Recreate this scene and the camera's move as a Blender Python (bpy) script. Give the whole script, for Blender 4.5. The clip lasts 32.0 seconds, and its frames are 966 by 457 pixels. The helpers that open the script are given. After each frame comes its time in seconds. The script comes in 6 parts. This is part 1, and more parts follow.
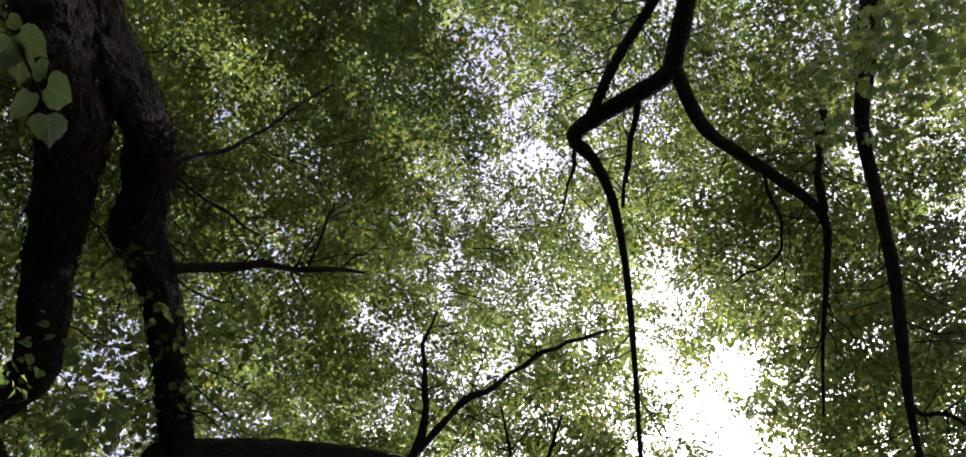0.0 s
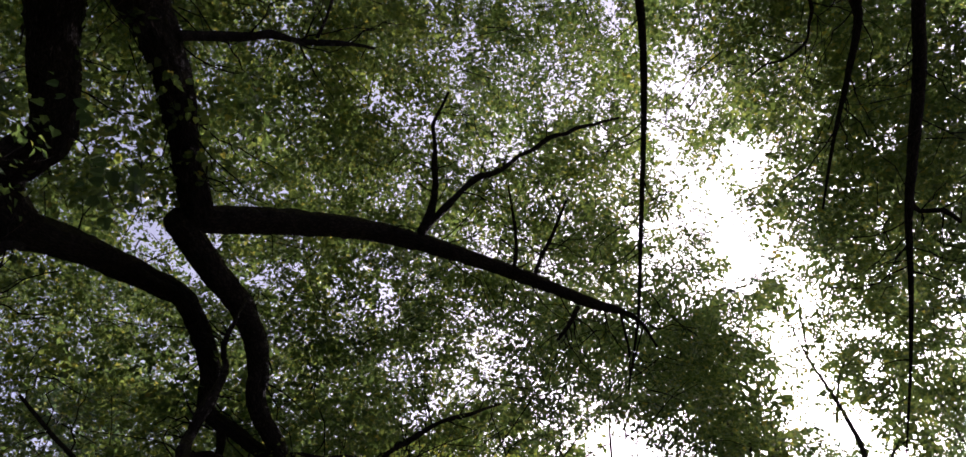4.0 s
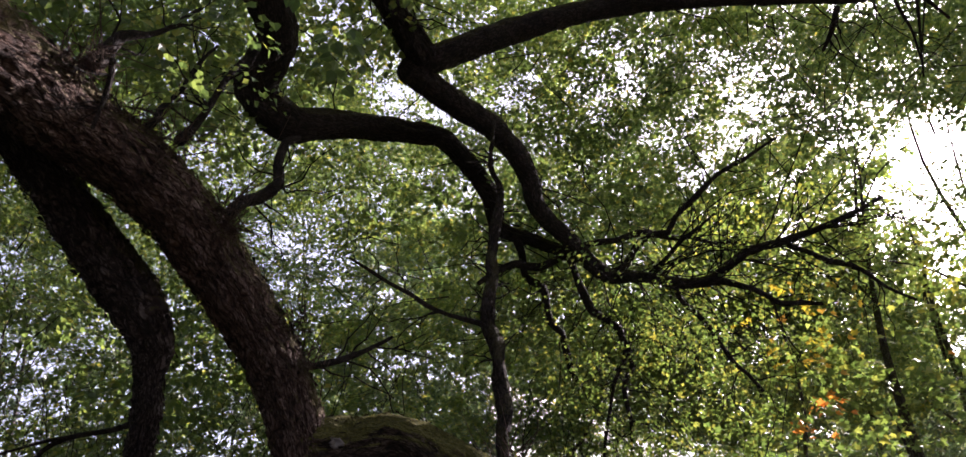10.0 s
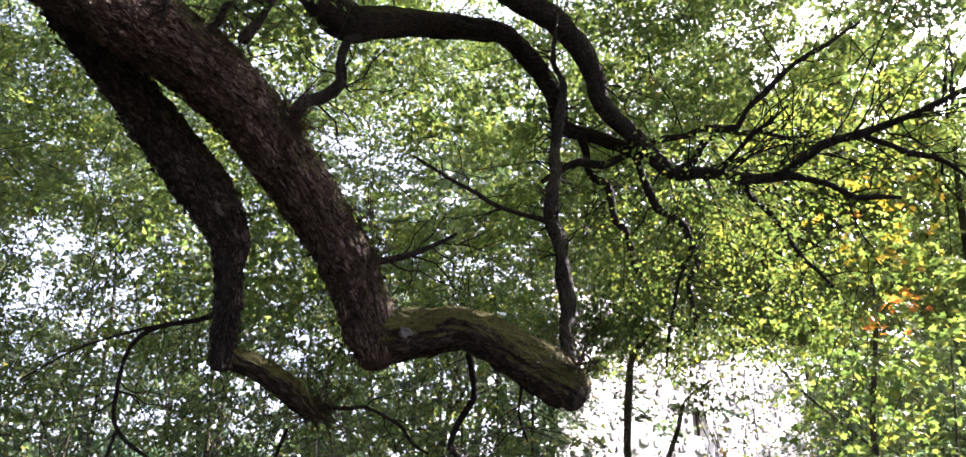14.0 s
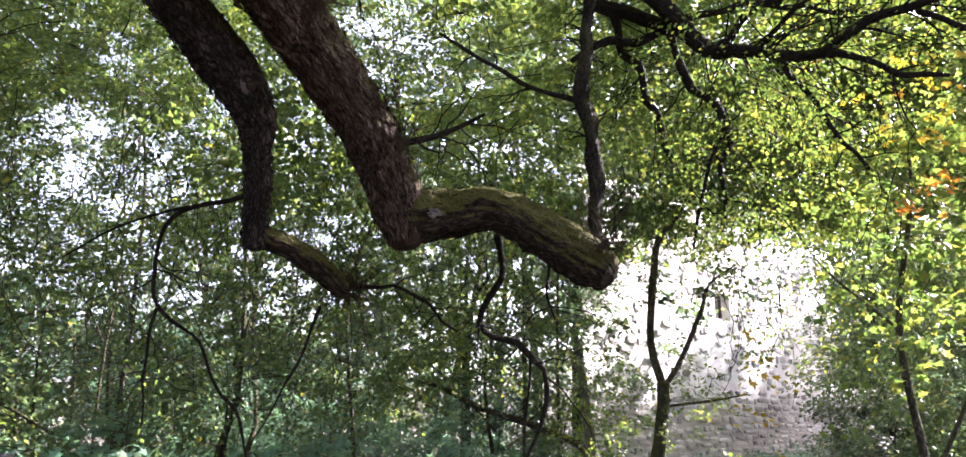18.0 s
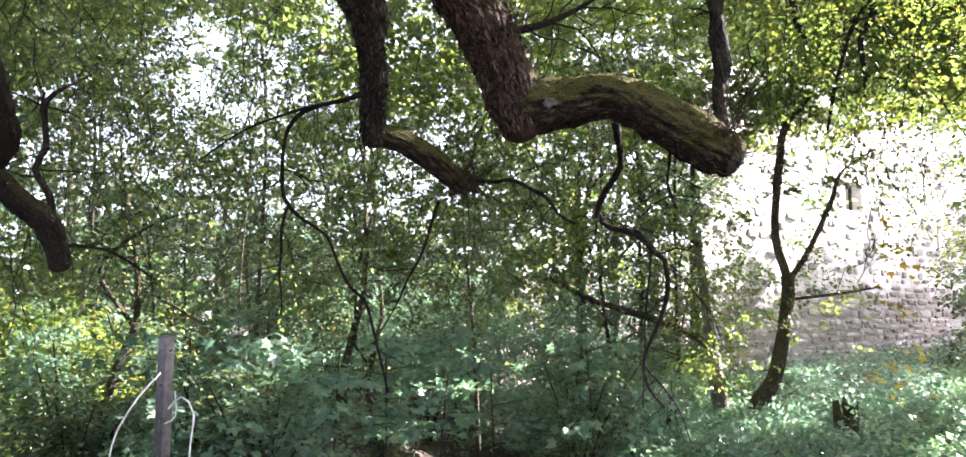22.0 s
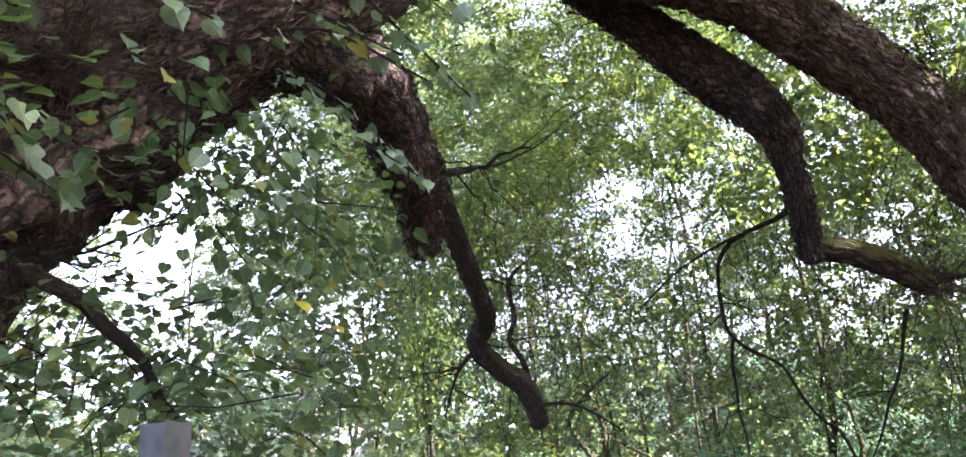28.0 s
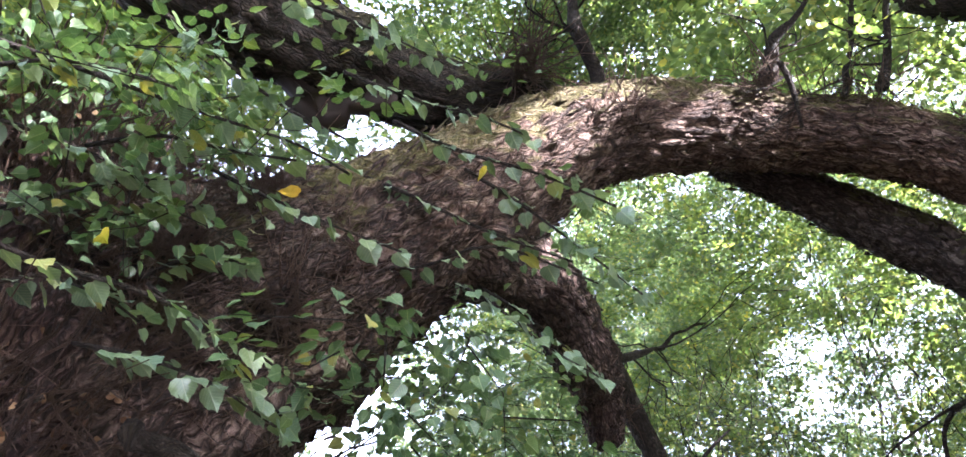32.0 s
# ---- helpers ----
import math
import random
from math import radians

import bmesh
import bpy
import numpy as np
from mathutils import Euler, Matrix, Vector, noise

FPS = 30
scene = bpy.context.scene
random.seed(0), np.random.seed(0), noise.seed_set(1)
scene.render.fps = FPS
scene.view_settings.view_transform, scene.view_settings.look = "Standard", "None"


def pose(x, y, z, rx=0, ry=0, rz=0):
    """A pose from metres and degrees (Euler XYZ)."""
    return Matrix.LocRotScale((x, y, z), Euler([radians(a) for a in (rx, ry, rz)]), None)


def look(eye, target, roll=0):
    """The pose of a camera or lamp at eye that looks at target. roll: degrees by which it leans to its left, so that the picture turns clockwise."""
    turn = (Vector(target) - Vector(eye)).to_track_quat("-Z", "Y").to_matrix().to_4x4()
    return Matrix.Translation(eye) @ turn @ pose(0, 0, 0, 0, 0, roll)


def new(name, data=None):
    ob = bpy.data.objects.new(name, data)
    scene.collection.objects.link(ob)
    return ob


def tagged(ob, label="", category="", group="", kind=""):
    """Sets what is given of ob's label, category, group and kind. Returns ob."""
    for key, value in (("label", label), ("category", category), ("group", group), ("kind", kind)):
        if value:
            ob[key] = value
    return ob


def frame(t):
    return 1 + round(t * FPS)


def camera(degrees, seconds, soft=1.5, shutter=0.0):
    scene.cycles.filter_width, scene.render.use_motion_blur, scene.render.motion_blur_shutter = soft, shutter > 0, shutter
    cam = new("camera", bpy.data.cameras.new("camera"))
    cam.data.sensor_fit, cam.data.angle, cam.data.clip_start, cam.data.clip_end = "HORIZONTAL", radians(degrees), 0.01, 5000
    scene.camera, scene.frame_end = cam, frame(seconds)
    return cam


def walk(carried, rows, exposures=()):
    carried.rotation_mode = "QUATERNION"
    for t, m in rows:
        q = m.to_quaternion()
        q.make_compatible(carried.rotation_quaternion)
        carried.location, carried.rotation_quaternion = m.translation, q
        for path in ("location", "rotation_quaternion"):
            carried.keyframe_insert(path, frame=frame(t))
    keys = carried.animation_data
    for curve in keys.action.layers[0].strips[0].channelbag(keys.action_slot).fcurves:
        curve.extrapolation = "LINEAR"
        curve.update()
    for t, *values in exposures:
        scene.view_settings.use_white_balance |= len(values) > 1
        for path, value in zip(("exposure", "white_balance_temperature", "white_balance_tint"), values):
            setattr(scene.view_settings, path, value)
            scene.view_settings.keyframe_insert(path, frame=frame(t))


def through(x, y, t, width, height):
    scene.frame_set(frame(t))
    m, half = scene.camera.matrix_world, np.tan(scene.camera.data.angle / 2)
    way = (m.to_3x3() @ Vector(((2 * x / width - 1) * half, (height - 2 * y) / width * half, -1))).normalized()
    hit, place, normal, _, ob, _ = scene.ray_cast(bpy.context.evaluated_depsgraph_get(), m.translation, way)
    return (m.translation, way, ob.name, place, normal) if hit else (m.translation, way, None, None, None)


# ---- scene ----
# ---- camera ----
cam = camera(66.2, 32.0, soft=1.5, shutter=0.0)
# seconds, the turn in degrees and the place of the camera, which is turned by hand on one spot
TURNS = [
    (0, 152.07, 0.69, -30.23, -0.08, -0.08, 1.703), (0.5, 150.31, 0.29, -30.97, -0.085, -0.079, 1.692), (1, 148.12, 0.1, -30.4, -0.084, -0.087, 1.683),
    (1.5, 146.19, -0.09, -31.62, -0.075, -0.08, 1.692), (2, 144.29, -0.15, -33.06, -0.072, -0.073, 1.692), (2.5, 142.62, -0.12, -31.9, -0.065, -0.08, 1.682),
    (3, 139.91, -0.54, -32.27, -0.065, -0.09, 1.661), (3.5, 137.51, -1.07, -31.93, -0.054, -0.076, 1.668), (5.5, 131.18, -1.27, -27.17, -0.01, -0.058, 1.67),
    (6, 128.99, -0.78, -24.68, -0.006, -0.059, 1.666), (6.5, 127.13, -0.32, -22.22, 0.001, -0.05, 1.668), (7, 125.77, 0.49, -19.69, -0.002, -0.056, 1.66),
    (7.5, 124.52, 0.87, -16.33, 0.011, -0.045, 1.659), (8, 124.02, 0.95, -13.55, 0.023, -0.043, 1.658), (8.5, 123.42, 1.24, -11.1, 0.018, -0.049, 1.652),
    (9, 122.76, 1.74, -8.66, 0.007, -0.042, 1.654), (9.5, 121.47, 1.73, -6.14, 0.001, -0.028, 1.658), (10, 119.71, 1.99, -4.57, 0.004, -0.018, 1.645),
    (10.5, 117.98, 1.81, -3.27, 0.008, -0.005, 1.636), (11, 116.69, 1.76, -1.34, -0.002, 0.011, 1.631), (11.5, 115.66, 2.12, 0.06, -0.006, 0, 1.622),
    (12, 114.85, 2.12, 0.82, -0.005, 0.006, 1.624), (12.5, 114.19, 2.21, 1.26, -0.004, -0.002, 1.607), (13, 113.53, 1.81, 0.79, 0, 0, 1.6),
    (13.5, 112.87, 1.05, 0.42, 0.02, -0.002, 1.587), (14, 112.62, 0.35, 0.28, 0.023, -0, 1.577), (14.5, 112.27, 0.18, 0.28, 0.02, 0.003, 1.573),
    (16.5, 108.68, -0.15, 0.92, 0.008, 0.017, 1.556), (17, 107.02, -0.24, 1.01, 0.005, 0.022, 1.56), (17.5, 105.23, 0.03, 1.45, 0.003, 0.033, 1.56),
    (18, 103.92, -0.25, 2.08, -0.002, 0.048, 1.551), (18.5, 102.67, -0.55, 3.03, -0.006, 0.057, 1.541), (19, 101.3, -0.66, 4.07, -0.012, 0.068, 1.536),
    (19.5, 99.93, -0.44, 4.95, -0.014, 0.085, 1.531), (20, 98.72, -0.25, 5.85, -0.02, 0.079, 1.527), (20.5, 97.39, -0.39, 6.43, -0.022, 0.083, 1.522),
    (21, 96.42, -0.52, 6.66, -0.023, 0.087, 1.52), (21.5, 96.2, -0.37, 8.05, -0.027, 0.089, 1.516), (22, 96.14, -0.17, 10.78, -0.042, 0.091, 1.51),
    (22.5, 95.9, 0.12, 13.46, -0.058, 0.092, 1.507), (23, 96.21, 0.57, 17.09, -0.069, 0.094, 1.506), (23.5, 96.55, 0.65, 20.74, -0.082, 0.089, 1.508),
    (24, 97.02, 0.63, 24.19, -0.092, 0.081, 1.508), (24.5, 97.47, 1.2, 27.1, -0.093, 0.079, 1.51), (25, 98.57, 1.96, 30.06, -0.09, 0.076, 1.519),
    (25.5, 100.71, 1.81, 33.55, -0.086, 0.06, 1.527), (26, 101.99, 2.12, 36.28, -0.078, 0.055, 1.535), (26.5, 102.85, 2.34, 38.41, -0.078, 0.059, 1.537),
    (28.5, 108.64, 3.92, 46.17, -0.074, 0.04, 1.557), (29, 109.58, 3.5, 47.75, -0.062, 0.011, 1.559), (29.5, 111.15, 3.84, 49.56, -0.053, -0.007, 1.567),
    (30, 113.33, 4.02, 51.81, -0.042, -0.016, 1.575), (30.5, 115.44, 3.55, 53.89, -0.036, -0.019, 1.591), (31, 117.2, 3.68, 55.54, -0.027, -0.031, 1.602),
    (31.5, 119.46, 3.74, 57.24, -0.018, -0.03, 1.616), (32, 121.35, 3.34, 58.12, -0.011, -0.033, 1.628),
]
walk(cam, [(t, pose(x, y, z, rx, ry, rz)) for t, rx, ry, rz, x, y, z in TURNS],
     exposures=[(0, 1.25, 6000, 31), (3, 0.72, 5850, 33), (6, 0.12, 6150, 36), (7, 0.16, 6200, 37), (9, 1.2, 6200, 35), (13, 2.67, 5950, 30), (17, 2.9, 5900, 29), (20, 3.1, 6100, 25), (23, 3.58, 5950, 29), (26, 3.65, 5800, 30), (29, 3.6, 5850, 29), (32, 4.05, 5700, 25)])

# ---- world, sun ----
SUN_AZ, SUN_EL = 58.2, 31.5      # degrees; azimuth from +y towards +x
world = bpy.data.worlds.new("sky")
scene.world = world
world.use_nodes = True
wn = world.node_tree.nodes
sky = wn.new("ShaderNodeTexSky")
sky.sky_type, sky.sun_disc = "NISHITA", False
sky.sun_elevation, sky.sun_rotation = radians(SUN_EL), radians(SUN_AZ)
sky.air_density, sky.dust_density, sky.ozone_density = 0.9, 4.0, 0.8
wn["Background"].inputs["Strength"].default_value = 0.14
haze = wn.new("ShaderNodeHueSaturation")
haze.inputs["Saturation"].default_value = 0.5
world.node_tree.links.new(sky.outputs["Color"], haze.inputs["Color"])
world.node_tree.links.new(haze.outputs["Color"], wn["Background"].inputs["Color"])
sun_data = bpy.data.lights.new("sun", "SUN")
sun_data.energy, sun_data.angle, sun_data.color = 5.0, radians(0.55), (1.0, 0.95, 0.86)
SUN_DIR = Vector((math.sin(radians(SUN_AZ)) * math.cos(radians(SUN_EL)), math.cos(radians(SUN_AZ)) * math.cos(radians(SUN_EL)), math.sin(radians(SUN_EL))))
new("sun", sun_data).matrix_world = look(SUN_DIR * 60, (0, 0, 0))

rng = np.random.default_rng(7)


# ---- materials ----
def material(name):
    m = bpy.data.materials.new(name)
    m.use_nodes = True
    nt = m.node_tree
    return m, nt, nt.nodes, nt.nodes["Principled BSDF"]


def link(nt, a, b):
    nt.links.new(a, b)


def ramp(nt, fac, stops):
    r = nt.nodes.new("ShaderNodeValToRGB")
    while len(r.color_ramp.elements) < len(stops):
        r.color_ramp.elements.new(0.5)
    for e, (p, c) in zip(r.color_ramp.elements, stops):
        e.position, e.color = p, (*c, 1)
    link(nt, fac, r.inputs["Fac"])
    return r.outputs["Color"]


def noise_tex(nt, vec, scale, detail=6, rough=0.6, stretch=None):
    if stretch:
        mp = nt.nodes.new("ShaderNodeMapping")
        mp.inputs["Scale"].default_value = stretch
        link(nt, vec, mp.inputs["Vector"])
        vec = mp.outputs["Vector"]
    n = nt.nodes.new("ShaderNodeTexNoise")
    n.inputs["Scale"].default_value, n.inputs["Detail"].default_value, n.inputs["Roughness"].default_value = scale, detail, rough
    link(nt, vec, n.inputs["Vector"])
    return n.outputs["Fac"]


def mix(nt, fac, a, b, mode="MIX"):
    n = nt.nodes.new("ShaderNodeMix")
    n.data_type, n.blend_type = "RGBA", mode
    for sock, v in ((n.inputs[0], fac), (n.inputs[6], a), (n.inputs[7], b)):
        if isinstance(v, (int, float)):
            sock.default_value = v
        elif isinstance(v, tuple):
            sock.default_value = (*v, 1)
        else:
            link(nt, v, sock)
    return n.outputs[2]


def bump(nt, bsdf, height, strength, dist):
    b = nt.nodes.new("ShaderNodeBump")
    b.inputs["Strength"].default_value, b.inputs["Distance"].default_value = strength, dist
    link(nt, height, b.inputs["Height"])
    link(nt, b.outputs["Normal"], bsdf.inputs["Normal"])


def bark(name, dark, mid, pale, moss=0.0, fissure=9.0, relief=0.05):
    """Fissured bark; u runs round and v along the limb, in metres. Moss grows where the surface faces up."""
    m, nt, nodes, b = material(name)
    tc = nodes.new("ShaderNodeTexCoord")
    warp = nodes.new("ShaderNodeTexNoise")
    warp.inputs["Scale"].default_value, warp.inputs["Detail"].default_value = 14, 3
    link(nt, tc.outputs["UV"], warp.inputs["Vector"])
    shift = nodes.new("ShaderNodeVectorMath")
    shift.operation = "MULTIPLY_ADD"
    link(nt, warp.outputs["Color"], shift.inputs[0])
    shift.inputs[1].default_value = (0.06, 0.1, 0)
    link(nt, tc.outputs["UV"], shift.inputs[2])
    mp = nodes.new("ShaderNodeMapping")
    mp.inputs["Scale"].default_value = (4.2, 1.25, 1)
    link(nt, shift.outputs[0], mp.inputs["Vector"])
    plates = []
    for k, edge in ((1.0, 0.2), (2.3, 0.26)):
        vor = nodes.new("ShaderNodeTexVoronoi")
        vor.feature = "DISTANCE_TO_EDGE"
        vor.inputs["Scale"].default_value = fissure * k
        link(nt, mp.outputs["Vector"], vor.inputs["Vector"])
        plates.append(ramp(nt, vor.outputs["Distance"], [(0.0, (0, 0, 0)), (0.35 * edge, (0.4, 0.4, 0.4)), (edge, (1, 1, 1))]))
    where = noise_tex(nt, tc.outputs["UV"], 7, 3, 0.5)
    crack = mix(nt, ramp(nt, where, [(0.35, (0.15, 0.15, 0.15)), (0.65, (0.85, 0.85, 0.85))]), plates[0], plates[1], "MULTIPLY")
    flake = noise_tex(nt, tc.outputs["UV"], 26, 6, 0.65, (1.5, 0.75, 1))
    fine = noise_tex(nt, tc.outputs["UV"], 80, 6, 0.7, (1.5, 0.8, 1))
    patch = noise_tex(nt, tc.outputs["Object"], 2.6, 5, 0.65)
    ridge = mix(nt, 0.5, crack, flake)
    col = ramp(nt, ridge, [(0.2, dark), (0.52, mid), (0.85, pale)])
    col = mix(nt, 0.7, col, ramp(nt, fine, [(0.3, (0.35, 0.33, 0.31)), (0.7, (1, 1, 1))]), "MULTIPLY")
    col = mix(nt, 0.8, col, ramp(nt, patch, [(0.3, (0.5, 0.46, 0.44)), (0.55, (0.9, 0.88, 0.86)), (0.72, (1.25, 1.22, 1.2))]), "MULTIPLY")
    if moss:
        geo = nodes.new("ShaderNodeNewGeometry")
        sep = nodes.new("ShaderNodeSeparateXYZ")
        link(nt, geo.outputs["Normal"], sep.inputs[0])
        add = nodes.new("ShaderNodeMath")
        add.operation = "MULTIPLY_ADD"
        link(nt, noise_tex(nt, tc.outputs["Object"], 11, 6, 0.75), add.inputs[0])
        add.inputs[1].default_value = 1.6
        link(nt, sep.outputs["Z"], add.inputs[2])
        green = ramp(nt, fine, [(0.3, (0.018, 0.02, 0.006)), (0.7, (0.15, 0.14, 0.026))])
        col = mix(nt, ramp(nt, add.outputs[0], [(1.0 - 0.55 * moss, (0, 0, 0)), (1.12 - 0.3 * moss, (moss, moss, moss))]), col, green)
    link(nt, col, b.inputs["Base Color"])
    b.inputs["Roughness"].default_value = 0.9
    b.inputs["Specular IOR Level"].default_value = 0.25
    both = mix(nt, 0.35, ridge, fine)
    bump(nt, b, both, 1.0, relief)
    return m


def leafy(name, stops, glow, through=0.4, rough=0.45, gloss=0.55, veins=False):
    """A leaf that lets light through; each leaf has its own tone."""
    m, nt, nodes, b = material(name)
    geo = nodes.new("ShaderNodeNewGeometry")
    info = nodes.new("ShaderNodeObjectInfo")
    add = nodes.new("ShaderNodeMath")
    add.operation = "ADD"
    link(nt, geo.outputs["Random Per Island"], add.inputs[0])
    link(nt, info.outputs["Random"], add.inputs[1])
    fr = nodes.new("ShaderNodeMath")
    fr.operation = "FRACT"
    link(nt, add.outputs[0], fr.inputs[0])
    col = ramp(nt, fr.outputs[0], stops)
    tc = nodes.new("ShaderNodeTexCoord")
    # broad noise paints sunny yellowish and shady bluish patches over the foliage
    lit_patches = noise_tex(nt, tc.outputs["Object"], 0.5, 3, 0.5)
    col = mix(nt, 0.7, col, ramp(nt, lit_patches, [(0.3, (0.55, 0.66, 0.7)), (0.7, (1.25, 1.16, 0.8))]), "MULTIPLY")
    if veins:
        # midrib and slanting side veins; u runs across the leaf and v along it
        sep = nodes.new("ShaderNodeSeparateXYZ")
        link(nt, tc.outputs["UV"], sep.inputs[0])
        side = nodes.new("ShaderNodeMath")
        side.operation = "ABSOLUTE"
        link(nt, sep.outputs["X"], side.inputs[0])
        slant = nodes.new("ShaderNodeMath")
        slant.operation = "MULTIPLY_ADD"
        link(nt, side.outputs[0], slant.inputs[0])
        slant.inputs[1].default_value = -0.75
        link(nt, sep.outputs["Y"], slant.inputs[2])
        row = nodes.new("ShaderNodeMath")
        row.operation = "PINGPONG"
        link(nt, slant.outputs[0], row.inputs[0])
        row.inputs[1].default_value = 0.075
        rib = ramp(nt, side.outputs[0], [(0.012, (0, 0, 0)), (0.035, (1, 1, 1))])
        lines = mix(nt, 1.0, rib, ramp(nt, row.outputs[0], [(0.004, (0.35, 0.35, 0.35)), (0.022, (1, 1, 1))]), "MULTIPLY")
        col = mix(nt, lines, mix(nt, 0.35, col, (0.3, 0.34, 0.2)), col)
        mottle = noise_tex(nt, tc.outputs["UV"], 5, 5, 0.65)
        col = mix(nt, 0.5, col, ramp(nt, mottle, [(0.35, (0.7, 0.72, 0.66)), (0.7, (1.15, 1.12, 1.1))]), "MULTIPLY")
        bump(nt, b, lines, 0.5, 0.002)
    link(nt, col, b.inputs["Base Color"])
    b.inputs["Roughness"].default_value = rough
    b.inputs["Specular IOR Level"].default_value = gloss
    tr = nodes.new("ShaderNodeBsdfTranslucent")
    link(nt, mix(nt, 1.0, col, glow, "MULTIPLY"), tr.inputs["Color"])
    ms = nodes.new("ShaderNodeMixShader")
    ms.inputs[0].default_value = through
    link(nt, b.outputs[0], ms.inputs[1])
    link(nt, tr.outputs[0], ms.inputs[2])
    link(nt, ms.outputs[0], nodes["Material Output"].inputs["Surface"])
    return m


BARK = bark("old_bark", (0.012, 0.008, 0.006), (0.135, 0.086, 0.063), (0.36, 0.285, 0.235), 0.5, 8, 0.035)
BARK_ROOT = bark("root_bark", (0.01, 0.007, 0.005), (0.085, 0.056, 0.044), (0.27, 0.2, 0.165), 0.08, 10, 0.035)
BARK_MOSSY = bark("mossy_bark", (0.01, 0.008, 0.006), (0.052, 0.037, 0.024), (0.16, 0.125, 0.095), 0.85, 8, 0.03)
# darker copy of the old bark: the second limb's shade is in the colour
BARK_DARK = bark("dark_bark", (0.011, 0.009, 0.008), (0.065, 0.05, 0.042), (0.23, 0.2, 0.18), 0.4, 9, 0.035)
BARK_TRUNK = bark("trunk_bark", (0.008, 0.005, 0.004), (0.065, 0.038, 0.03), (0.22, 0.15, 0.12), 0.03, 12, 0.03)
# darkest copy, for limbs against the sky: their backlit look is painted in
BARK_HIGH = bark("shaded_limb_bark", (0.012, 0.009, 0.007), (0.04, 0.03, 0.022), (0.1, 0.08, 0.06), 0.25, 14)
BARK_GREY = bark("grey_bark", (0.03, 0.026, 0.02), (0.1, 0.085, 0.065), (0.22, 0.2, 0.17), 0.5, 12)
BARK_FORK = bark("young_bark", (0.05, 0.045, 0.03), (0.17, 0.15, 0.105), (0.34, 0.31, 0.24), 0.6, 12)
# for the scar's bleached wood, and for the stem that is coloured as sunlit
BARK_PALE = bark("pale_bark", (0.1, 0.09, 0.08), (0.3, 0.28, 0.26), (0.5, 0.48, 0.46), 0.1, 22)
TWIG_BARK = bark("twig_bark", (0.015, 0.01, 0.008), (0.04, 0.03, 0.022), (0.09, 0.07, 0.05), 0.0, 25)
LEAF = leafy("linden_leaf", [(0.0, (0.047, 0.08, 0.042)), (0.5, (0.076, 0.118, 0.058)), (0.92, (0.12, 0.158, 0.07)), (1.0, (0.2, 0.19, 0.06))], (2.75, 2.55, 1.15), 0.55, 0.4)
LEAF_FAR = leafy("wood_leaf", [(0.0, (0.045, 0.075, 0.05)), (0.5, (0.075, 0.112, 0.068)), (0.85, (0.115, 0.15, 0.08)), (1.0, (0.21, 0.185, 0.08))], (2.0, 2.08, 1.4), 0.48, 0.38)
# lit copy of the near leaf: the shoots' bluish sky sheen is in the colour
LEAF_NEAR = leafy("shoot_leaf", [(0.0, (0.095, 0.155, 0.105)), (0.6, (0.135, 0.205, 0.13)), (0.95, (0.18, 0.24, 0.11)), (1.0, (0.3, 0.27, 0.05))], (2.2, 2.2, 0.9), 0.22, 0.28, 0.9, True)
# shaded copy of the same leaf: the low sprays' shade is in the colour
LEAF_SHADE = leafy("shaded_spray_leaf", [(0.0, (0.045, 0.09, 0.045)), (0.6, (0.07, 0.125, 0.055)), (0.95, (0.1, 0.15, 0.05)), (1.0, (0.26, 0.22, 0.05))], (2.0, 2.1, 0.9), 0.26, 0.36, 0.5, True)
LEAF_UNDER = leafy("undergrowth_leaf", [(0.0, (0.115, 0.19, 0.15)), (0.6, (0.165, 0.265, 0.205)), (1.0, (0.24, 0.31, 0.2))], (1.6, 1.85, 1.4), 0.42, 0.32)
LEAF_YELLOW = leafy("autumn_leaf", [(0.0, (0.5, 0.44, 0.05)), (0.6, (0.54, 0.4, 0.05)), (1.0, (0.54, 0.3, 0.06))], (1.3, 1.25, 0.8), 0.45)
LEAF_ORANGE = leafy("orange_leaf", [(0.0, (0.75, 0.33, 0.06)), (1.0, (0.7, 0.22, 0.06))], (1.2, 1.2, 0.8), 0.55)
# the maple's own lime green; on linden, thicket and bushes it paints sunlit leaves
LEAF_LIME = leafy("maple_sunlit_leaf", [(0.0, (0.085, 0.14, 0.045)), (0.7, (0.135, 0.185, 0.05)), (1.0, (0.26, 0.25, 0.06))], (1.95, 1.9, 1.2), 0.48)
LEAF_DEAD = leafy("dead_leaf", [(0.0, (0.1, 0.05, 0.028)), (0.6, (0.19, 0.1, 0.055)), (1.0, (0.3, 0.19, 0.11))], (1.1, 1.0, 0.8), 0.2, 0.7, 0.3)
DEAD = bark("dead_twig", (0.05, 0.028, 0.018), (0.16, 0.1, 0.07), (0.36, 0.27, 0.2), 0.0, 30)


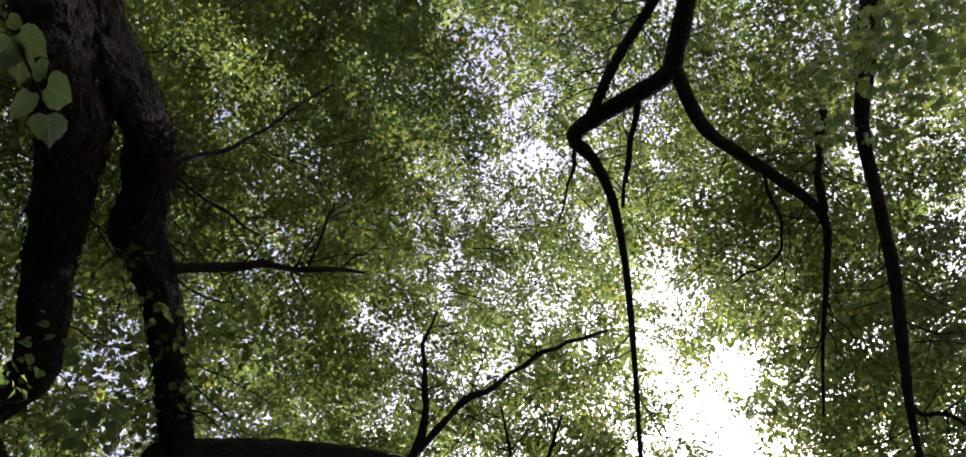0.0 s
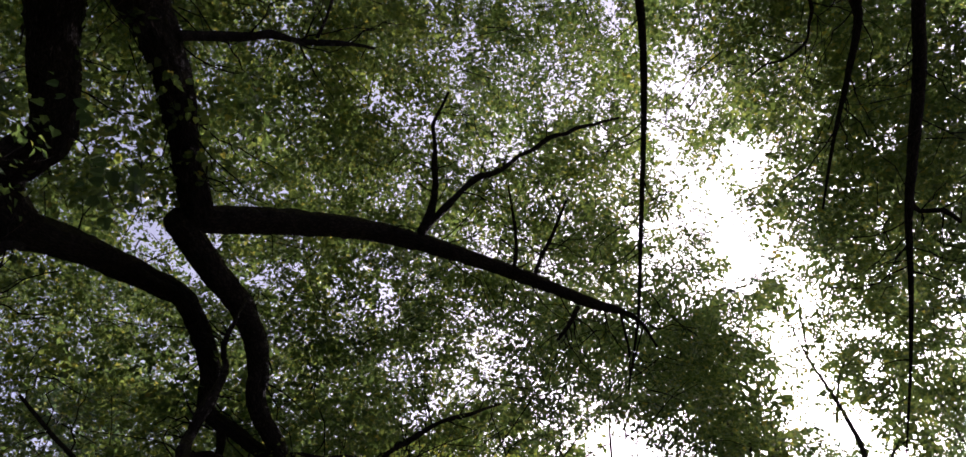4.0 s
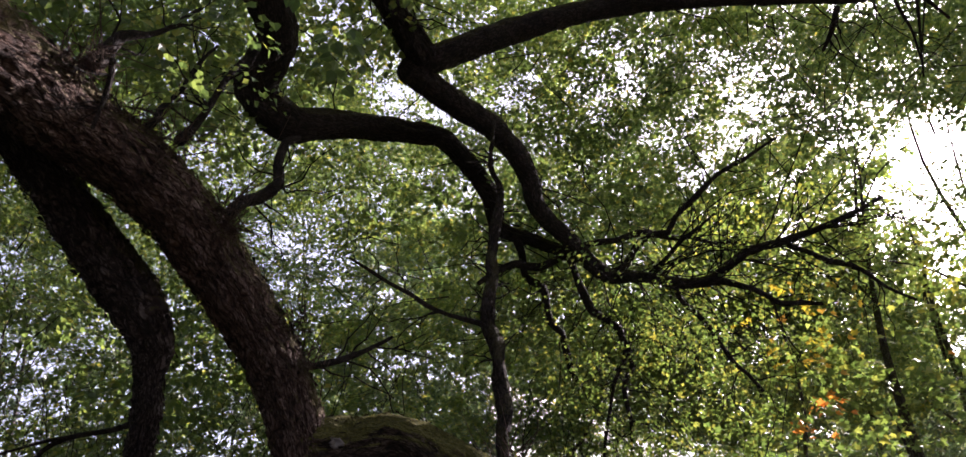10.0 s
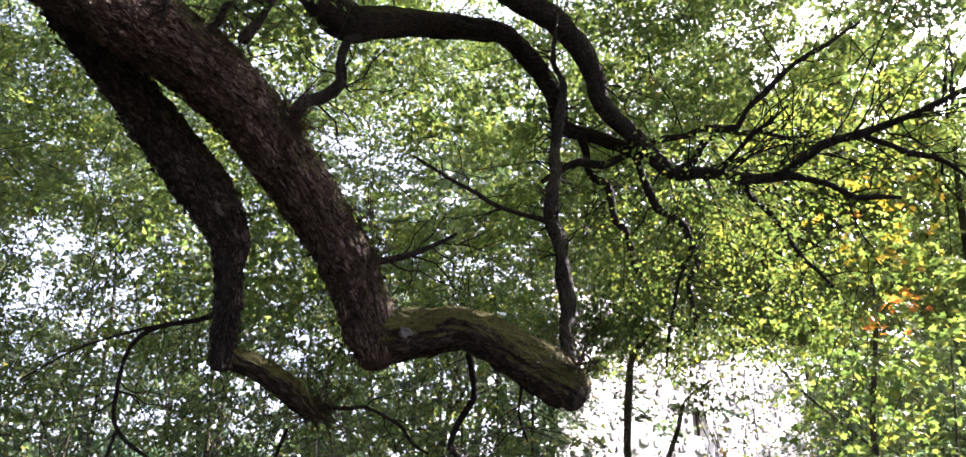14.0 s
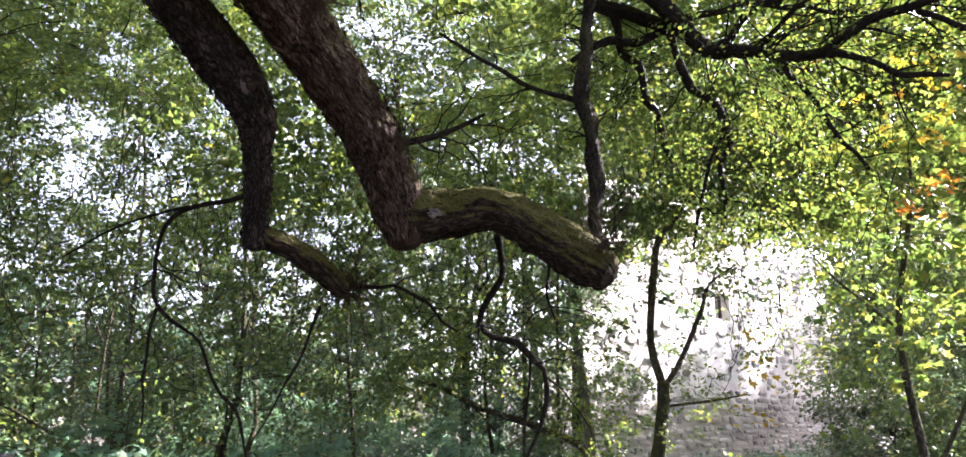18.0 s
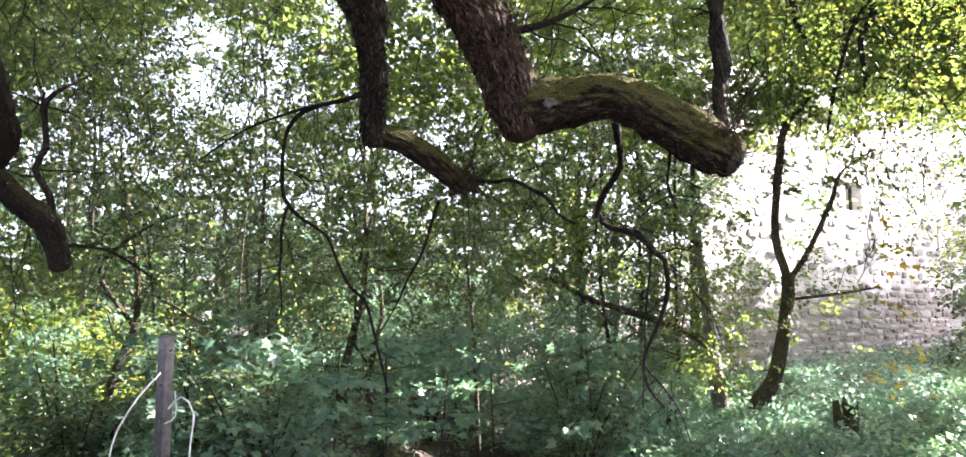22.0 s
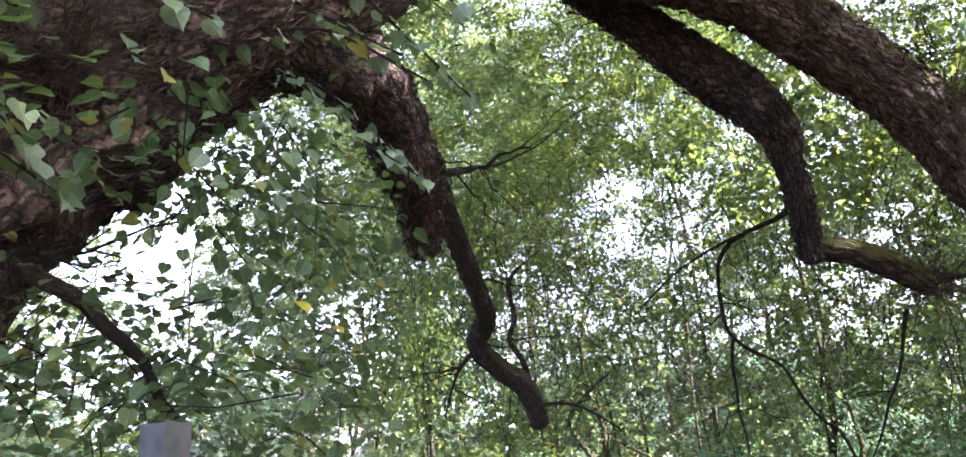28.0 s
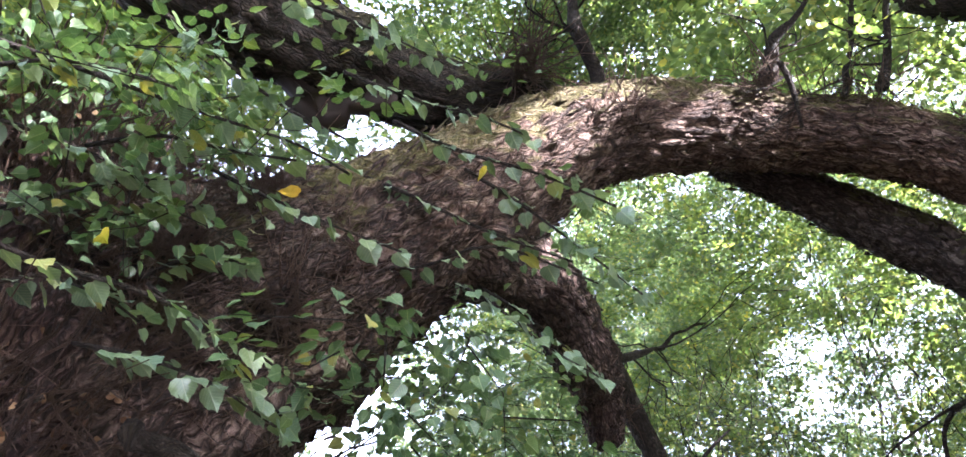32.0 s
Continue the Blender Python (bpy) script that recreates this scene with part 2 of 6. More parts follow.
# ---- mesh helpers ----
def mesh_np(name, verts, faces, mat, uv=None, smooth=True):
    """A mesh from arrays of verts (n x 3) and faces (m x 3 or m x 4)."""
    me = bpy.data.meshes.new(name)
    k = faces.shape[1]
    me.vertices.add(len(verts))
    me.vertices.foreach_set("co", np.ascontiguousarray(verts, dtype=np.float32).ravel())
    me.loops.add(faces.size)
    me.loops.foreach_set("vertex_index", np.ascontiguousarray(faces, dtype=np.int32).ravel())
    me.polygons.add(len(faces))
    me.polygons.foreach_set("loop_start", np.arange(0, faces.size, k, dtype=np.int32))
    me.polygons.foreach_set("use_smooth", np.full(len(faces), smooth))
    if uv is not None:
        layer = me.uv_layers.new(name="uv")
        layer.data.foreach_set("uv", np.ascontiguousarray(uv, dtype=np.float32).ravel())
    me.update(calc_edges=True)
    me.materials.append(mat)
    return me


def spline(rows, step):
    """A smooth run through control rows (x, y, z, r), about a step apart."""
    p = np.array(rows, float)
    p = np.vstack([2 * p[0] - p[1], p, 2 * p[-1] - p[-2]])
    out = []
    for i in range(1, len(p) - 2):
        n = max(2, int(np.linalg.norm(p[i + 1, :3] - p[i, :3]) / step))
        t = np.linspace(0, 1, n, endpoint=False)[:, None]
        a, b, c, d = p[i - 1], p[i], p[i + 1], p[i + 2]
        out.append(0.5 * (2 * b + (c - a) * t + (2 * a - 5 * b + 4 * c - d) * t**2 + (3 * b - a - 3 * c + d) * t**3))
    out = np.vstack(out + [p[-2][None]])
    out[:, 3] = np.maximum(out[:, 3], 0.003)
    return out


def hash_noise(p, scale, seed=0):
    """Cheap smooth noise of points, about -1 to 1."""
    r = np.random.default_rng(100 + seed)
    total = np.zeros(len(p))
    for o in range(6):
        k = r.normal(0, 1, (3, 3)) * scale * 1.5**o
        ph = r.uniform(0, 6.28, 3)
        total += (np.sin(p @ k + ph).prod(1)) / 1.25**o
    return total


def tube(name, rows, mat, sides=10, step=0.12, rough=0.0, ridges=0.0, cap=True, seed=0):
    """A limb: a tube along rows of (x, y, z, r), with lumps and lengthwise bark ridges."""
    s = spline(rows, step)
    c, r = s[:, :3], s[:, 3]
    n = len(c)
    tan = np.gradient(c, axis=0)
    tan /= np.linalg.norm(tan, axis=1)[:, None] + 1e-9
    side = np.zeros_like(c)
    v = np.cross(tan[0], (0.3, 0.2, 1.0))
    for i in range(n):
        v = v - tan[i] * (v @ tan[i])
        v /= np.linalg.norm(v) + 1e-9
        side[i] = v
    up = np.cross(tan, side)
    a = np.linspace(0, 2 * np.pi, sides, endpoint=False)
    ring = side[:, None] * np.cos(a)[None, :, None] + up[:, None] * np.sin(a)[None, :, None]
    flat = (c[:, None] + ring * r[:, None, None]).reshape(-1, 3)
    rad = np.repeat(r, sides)
    off = np.zeros(len(flat))
    if rough:
        off += rough * rad * hash_noise(flat, 5.0 / max(r.mean(), 0.08) * 0.25, seed)
    along = np.concatenate([[0], np.cumsum(np.linalg.norm(np.diff(c, axis=0), axis=1))])
    if ridges:
        q = np.stack([np.tile(np.cos(a), n) * 9 * rad / 0.2, np.tile(np.sin(a), n) * 9 * rad / 0.2, np.repeat(along, sides) * 4.0], 1)
        off += ridges * (0.6 - 1.8 * np.abs(hash_noise(q, 0.9, seed + 5)).clip(0, 1) + 0.8 * hash_noise(q * (2.2, 2.2, 2.6), 0.9, seed + 6).clip(-1, 1))
    flat = flat + ring.reshape(-1, 3) * off[:, None]
    i = np.arange(n - 1)[:, None] * sides
    j = np.arange(sides)[None]
    k = (j + 1) % sides
    faces = np.stack([i + j, i + k, i + sides + k, i + sides + j], -1).reshape(-1, 4)
    circ = 2 * np.pi * float(r.mean())
    u0, u1 = (j / sides * circ + 0 * i), ((j + 1) / sides * circ + 0 * i)
    v0 = along[:-1][:, None] + 0 * j
    v1 = along[1:][:, None] + 0 * j
    uv = np.stack([np.stack([u0, v0], -1), np.stack([u1, v0], -1), np.stack([u1, v1], -1), np.stack([u0, v1], -1)], 2).reshape(-1, 2)
    if cap:
        # rounded ends: two shrinking rings at each end, closed to a quad-sized hole
        for end, sign in ((0, -1), (n - 1, 1)):
            base = len(flat)
            e = flat[end * sides:(end + 1) * sides]
            mid = e.mean(0)
            extra = []
            for sc, push in ((0.75, 0.35), (0.35, 0.55), (0.02, 0.6)):
                extra.append(mid + (e - mid) * sc + tan[end] * sign * r[end] * push)
            flat = np.vstack([flat, *extra])
            rings = [np.arange(end * sides, (end + 1) * sides)] + [base + q * sides + np.arange(sides) for q in range(3)]
            for q in range(3):
                x, y = rings[q], rings[q + 1]
                f = np.stack([x, np.roll(x, -1), np.roll(y, -1), y], -1)
                faces = np.vstack([faces, f if sign > 0 else f[:, ::-1]])
                uv = np.vstack([uv, np.tile([[0.1, 0.1], [0.12, 0.1], [0.12, 0.12], [0.1, 0.12]], (sides, 1)) + rng.uniform(0, 0.2)])
    return mesh_np(name, flat, faces, mat, uv)


def part(name, me, parent, label="", category="", kind=""):
    ob = new(name, me)
    ob.parent = parent
    return tagged(ob, label, category, "", kind)


def empty(name, at, label, category, group="", kind=""):
    ob = new(name)
    ob.location = at
    ob.empty_display_size = 0.3
    return tagged(ob, label, category, group, kind)


def rel(rows, at):
    """Control rows moved to the frame of a thing that stands at `at`."""
    return [(x - at[0], y - at[1], z - at[2], r) for x, y, z, r in rows]


# leaf outlines: x across, y along, z fold; stem at the origin
LEAF_SMALL = (np.array([(0, 0, 0), (-0.42, 0.45, 0.12), (0, 1, -0.05), (0.42, 0.45, 0.12)]), np.array([(0, 2, 1), (0, 3, 2)]))
LEAF_TINY = (np.array([(-0.44, 0.16, 0.05), (0.4, 0.04, 0.05), (0.05, 1, -0.05)]), np.array([(0, 1, 2)]))
LEAF_MID = (np.array([(0, 0.04, 0), (-0.34, 0.05, 0.08), (-0.47, 0.42, 0.12), (-0.24, 0.78, 0.04), (0, 1.05, -0.1), (0.24, 0.78, 0.04), (0.47, 0.42, 0.12), (0.34, 0.05, 0.08)]),
            np.array([(0, 2, 1), (0, 3, 2), (0, 4, 3), (0, 5, 4), (0, 6, 5), (0, 7, 6)]))


_lobe = [(0, -0.02), (-0.2, 0.1), (-0.5, 0.12), (-0.34, 0.32), (-0.52, 0.62), (-0.2, 0.55), (0, 1.0), (0.2, 0.55), (0.52, 0.62), (0.34, 0.32), (0.5, 0.12), (0.2, 0.1)]
LEAF_PALM = (np.array([(0, 0.3, 0.0)] + [(x, y, 0.25 * abs(x) - 0.1 * y) for x, y in _lobe]), np.array([(0, k + 1, (k + 1) % 12 + 1) for k in range(12)]))
_heart = [(0, 0.04), (-0.2, -0.05), (-0.4, 0.03), (-0.5, 0.2), (-0.54, 0.27), (-0.5, 0.43), (-0.5, 0.54), (-0.38, 0.68), (-0.33, 0.77), (-0.17, 0.87), (-0.1, 0.96), (0, 1.12)]
_heart += [(-x, y) for x, y in _heart[-2:0:-1]]
LEAF_HEART = (np.array([(0, 0.42, -0.06)] + [(x, y, 0.2 * abs(x) - 0.12 * y * y + 0.03 * math.sin(9 * y + 7 * x)) for x, y in _heart]), np.array([(0, (k + 1) % 22 + 1, k + 1) for k in range(22)]))


def stick_cloud(name, p0, p1, r0, r1, mat):
    """Many thin three-sided twigs, each bent once, in one mesh."""
    n = len(p0)
    mid = (p0 + p1) / 2 + rng.normal(0, 0.08, p0.shape) * np.linalg.norm(p1 - p0, axis=1)[:, None]
    axis = p1 - p0
    a = np.cross(axis, rng.normal(0, 1, axis.shape))
    a /= np.linalg.norm(a, axis=1)[:, None] + 1e-9
    c = np.cross(axis / (np.linalg.norm(axis, axis=1)[:, None] + 1e-9), a)
    rings = []
    for p, r in ((p0, r0), (mid, (r0 + r1) / 2), (p1, r1)):
        for k in range(3):
            t = 2.0944 * k
            rings.append(p + (a * math.cos(t) + c * math.sin(t)) * np.reshape(r, (-1, 1)))
    v = np.stack(rings, 1).reshape(-1, 3)
    f = [(3 * g + k, 3 * g + (k + 1) % 3, 3 * g + 3 + (k + 1) % 3, 3 * g + 3 + k) for g in range(2) for k in range(3)]
    faces = (np.arange(n)[:, None, None] * 9 + np.array(f)[None]).reshape(-1, 4)
    return mesh_np(name, v, faces, mat, rng.uniform(0, 1, (faces.size, 2)))


def leaf_cloud(name, pos, along, nrm, size, mat, shape=LEAF_SMALL):
    """Many leaves in one mesh: places, ways along and normals (n x 3), sizes (n)."""
    pts, tri = shape
    along = along / (np.linalg.norm(along, axis=1)[:, None] + 1e-9)
    side = np.cross(along, nrm)
    side /= np.linalg.norm(side, axis=1)[:, None] + 1e-9
    nn = np.cross(side, along)
    v = (pos[:, None] + size[:, None, None] * (side[:, None] * pts[None, :, 0:1] + along[:, None] * pts[None, :, 1:2] + nn[:, None] * pts[None, :, 2:3])).reshape(-1, 3)
    f = (np.arange(len(pos))[:, None, None] * len(pts) + tri[None]).reshape(-1, 3)
    uv = np.tile(pts[tri.ravel(), :2], (len(pos), 1)) if len(pts) > 9 else None
    return mesh_np(name, v, f, mat, uv, smooth=len(pts) > 14)


def sprays(base, out, count, length, leaf, r, droop=0.3, spread=0.35):
    """Leaves set along flat drooping twigs: bases and ways of the twigs (n x 3) give leaf places, ways, normals, sizes."""
    n = len(base)
    out = out / (np.linalg.norm(out, axis=1)[:, None] + 1e-9)
    s = r.uniform(0.0, 1.0, (n, count))
    flip = np.where(r.random((n, count)) < 0.5, -1.0, 1.0)
    upv = np.array([0, 0, 1.0]) + r.normal(0, 0.25, (n, 3))
    side = np.cross(out, upv)
    side /= np.linalg.norm(side, axis=1)[:, None] + 1e-9
    w = np.cross(side, out)
    L = length * r.uniform(0.6, 1.3, n)[:, None]
    fan = flip * r.uniform(0.0, 1.0, (n, count)) * spread * L
    p = base[:, None] + out[:, None] * (s * L)[..., None] + side[:, None] * fan[..., None]
    p = p + r.normal(0, 0.035, p.shape) * (length / 0.5)
    p[..., 2] -= droop * L * s**2
    al = out[:, None] * 0.7 + side[:, None] * (flip * 0.8)[..., None] + r.normal(0, 0.35, p.shape)
    al[..., 2] -= 0.35
    nr = w[:, None] + r.normal(0, 0.32, p.shape)
    sz = leaf * r.uniform(0.65, 1.25, (n, count))
    return p.reshape(-1, 3), al.reshape(-1, 3), nr.reshape(-1, 3), sz.ravel()


def way(az, el):
    a, e = np.radians(az), np.radians(el)
    return np.stack([np.sin(a) * np.cos(e), np.cos(a) * np.cos(e), np.sin(e)], -1)


# openings in the leaf canopy, fitted to the camera's view: azimuth, elevation, half width in degrees from its place
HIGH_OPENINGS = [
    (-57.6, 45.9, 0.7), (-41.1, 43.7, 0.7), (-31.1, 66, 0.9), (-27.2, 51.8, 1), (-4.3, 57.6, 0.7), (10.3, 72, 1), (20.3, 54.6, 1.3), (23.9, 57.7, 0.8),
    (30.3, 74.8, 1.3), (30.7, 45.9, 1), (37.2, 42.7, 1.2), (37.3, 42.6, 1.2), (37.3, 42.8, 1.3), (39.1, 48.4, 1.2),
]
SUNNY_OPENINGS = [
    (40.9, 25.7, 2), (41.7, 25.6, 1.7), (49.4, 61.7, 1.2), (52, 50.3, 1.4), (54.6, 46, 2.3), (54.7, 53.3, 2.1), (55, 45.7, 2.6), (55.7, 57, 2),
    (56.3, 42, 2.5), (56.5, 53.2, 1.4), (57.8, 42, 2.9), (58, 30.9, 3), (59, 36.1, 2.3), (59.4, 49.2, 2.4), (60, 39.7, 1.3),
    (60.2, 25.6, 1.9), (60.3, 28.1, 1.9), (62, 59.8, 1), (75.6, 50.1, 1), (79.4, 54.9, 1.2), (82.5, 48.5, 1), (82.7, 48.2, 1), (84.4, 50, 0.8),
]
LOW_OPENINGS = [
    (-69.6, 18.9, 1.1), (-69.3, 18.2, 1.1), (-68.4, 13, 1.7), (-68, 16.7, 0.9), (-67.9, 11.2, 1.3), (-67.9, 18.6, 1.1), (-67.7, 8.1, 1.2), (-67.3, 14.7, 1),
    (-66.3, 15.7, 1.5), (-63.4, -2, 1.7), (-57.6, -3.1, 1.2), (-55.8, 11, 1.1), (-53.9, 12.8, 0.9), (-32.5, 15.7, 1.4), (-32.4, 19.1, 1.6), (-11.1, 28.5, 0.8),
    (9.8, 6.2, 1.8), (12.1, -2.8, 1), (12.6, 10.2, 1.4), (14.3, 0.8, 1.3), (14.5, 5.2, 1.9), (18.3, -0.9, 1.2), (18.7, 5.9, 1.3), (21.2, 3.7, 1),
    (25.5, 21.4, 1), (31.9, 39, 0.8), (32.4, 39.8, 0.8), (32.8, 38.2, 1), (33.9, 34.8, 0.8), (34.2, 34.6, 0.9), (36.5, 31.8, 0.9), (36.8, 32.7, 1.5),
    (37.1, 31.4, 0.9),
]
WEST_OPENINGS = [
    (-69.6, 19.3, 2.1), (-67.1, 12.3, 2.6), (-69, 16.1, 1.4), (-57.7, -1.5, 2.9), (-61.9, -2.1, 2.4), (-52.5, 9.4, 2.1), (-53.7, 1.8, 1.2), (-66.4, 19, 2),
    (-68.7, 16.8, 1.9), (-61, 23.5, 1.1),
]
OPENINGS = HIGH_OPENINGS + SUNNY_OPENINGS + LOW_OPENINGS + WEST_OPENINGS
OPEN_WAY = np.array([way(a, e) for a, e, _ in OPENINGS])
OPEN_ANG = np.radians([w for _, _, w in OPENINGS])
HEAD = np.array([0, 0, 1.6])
# places that a gap in the leaves lets the sun reach, and the gap's radius
SUN_GAPS = [((-1.94, 1.77, 3.61), 0.3), ((-1.57, 2.44, 3.9), 0.26), ((-0.51, 4.34, 2.69), 0.1), ((-0.0, 4.34, 2.79), 0.12), ((-0.81, 4.04, 3.16), 0.12), ((-1.73, 1.89, 3.69), 0.22), ((-2.11, 1.5, 3.32), 0.22)]
SUN_GAPS += [((0.6, 0.8, 0), 0.45), ((-1.6, 1.6, 0), 0.5), ((1.6, -0.8, 0), 0.4), ((-0.4, 3.2, 0), 0.4), ((-0.8, -0.9, 0), 0.4), ((-8.0, 10.0, 1.2), 1.0), ((-10.5, 14.0, 1.5), 1.2), ((-9.5, 11.5, 3.0), 1.0), ((3.0, 5.5, 4.5), 0.8)]
SUN_GAPS += [ ((2.2, 6.2, 4.2), 0.7), ((3.9, 5.4, 3.5), 0.6), ((2.9, 6.6, 2.6), 0.5), ((3.2, 6.1, 3.0), 0.75), ((3.9, 6.4, 2.2), 0.6), ((3.3, 16.1, 3.6), 0.9), ((4.6, 17.6, 4.0), 0.9), ((2.1, 14.8, 3.3), 0.8), ((1.2, 10.6, 0.8), 0.4)]
for ga, gd, gz, gr in ((-45, 8, 0.8, 0.5), (-57, 9, 1.2, 0.9), (-48, 11, 1.5, 0.9)):
    SUN_GAPS.append(((gd * math.sin(radians(ga)), gd * math.cos(radians(ga)), gz), gr))
for ga, gd, gz, gr in ((-37, 8.5, 0.8, 0.45), (-40, 9.5, 1.0, 0.5), (-43.5, 9, 1.0, 0.5), (-47, 8.2, 0.7, 0.5)):
    SUN_GAPS.append(((gd * math.sin(radians(ga)), gd * math.cos(radians(ga)), gz), gr))
SUN_GAPS += [((1.16, 5.79, 4.31), 0.28), ((2.03, 6.19, 4.16), 0.5), ((2.36, 5.44, 4.27), 0.4), ((3.63, 6.69, 4.06), 0.6)]
gap_rng = np.random.default_rng(21)
for _ in range(20):
    ga, gd = radians(gap_rng.uniform(-75, -4)), gap_rng.uniform(6, 15)
    SUN_GAPS.append(((gd * math.sin(ga), gd * math.cos(ga), gap_rng.uniform(0.2, 1.8)), gap_rng.uniform(0.15, 0.45)))
for _ in range(34):
    ga, gd = radians(gap_rng.uniform(4, 27)), gap_rng.uniform(8, 15)
    SUN_GAPS.append(((gd * math.sin(ga), gd * math.cos(ga), gap_rng.uniform(0.1, 0.5)), gap_rng.uniform(0.1, 0.3)))
for _ in range(14):
    ga, ge, gd = radians(gap_rng.uniform(-60, 30)), radians(gap_rng.uniform(30, 80)), gap_rng.uniform(8.5, 11.5)
    SUN_GAPS.append(((gd * math.sin(ga) * math.cos(ge), gd * math.cos(ga) * math.cos(ge), 1.6 + gd * math.sin(ge)), gap_rng.uniform(0.3, 0.6)))
for ga, gd in ((-61, 27), (-56, 30)):
    SUN_GAPS.append(((gd * math.sin(radians(ga)), gd * math.cos(radians(ga)), 0.5), 2.2))
for _ in range(18):
    ga, gd = radians(gap_rng.uniform(-88, -8)), gap_rng.uniform(11, 25)
    SUN_GAPS.append(((gd * math.sin(ga), gd * math.cos(ga), gap_rng.uniform(0.5, 8)), gap_rng.uniform(0.6, 1.3)))


def dapple(rows, origin):
    """Takes out the leaves that would fill the sun's gaps; rows as sprays() gives them, in the frame of a thing at origin."""
    p = (rows[0] + np.array(origin)).astype(np.float32)
    e1 = np.array(SUN_DIR.cross(Vector((0, 0, 1))).normalized())
    e2 = np.cross(np.array(SUN_DIR), e1)
    a, b2, s = p @ e1.astype(np.float32), p @ e2.astype(np.float32), p @ np.array(SUN_DIR, dtype=np.float32)
    ok = np.ones(len(p), bool)
    for q, rad in SUN_GAPS:
        q = np.array(q)
        i = np.flatnonzero(((a - q @ e1) ** 2 + (b2 - q @ e2) ** 2 < 2.1 * rad * rad) & (s > q @ np.array(SUN_DIR) + 0.9))
        da, db = a[i] - q @ e1, b2[i] - q @ e2
        th = np.arctan2(da, db)
        ragged = rad * (0.97 + 0.2 * np.sin(3 * th + 5 * q[0]) + 0.14 * np.sin(7 * th + 9 * q[1]))
        ok[i[da * da + db * db < ragged * ragged]] = False
    return [v[ok] for v in rows]



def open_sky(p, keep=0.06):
    """True for places that stay clear on the camera's sight lines to the openings, but for a few stray sprays."""
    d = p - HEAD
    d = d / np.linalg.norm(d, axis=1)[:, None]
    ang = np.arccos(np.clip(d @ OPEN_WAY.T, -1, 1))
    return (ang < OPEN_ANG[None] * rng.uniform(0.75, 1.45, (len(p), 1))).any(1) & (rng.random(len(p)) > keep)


# the pale wall: its near corner, and the way that its face looks
WALL_AT, WALL_OUT = np.array([1.34, 13.9, 0.0]), np.array([0.751, -0.66, 0.0])


# ---- ground ----
def ground_z(x, y):
    """Height of the forest floor: level by the old tree, a gully ahead, a bank towards the wall."""
    x, y = np.asarray(x, float), np.asarray(y, float)
    far = np.clip((np.hypot(x, y) - 4) / 14, 0, 1)
    z = 0.25 * far * np.clip(x / 6, -1, 1)
    z = z - 1.3 * np.exp(-(((x + 1.2 + 0.05 * y) / 1.6) ** 2)) * np.clip((y - 6) / 4, 0, 1)
    z = z + 0.12 * np.sin(0.9 * x + 0.4 * y) * far + 0.08 * np.sin(1.7 * y - 0.6 * x) * far
    return z + 1.2 * np.clip((np.hypot(x, y) - 22) / 40, 0, 1)


m, nt, nodes, b = material("forest_floor")
tc = nodes.new("ShaderNodeTexCoord")
n1, n2 = noise_tex(nt, tc.outputs["Object"], 3, 8, 0.7), noise_tex(nt, tc.outputs["Object"], 40, 6, 0.7)
link(nt, mix(nt, 0.6, ramp(nt, n1, [(0.35, (0.06, 0.045, 0.03)), (0.55, (0.15, 0.115, 0.08)), (0.7, (0.09, 0.1, 0.05))]), ramp(nt, n2, [(0.3, (0.3, 0.28, 0.25)), (0.7, (1, 1, 1))]), "MULTIPLY"), b.inputs["Base Color"])
b.inputs["Roughness"].default_value = 0.95
# floor lightened on the clearing to the west: bright sunlit glare put into its colour
soil = b.inputs["Base Color"].links[0].from_socket
away = nodes.new("ShaderNodeVectorMath")
away.operation = "DISTANCE"
away.inputs[1].default_value = (-25.0, 14.0, 0.0)
link(nt, tc.outputs["Object"], away.inputs[0])
reach = nodes.new("ShaderNodeMath")
reach.operation = "MULTIPLY_ADD"
link(nt, n1, reach.inputs[0])
reach.inputs[1].default_value = 6.0
link(nt, away.outputs["Value"], reach.inputs[2])
edge = nodes.new("ShaderNodeMapRange")
edge.inputs["From Min"].default_value, edge.inputs["From Max"].default_value = 19.0, 14.0
link(nt, reach.outputs[0], edge.inputs["Value"])
link(nt, mix(nt, edge.outputs["Result"], soil, ramp(nt, n2, [(0.3, (0.42, 0.39, 0.34)), (0.7, (0.66, 0.63, 0.57))])), b.inputs["Base Color"])
bump(nt, b, mix(nt, 0.5, n1, n2), 1.0, 0.15)
FLOOR = m
edges = np.concatenate([-np.geomspace(1500, 30, 14), np.linspace(-28, 28, 113), np.geomspace(30, 1500, 14)])
gx, gy = np.meshgrid(edges, edges, indexing="ij")
ne = len(edges)
gi = (np.arange(ne - 1)[:, None] * ne + np.arange(ne - 1)[None]).ravel()
gv = np.stack([gx.ravel(), gy.ravel(), ground_z(gx.ravel(), gy.ravel())], 1)
tagged(new("ground", mesh_np("ground", gv, np.stack([gi, gi + ne, gi + ne + 1, gi + 1], 1), FLOOR)), "brown forest floor of soil and leaf litter", "ground", kind="structure")

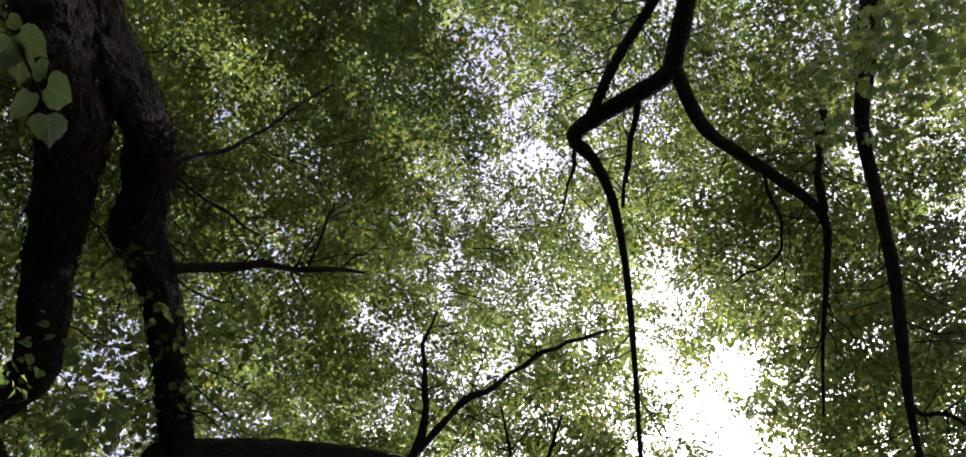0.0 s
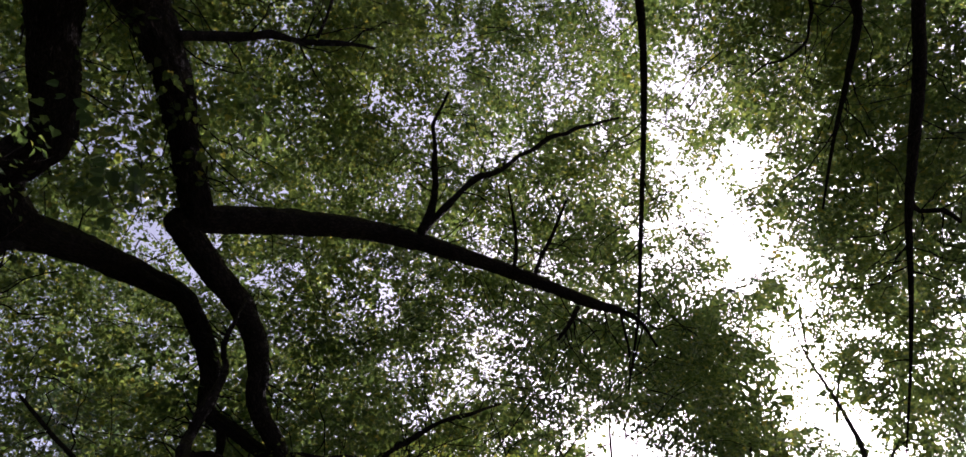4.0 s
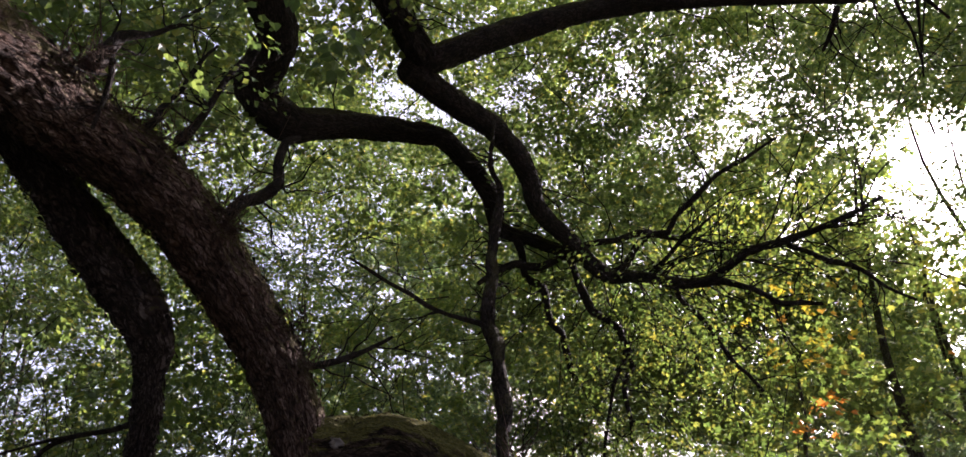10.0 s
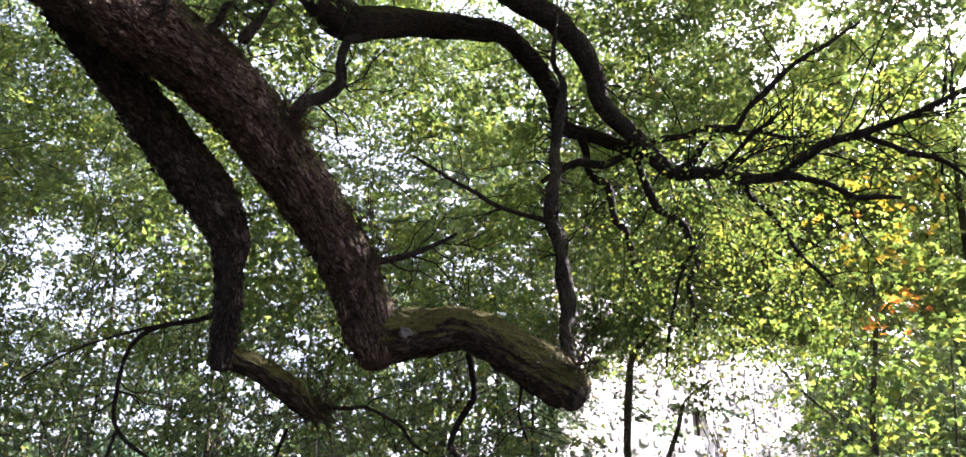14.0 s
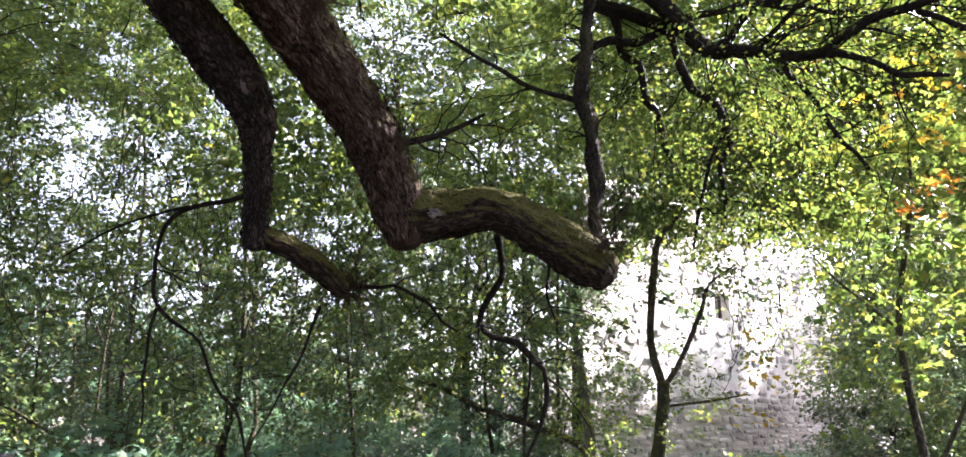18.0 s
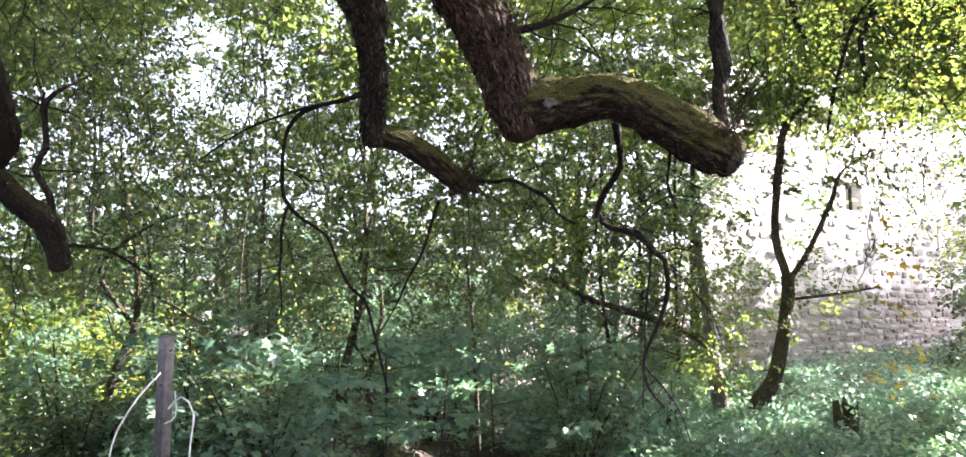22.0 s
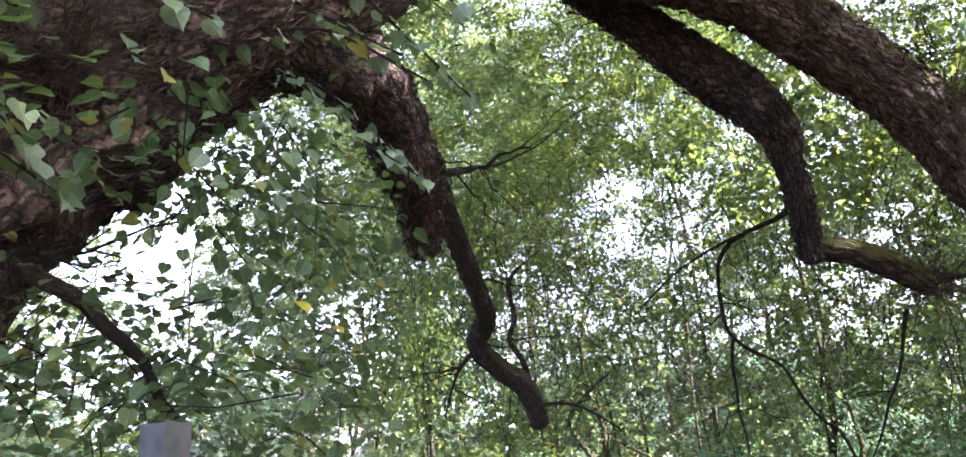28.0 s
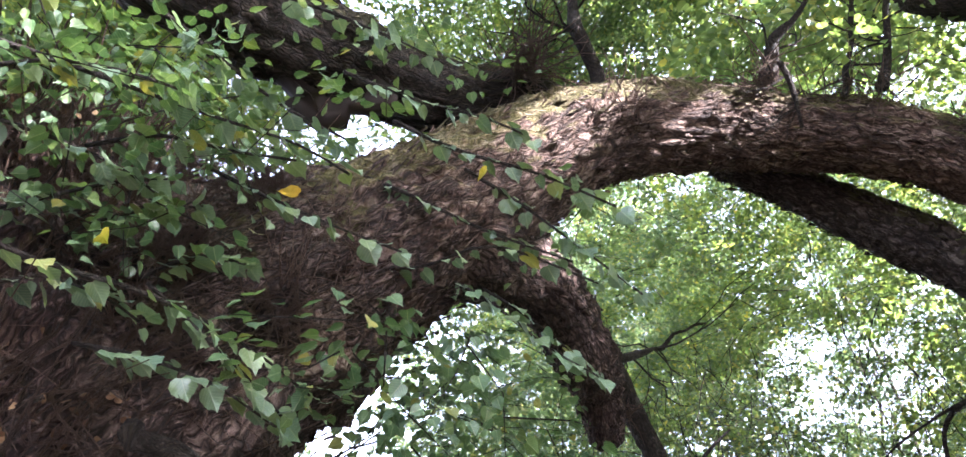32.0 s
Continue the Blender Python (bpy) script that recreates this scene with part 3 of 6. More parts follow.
# ---- the old linden ----
ROOT = (-3.25, -0.57, 0.0)
tree = empty("old_linden_tree", ROOT, "huge old linden with a burred trunk and low sweeping mossy limbs", "tree")
trunk_rows = [(-3.3, -0.6, -0.25, 1.35), (-3.28, -0.6, 0.15, 1.1), (-3.25, -0.57, 0.8, 0.93), (-3.22, -0.5, 1.6, 0.9), (-3.15, -0.4, 2.3, 0.92), (-3.1, -0.3, 2.9, 0.85), (-3.05, -0.2, 3.4, 0.6), (-3.0, -0.15, 3.65, 0.3)]
part("trunk", tube("trunk", rel(trunk_rows, ROOT), BARK_TRUNK, 128, 0.035, 0.2, 0.028), tree, "thick brown trunk with burrs and fissured bark")
BOUGHS = []


def knobbly(rows, r):
    """The rows with small kinks and swellings between them, as slow-grown wood has."""
    s = spline(rows, 0.13)
    s[1:-1, :3] += r.normal(0, 1, (len(s) - 2, 3)) * np.clip(s[1:-1, 3:4] * 0.75, 0.005, 0.024)
    s[1:-1, 3] *= r.uniform(0.75, 1.15, len(s) - 2)
    return [tuple(q) for q in s]


def limb(name, rows, mat, sides, step, rough, ridges, label=""):
    BOUGHS.append(rows)
    part(name, tube(name, rel(rows, ROOT), mat, sides, step, rough, ridges, seed=len(BOUGHS)), tree, label)


BRANCHES = []


def branch(rows):
    rows = knobbly(rows, np.random.default_rng(300 + len(BRANCHES)))
    BRANCHES.append(rows)
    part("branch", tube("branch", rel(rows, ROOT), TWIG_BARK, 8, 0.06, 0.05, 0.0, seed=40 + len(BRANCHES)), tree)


# the shade at the limb's base is put into this part's darker, browner bark
limb("limb_root", [(-2.95, 0.19, 2.57, 0.793), (-2.67, 0.63, 2.86, 0.539), (-2.38, 1.06, 3.14, 0.377), (-2.2, 1.37, 3.35, 0.288), (-2.06, 1.68, 3.57, 0.206)], BARK_ROOT, 96, 0.035, 0.1, 0.02, "swollen brown root of the limb, darkened for shade, with burrs")
limb("main_limb", [(-2.64, 0.67, 2.89, 0.474), (-2.37, 1.06, 3.13, 0.364), (-2.13, 1.46, 3.42, 0.295), (-1.93, 1.88, 3.69, 0.233), (-1.78, 2.3, 3.8, 0.213), (-1.64, 2.8, 3.86, 0.189), (-1.42, 3.21, 3.82, 0.181), (-1.24, 3.6, 3.71, 0.181), (-1.03, 3.97, 3.45, 0.172), (-0.85, 4.23, 3.19, 0.165), (-0.73, 4.41, 2.91, 0.159), (-0.68, 4.49, 2.73, 0.156), (-0.64, 4.53, 2.6, 0.125)], BARK, 72, 0.028, 0.05, 0.016, "thick fissured limb with moss on its back")
limb("main_limb_arm", [(-0.73, 4.52, 2.75, 0.145), (-0.58, 4.52, 2.74, 0.164), (-0.39, 4.54, 2.76, 0.149), (-0.08, 4.5, 2.77, 0.132), (0.22, 4.48, 2.61, 0.145), (0.45, 4.45, 2.44, 0.144), (0.56, 4.4, 2.36, 0.116)], BARK_MOSSY, 56, 0.03, 0.05, 0.012, "mossy crooked arm with a blunt dark end")
limb("second_limb_arm", [(-1.63, 4.51, 2.62, 0.069), (-1.55, 4.56, 2.61, 0.086), (-1.42, 4.64, 2.57, 0.082), (-1.27, 4.76, 2.48, 0.079), (-1.13, 4.92, 2.35, 0.072)], BARK_MOSSY, 36, 0.03, 0.05, 0.008, "mossy arm bent away from the limb")
limb("second_limb", [(-1.83, 2.37, 3.86, 0.094), (-1.95, 2.87, 3.88, 0.086), (-1.84, 3.23, 3.77, 0.115), (-1.71, 3.56, 3.59, 0.135), (-1.57, 3.87, 3.41, 0.146), (-1.5, 4.08, 3.24, 0.118), (-1.52, 4.22, 3.05, 0.079), (-1.53, 4.3, 2.93, 0.076), (-1.58, 4.44, 2.73, 0.074), (-1.59, 4.51, 2.56, 0.07)], BARK_DARK, 56, 0.03, 0.05, 0.014, "dark limb with a knot where it narrows")
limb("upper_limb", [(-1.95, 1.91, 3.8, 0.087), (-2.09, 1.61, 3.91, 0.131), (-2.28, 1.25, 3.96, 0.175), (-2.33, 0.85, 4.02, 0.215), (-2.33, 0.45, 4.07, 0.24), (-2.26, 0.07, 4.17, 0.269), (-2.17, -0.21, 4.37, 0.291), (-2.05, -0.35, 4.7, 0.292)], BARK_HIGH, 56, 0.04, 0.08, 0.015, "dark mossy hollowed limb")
limb("cut_limb", [(-2.2, 1.31, 3.17, 0.25), (-2.34, 1.73, 3.17, 0.178), (-2.52, 2.07, 3.13, 0.157), (-2.71, 2.35, 2.99, 0.16), (-2.97, 2.63, 3.02, 0.147), (-3.12, 2.78, 2.88, 0.118), (-3.22, 2.88, 2.76, 0.095)], BARK_ROOT, 56, 0.028, 0.09, 0.016, "broken mossy limb with a blunt end")
limb("hanging_limb", [(-2.93, 2.68, 3.13, 0.087), (-3.21, 3.11, 2.94, 0.069), (-3.41, 3.45, 2.73, 0.069), (-3.56, 3.73, 2.5, 0.069), (-3.74, 3.81, 2.33, 0.075), (-3.66, 3.98, 2.14, 0.076), (-3.59, 4.13, 2.01, 0.076), (-3.58, 4.23, 1.77, 0.068)], BARK_HIGH, 20, 0.04, 0.07, 0.006)
limb("upright_shoot", knobbly([(0.52, 4.53, 2.51, 0.056), (0.53, 4.63, 3.12, 0.053), (0.51, 4.7, 3.73, 0.048), (0.55, 4.74, 4.22, 0.042), (0.6, 4.7, 4.6, 0.032), (0.56, 4.66, 5.0, 0.02), (0.6, 4.7, 5.35, 0.01)], np.random.default_rng(81)), BARK_HIGH, 16, 0.04, 0.06, 0.008)
limb("high_limb", [(-1.5, 1.02, 5.33, 0.151), (-1.36, 1.5, 5.49, 0.14), (-1.13, 1.97, 5.75, 0.137), (-0.98, 2.25, 5.92, 0.133), (-0.92, 2.45, 5.93, 0.147), (-0.86, 2.63, 5.89, 0.137), (-0.81, 2.92, 5.89, 0.169), (-0.67, 3.11, 5.9, 0.129), (-0.5, 3.42, 5.92, 0.121), (-0.34, 3.72, 5.88, 0.107), (-0.19, 4.01, 5.81, 0.1), (0.02, 4.37, 5.72, 0.12)], BARK_HIGH, 40, 0.04, 0.025, 0.012, "kinked limb rising overhead, darkened like a silhouette")
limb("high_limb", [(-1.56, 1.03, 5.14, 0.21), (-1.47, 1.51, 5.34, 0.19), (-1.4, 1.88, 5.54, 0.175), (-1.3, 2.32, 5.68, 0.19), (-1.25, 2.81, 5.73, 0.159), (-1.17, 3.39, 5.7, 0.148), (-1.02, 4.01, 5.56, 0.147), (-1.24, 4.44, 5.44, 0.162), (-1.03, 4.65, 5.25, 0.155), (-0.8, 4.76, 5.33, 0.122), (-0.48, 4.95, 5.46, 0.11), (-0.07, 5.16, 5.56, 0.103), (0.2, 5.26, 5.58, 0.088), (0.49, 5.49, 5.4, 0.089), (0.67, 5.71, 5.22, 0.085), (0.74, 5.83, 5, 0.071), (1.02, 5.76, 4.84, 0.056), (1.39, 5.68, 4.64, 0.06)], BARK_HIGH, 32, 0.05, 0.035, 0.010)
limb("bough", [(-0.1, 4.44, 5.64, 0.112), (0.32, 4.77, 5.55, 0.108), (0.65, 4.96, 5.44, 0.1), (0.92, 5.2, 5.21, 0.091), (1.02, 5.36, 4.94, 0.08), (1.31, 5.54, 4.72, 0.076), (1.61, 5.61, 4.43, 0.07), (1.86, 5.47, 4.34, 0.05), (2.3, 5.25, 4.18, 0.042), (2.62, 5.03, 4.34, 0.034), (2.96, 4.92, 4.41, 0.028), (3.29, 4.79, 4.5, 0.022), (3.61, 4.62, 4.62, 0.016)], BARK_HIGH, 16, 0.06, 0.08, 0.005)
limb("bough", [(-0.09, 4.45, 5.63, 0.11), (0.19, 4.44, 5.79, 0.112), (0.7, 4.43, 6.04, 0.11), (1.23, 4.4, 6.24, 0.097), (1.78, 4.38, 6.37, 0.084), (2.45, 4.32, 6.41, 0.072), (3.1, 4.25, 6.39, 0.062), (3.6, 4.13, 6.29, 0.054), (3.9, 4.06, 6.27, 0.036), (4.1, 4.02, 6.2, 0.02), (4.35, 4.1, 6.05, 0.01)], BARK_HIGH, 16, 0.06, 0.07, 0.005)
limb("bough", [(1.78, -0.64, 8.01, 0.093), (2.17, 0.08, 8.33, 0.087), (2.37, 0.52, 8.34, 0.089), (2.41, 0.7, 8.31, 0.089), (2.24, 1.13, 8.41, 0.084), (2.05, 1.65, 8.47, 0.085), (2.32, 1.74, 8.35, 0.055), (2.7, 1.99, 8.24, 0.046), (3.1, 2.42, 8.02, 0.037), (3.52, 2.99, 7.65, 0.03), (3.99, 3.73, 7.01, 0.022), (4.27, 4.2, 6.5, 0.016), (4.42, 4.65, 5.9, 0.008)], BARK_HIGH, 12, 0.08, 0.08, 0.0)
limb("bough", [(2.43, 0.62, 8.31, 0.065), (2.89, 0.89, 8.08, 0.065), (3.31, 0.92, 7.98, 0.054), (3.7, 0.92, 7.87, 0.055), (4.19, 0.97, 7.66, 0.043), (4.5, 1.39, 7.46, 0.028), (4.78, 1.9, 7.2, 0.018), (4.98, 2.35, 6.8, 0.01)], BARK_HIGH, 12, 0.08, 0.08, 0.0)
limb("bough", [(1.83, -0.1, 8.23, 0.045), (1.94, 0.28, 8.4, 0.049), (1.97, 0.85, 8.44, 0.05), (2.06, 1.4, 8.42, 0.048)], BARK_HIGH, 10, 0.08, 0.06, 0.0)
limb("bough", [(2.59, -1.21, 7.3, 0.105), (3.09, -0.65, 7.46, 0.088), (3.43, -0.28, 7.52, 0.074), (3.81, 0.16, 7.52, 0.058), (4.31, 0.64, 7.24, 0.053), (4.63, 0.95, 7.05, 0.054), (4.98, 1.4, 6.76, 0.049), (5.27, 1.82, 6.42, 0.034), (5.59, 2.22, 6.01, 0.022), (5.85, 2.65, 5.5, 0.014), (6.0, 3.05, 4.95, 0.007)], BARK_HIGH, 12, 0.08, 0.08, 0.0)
branch([(2.3, 5.25, 4.18, 0.037), (2.53, 5.07, 4.08, 0.031), (2.74, 4.94, 3.87, 0.025), (3, 4.82, 3.8, 0.013)])
branch([(2.94, 4.96, 4.37, 0.024), (3.27, 4.76, 4.09, 0.021), (3.57, 4.59, 3.73, 0.01)])
branch([(1.66, 5.59, 4.44, 0.032), (2.08, 5.3, 4.72, 0.027), (2.51, 5.02, 5.07, 0.022), (2.97, 4.75, 5.28, 0.011)])
branch([(1.98, 5.41, 4.37, 0.024), (2.16, 5.15, 4.5, 0.018), (2.35, 4.88, 4.61, 0.01)])
branch([(1.44, 5.63, 4.71, 0.033), (2.07, 5.61, 4.83, 0.028), (2.47, 5.6, 4.78, 0.023), (2.9, 5.56, 4.7, 0.012)])
branch([(1.39, 5.69, 4.62, 0.041), (1.07, 5.76, 4.61, 0.041), (0.71, 5.75, 4.52, 0.035), (0.52, 5.72, 4.39, 0.021)])
branch([(0.88, 5.77, 4.88, 0.045), (1.09, 5.95, 4.46, 0.039), (1.25, 6, 4.02, 0.033), (1.4, 6.1, 3.62, 0.022)])
branch([(1.32, 5.62, 4.58, 0.038), (1.48, 5.75, 4.21, 0.035), (1.74, 5.72, 3.84, 0.035), (1.68, 5.74, 3.51, 0.024), (1.69, 5.76, 3.03, 0.013)])
branch([(1.74, 5.72, 3.84, 0.021), (1.56, 5.83, 3.32, 0.016), (1.46, 5.87, 2.82, 0.01)])
branch([(2.13, 5.42, 4.23, 0.024), (2.35, 5.39, 3.81, 0.021), (2.64, 5.33, 3.3, 0.015)])
branch([(1.8, 4.23, 6.35, 0.044), (1.78, 3.96, 6.59, 0.038), (1.65, 3.79, 6.76, 0.027), (1.52, 3.56, 6.97, 0.019), (1.5, 3.3, 7.15, 0.011)])
branch([(1.8, 4.23, 6.35, 0.038), (1.96, 3.92, 6.68, 0.033), (2.28, 3.56, 6.95, 0.025), (2.62, 3.14, 7.18, 0.02), (3.01, 2.8, 7.3, 0.012)])
branch([(2.75, 4.18, 6.36, 0.02), (2.6, 3.93, 6.66, 0.014), (2.41, 3.75, 6.89, 0.009)])
branch([(2.98, 4.16, 6.39, 0.023), (2.96, 3.94, 6.59, 0.017), (2.95, 3.56, 6.88, 0.009)])
branch([(3.89, 4.06, 6.27, 0.016), (4.06, 4.2, 5.98, 0.011), (4.15, 4.32, 5.77, 0.006)])
branch([(3.46, 4.17, 6.2, 0.027), (3.41, 4.44, 5.97, 0.015)])
branch([(-0.53, 3.1, 5.92, 0.04), (-0.13, 3.04, 6.23, 0.032), (0.19, 3.04, 6.46, 0.026), (0.69, 2.98, 6.69, 0.012)])
branch([(-0.76, 2.37, 5.89, 0.018), (-0.49, 2.23, 6.34, 0.015), (-0.34, 2.03, 6.67, 0.011), (-0.16, 1.82, 6.97, 0.007)])
branch([(-0.73, 2.42, 5.87, 0.014), (-0.49, 2.59, 6.03, 0.011), (-0.15, 2.75, 6.18, 0.007)])
branch([(0.27, 3, 6.49, 0.014), (0.25, 2.8, 6.73, 0.012), (0.26, 2.66, 6.92, 0.007)])
branch([(2.34, 1.03, 8.39, 0.036), (2.53, 1.48, 8.23, 0.027), (2.75, 1.94, 8.12, 0.018)])
branch([(3.62, 0.22, 7.87, 0.036), (3.87, 0.58, 7.8, 0.036), (4.19, 0.97, 7.65, 0.037)])
branch([(2.08, 1.67, 8.45, 0.024), (2.27, 2.08, 8.38, 0.015), (2.34, 2.43, 8.23, 0.009)])
branch([(3.61, 0.96, 7.92, 0.018), (4.07, 1.39, 7.65, 0.015), (3.96, 1.95, 7.69, 0.009)])
branch([(5.26, 1.75, 6.49, 0.031), (5.59, 1.6, 6.31, 0.016)])
branch([(-1.12, 3.9, 3.98, 0.043), (-1.01, 4.02, 4.21, 0.041), (-0.92, 4.1, 4.49, 0.034), (-0.82, 4.18, 4.75, 0.022)])
branch([(-1.53, 3.36, 4.17, 0.026), (-1.43, 3.39, 4.36, 0.017), (-1.33, 3.39, 4.57, 0.014), (-1.19, 3.36, 4.81, 0.008)])
branch([(-0.71, 4.56, 3.24, 0.024), (-0.44, 4.66, 3.36, 0.019), (-0.17, 4.73, 3.51, 0.011)])
branch([(0.49, 4.68, 3.57, 0.021), (0.07, 4.74, 3.75, 0.017), (-0.48, 4.66, 4.08, 0.009)])
branch([(-0.08, 4.79, 2.68, 0.028), (-0.09, 4.89, 2.43, 0.027), (-0.19, 4.99, 2.14, 0.024), (0.03, 5.06, 1.99, 0.023), (0.22, 5.12, 1.8, 0.018), (0.17, 5.17, 1.43, 0.015), (0.08, 5.16, 1.11, 0.013), (0.2, 5.13, 0.87, 0.01)])
branch([(0.13, 5.06, 1.9, 0.01), (0.09, 5.08, 1.43, 0.007), (0.06, 5.04, 0.88, 0.005)])
branch([(0.08, 5.16, 1.13, 0.009), (0.28, 5.13, 0.88, 0.007), (0.37, 5.08, 0.62, 0.004)])
branch([(-1.18, 5.17, 2.41, 0.023), (-0.94, 5.32, 2.43, 0.018), (-0.69, 5.47, 2.37, 0.015), (-0.4, 5.63, 2.14, 0.009)])
branch([(-1.32, 5.11, 2.25, 0.014), (-1.43, 5.17, 1.98, 0.01), (-1.53, 5.16, 1.72, 0.009), (-1.75, 5.14, 1.33, 0.006)])
branch([(-1.69, 4.58, 2.91, 0.022), (-1.96, 4.6, 2.85, 0.017), (-2.24, 4.63, 2.71, 0.015), (-2.31, 4.72, 2.43, 0.015), (-2.26, 4.84, 2.16, 0.014), (-2.06, 4.95, 2, 0.013), (-2, 5.04, 1.75, 0.012), (-1.81, 5.17, 1.42, 0.012), (-1.69, 5.18, 0.92, 0.008)])
branch([(-2.32, 4.81, 2.2, 0.012), (-2.36, 4.82, 1.87, 0.01), (-2.35, 4.84, 1.46, 0.006)])
branch([(-1.96, 4.6, 2.85, 0.011), (-2.43, 4.5, 2.7, 0.009), (-2.8, 4.49, 2.48, 0.005)])
branch([(0.25, 4.68, 2.47, 0.012), (0.23, 4.71, 2.28, 0.01), (0.28, 4.73, 2.12, 0.006)])
branch([(-3.57, 4.14, 2.06, 0.022), (-3.67, 4.14, 2.38, 0.023), (-3.73, 4.22, 2.85, 0.017), (-3.58, 4.41, 3.08, 0.007)])
branch([(-3.57, 4.22, 1.9, 0.016), (-3.4, 4.42, 1.88, 0.011), (-3.16, 4.61, 1.69, 0.007)])
branch([(-3.74, 3.8, 2.33, 0.02), (-3.84, 3.73, 2.19, 0.013), (-3.95, 3.66, 1.85, 0.007)])
branch([(-2.88, 2.58, 3.07, 0.03), (-2.97, 3.02, 3.21, 0.02), (-3, 3.22, 3.33, 0.015), (-2.92, 3.38, 3.43, 0.011), (-2.87, 3.54, 3.47, 0.006)])
branch([(-1.8, 1.85, 3.82, 0.037), (-1.78, 1.77, 4.05, 0.032), (-1.73, 1.69, 4.28, 0.027), (-1.63, 1.62, 4.52, 0.018)])
branch([(-1.21, 3.13, 3.94, 0.031), (-1.1, 3.12, 4.18, 0.019), (-0.95, 3.08, 4.44, 0.014)])
branch([(-1.47, 2.64, 3.99, 0.048), (-1.33, 2.64, 4.15, 0.026), (-1.21, 2.69, 4.31, 0.015), (-1.08, 2.73, 4.46, 0.009)])
branch([(-1.35, 2.57, 3.97, 0.014), (-1.36, 2.63, 3.82, 0.012), (-1.4, 2.66, 3.66, 0.009)])
branch([(-2.14, 0.24, 2.25, 0.031), (-2.14, 0.33, 2.21, 0.027), (-2.19, 0.49, 2.13, 0.024), (-2.2, 0.72, 2.03, 0.021), (-2.22, 0.89, 1.89, 0.018), (-2.23, 1.04, 1.7, 0.012)])
branch([(-2.18, 0.5, 2.13, 0.009), (-2.11, 0.55, 2.14, 0.006), (-2.05, 0.58, 2.16, 0.004)])
# thin side twigs along the high limbs, forked once or twice
tw0, tw1, twr = [], [], []


def side_twigs(rows, n, length, r):
    s = spline(rows, 0.05)
    for k in range(n):
        i = int(r.uniform(0.25, 0.98) * (len(s) - 2))
        p, t = s[i, :3], s[i + 1, :3] - s[i, :3]
        t = t / (np.linalg.norm(t) + 1e-9)
        d = r.normal(0, 1, 3)
        d = d - t * (d @ t)
        d = d / np.linalg.norm(d) + t * r.uniform(0.2, 1.2)
        d[2] *= 0.6
        rad, L = min(0.009, s[i, 3] * 0.5), length * r.uniform(0.4, 1.2)
        for seg in range(3):
            q = p + d / np.linalg.norm(d) * L / 3
            tw0.append(p), tw1.append(q), twr.append(rad)
            if seg:
                e = d / np.linalg.norm(d) + r.normal(0, 0.6, 3)
                tw0.append(p), tw1.append(p + e / np.linalg.norm(e) * L * r.uniform(0.2, 0.4)), twr.append(rad * 0.6)
            p, d, rad = q, d / np.linalg.norm(d) + r.normal(0, 0.28, 3), rad * 0.7


for rows in BOUGHS[9:]:
    side_twigs(rows, 18, 0.9, rng)
side_twigs(BOUGHS[8], 46, 0.3, rng)
side_twigs(BOUGHS[11][4:], 44, 1.5, rng)
for rows in BRANCHES[:43]:
    side_twigs(rows, 7, 0.6, rng)
for rows in BRANCHES[43:]:
    side_twigs(rows, 7, 0.45, rng)
tw0, tw1, twr = np.array(tw0), np.array(tw1), np.array(twr)
part("twigwork", stick_cloud("twigwork", tw0 - np.array(ROOT), tw1 - np.array(ROOT), twr, twr * 0.7, TWIG_BARK), tree, "fine bare twigs", kind="stuff")

# crown overhead: sprays of leaves in lobes on a dome
def dome(n, az, el, dist, r):
    a, e = r.uniform(*az, n), np.degrees(np.arcsin(r.uniform(math.sin(radians(el[0])), math.sin(radians(el[1])), n)))
    return HEAD + way(a, e) * r.uniform(*dist, n)[:, None]


def lobed(lobes, per, spread, r):
    base = np.repeat(lobes, per, 0) + r.normal(0, 1, (len(lobes) * per, 3)) * (spread, spread, spread * 0.35)
    out = r.normal(0, 1, base.shape)
    out[:, 2] = out[:, 2] * 0.25 - 0.1
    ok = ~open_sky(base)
    return base[ok], out[ok]


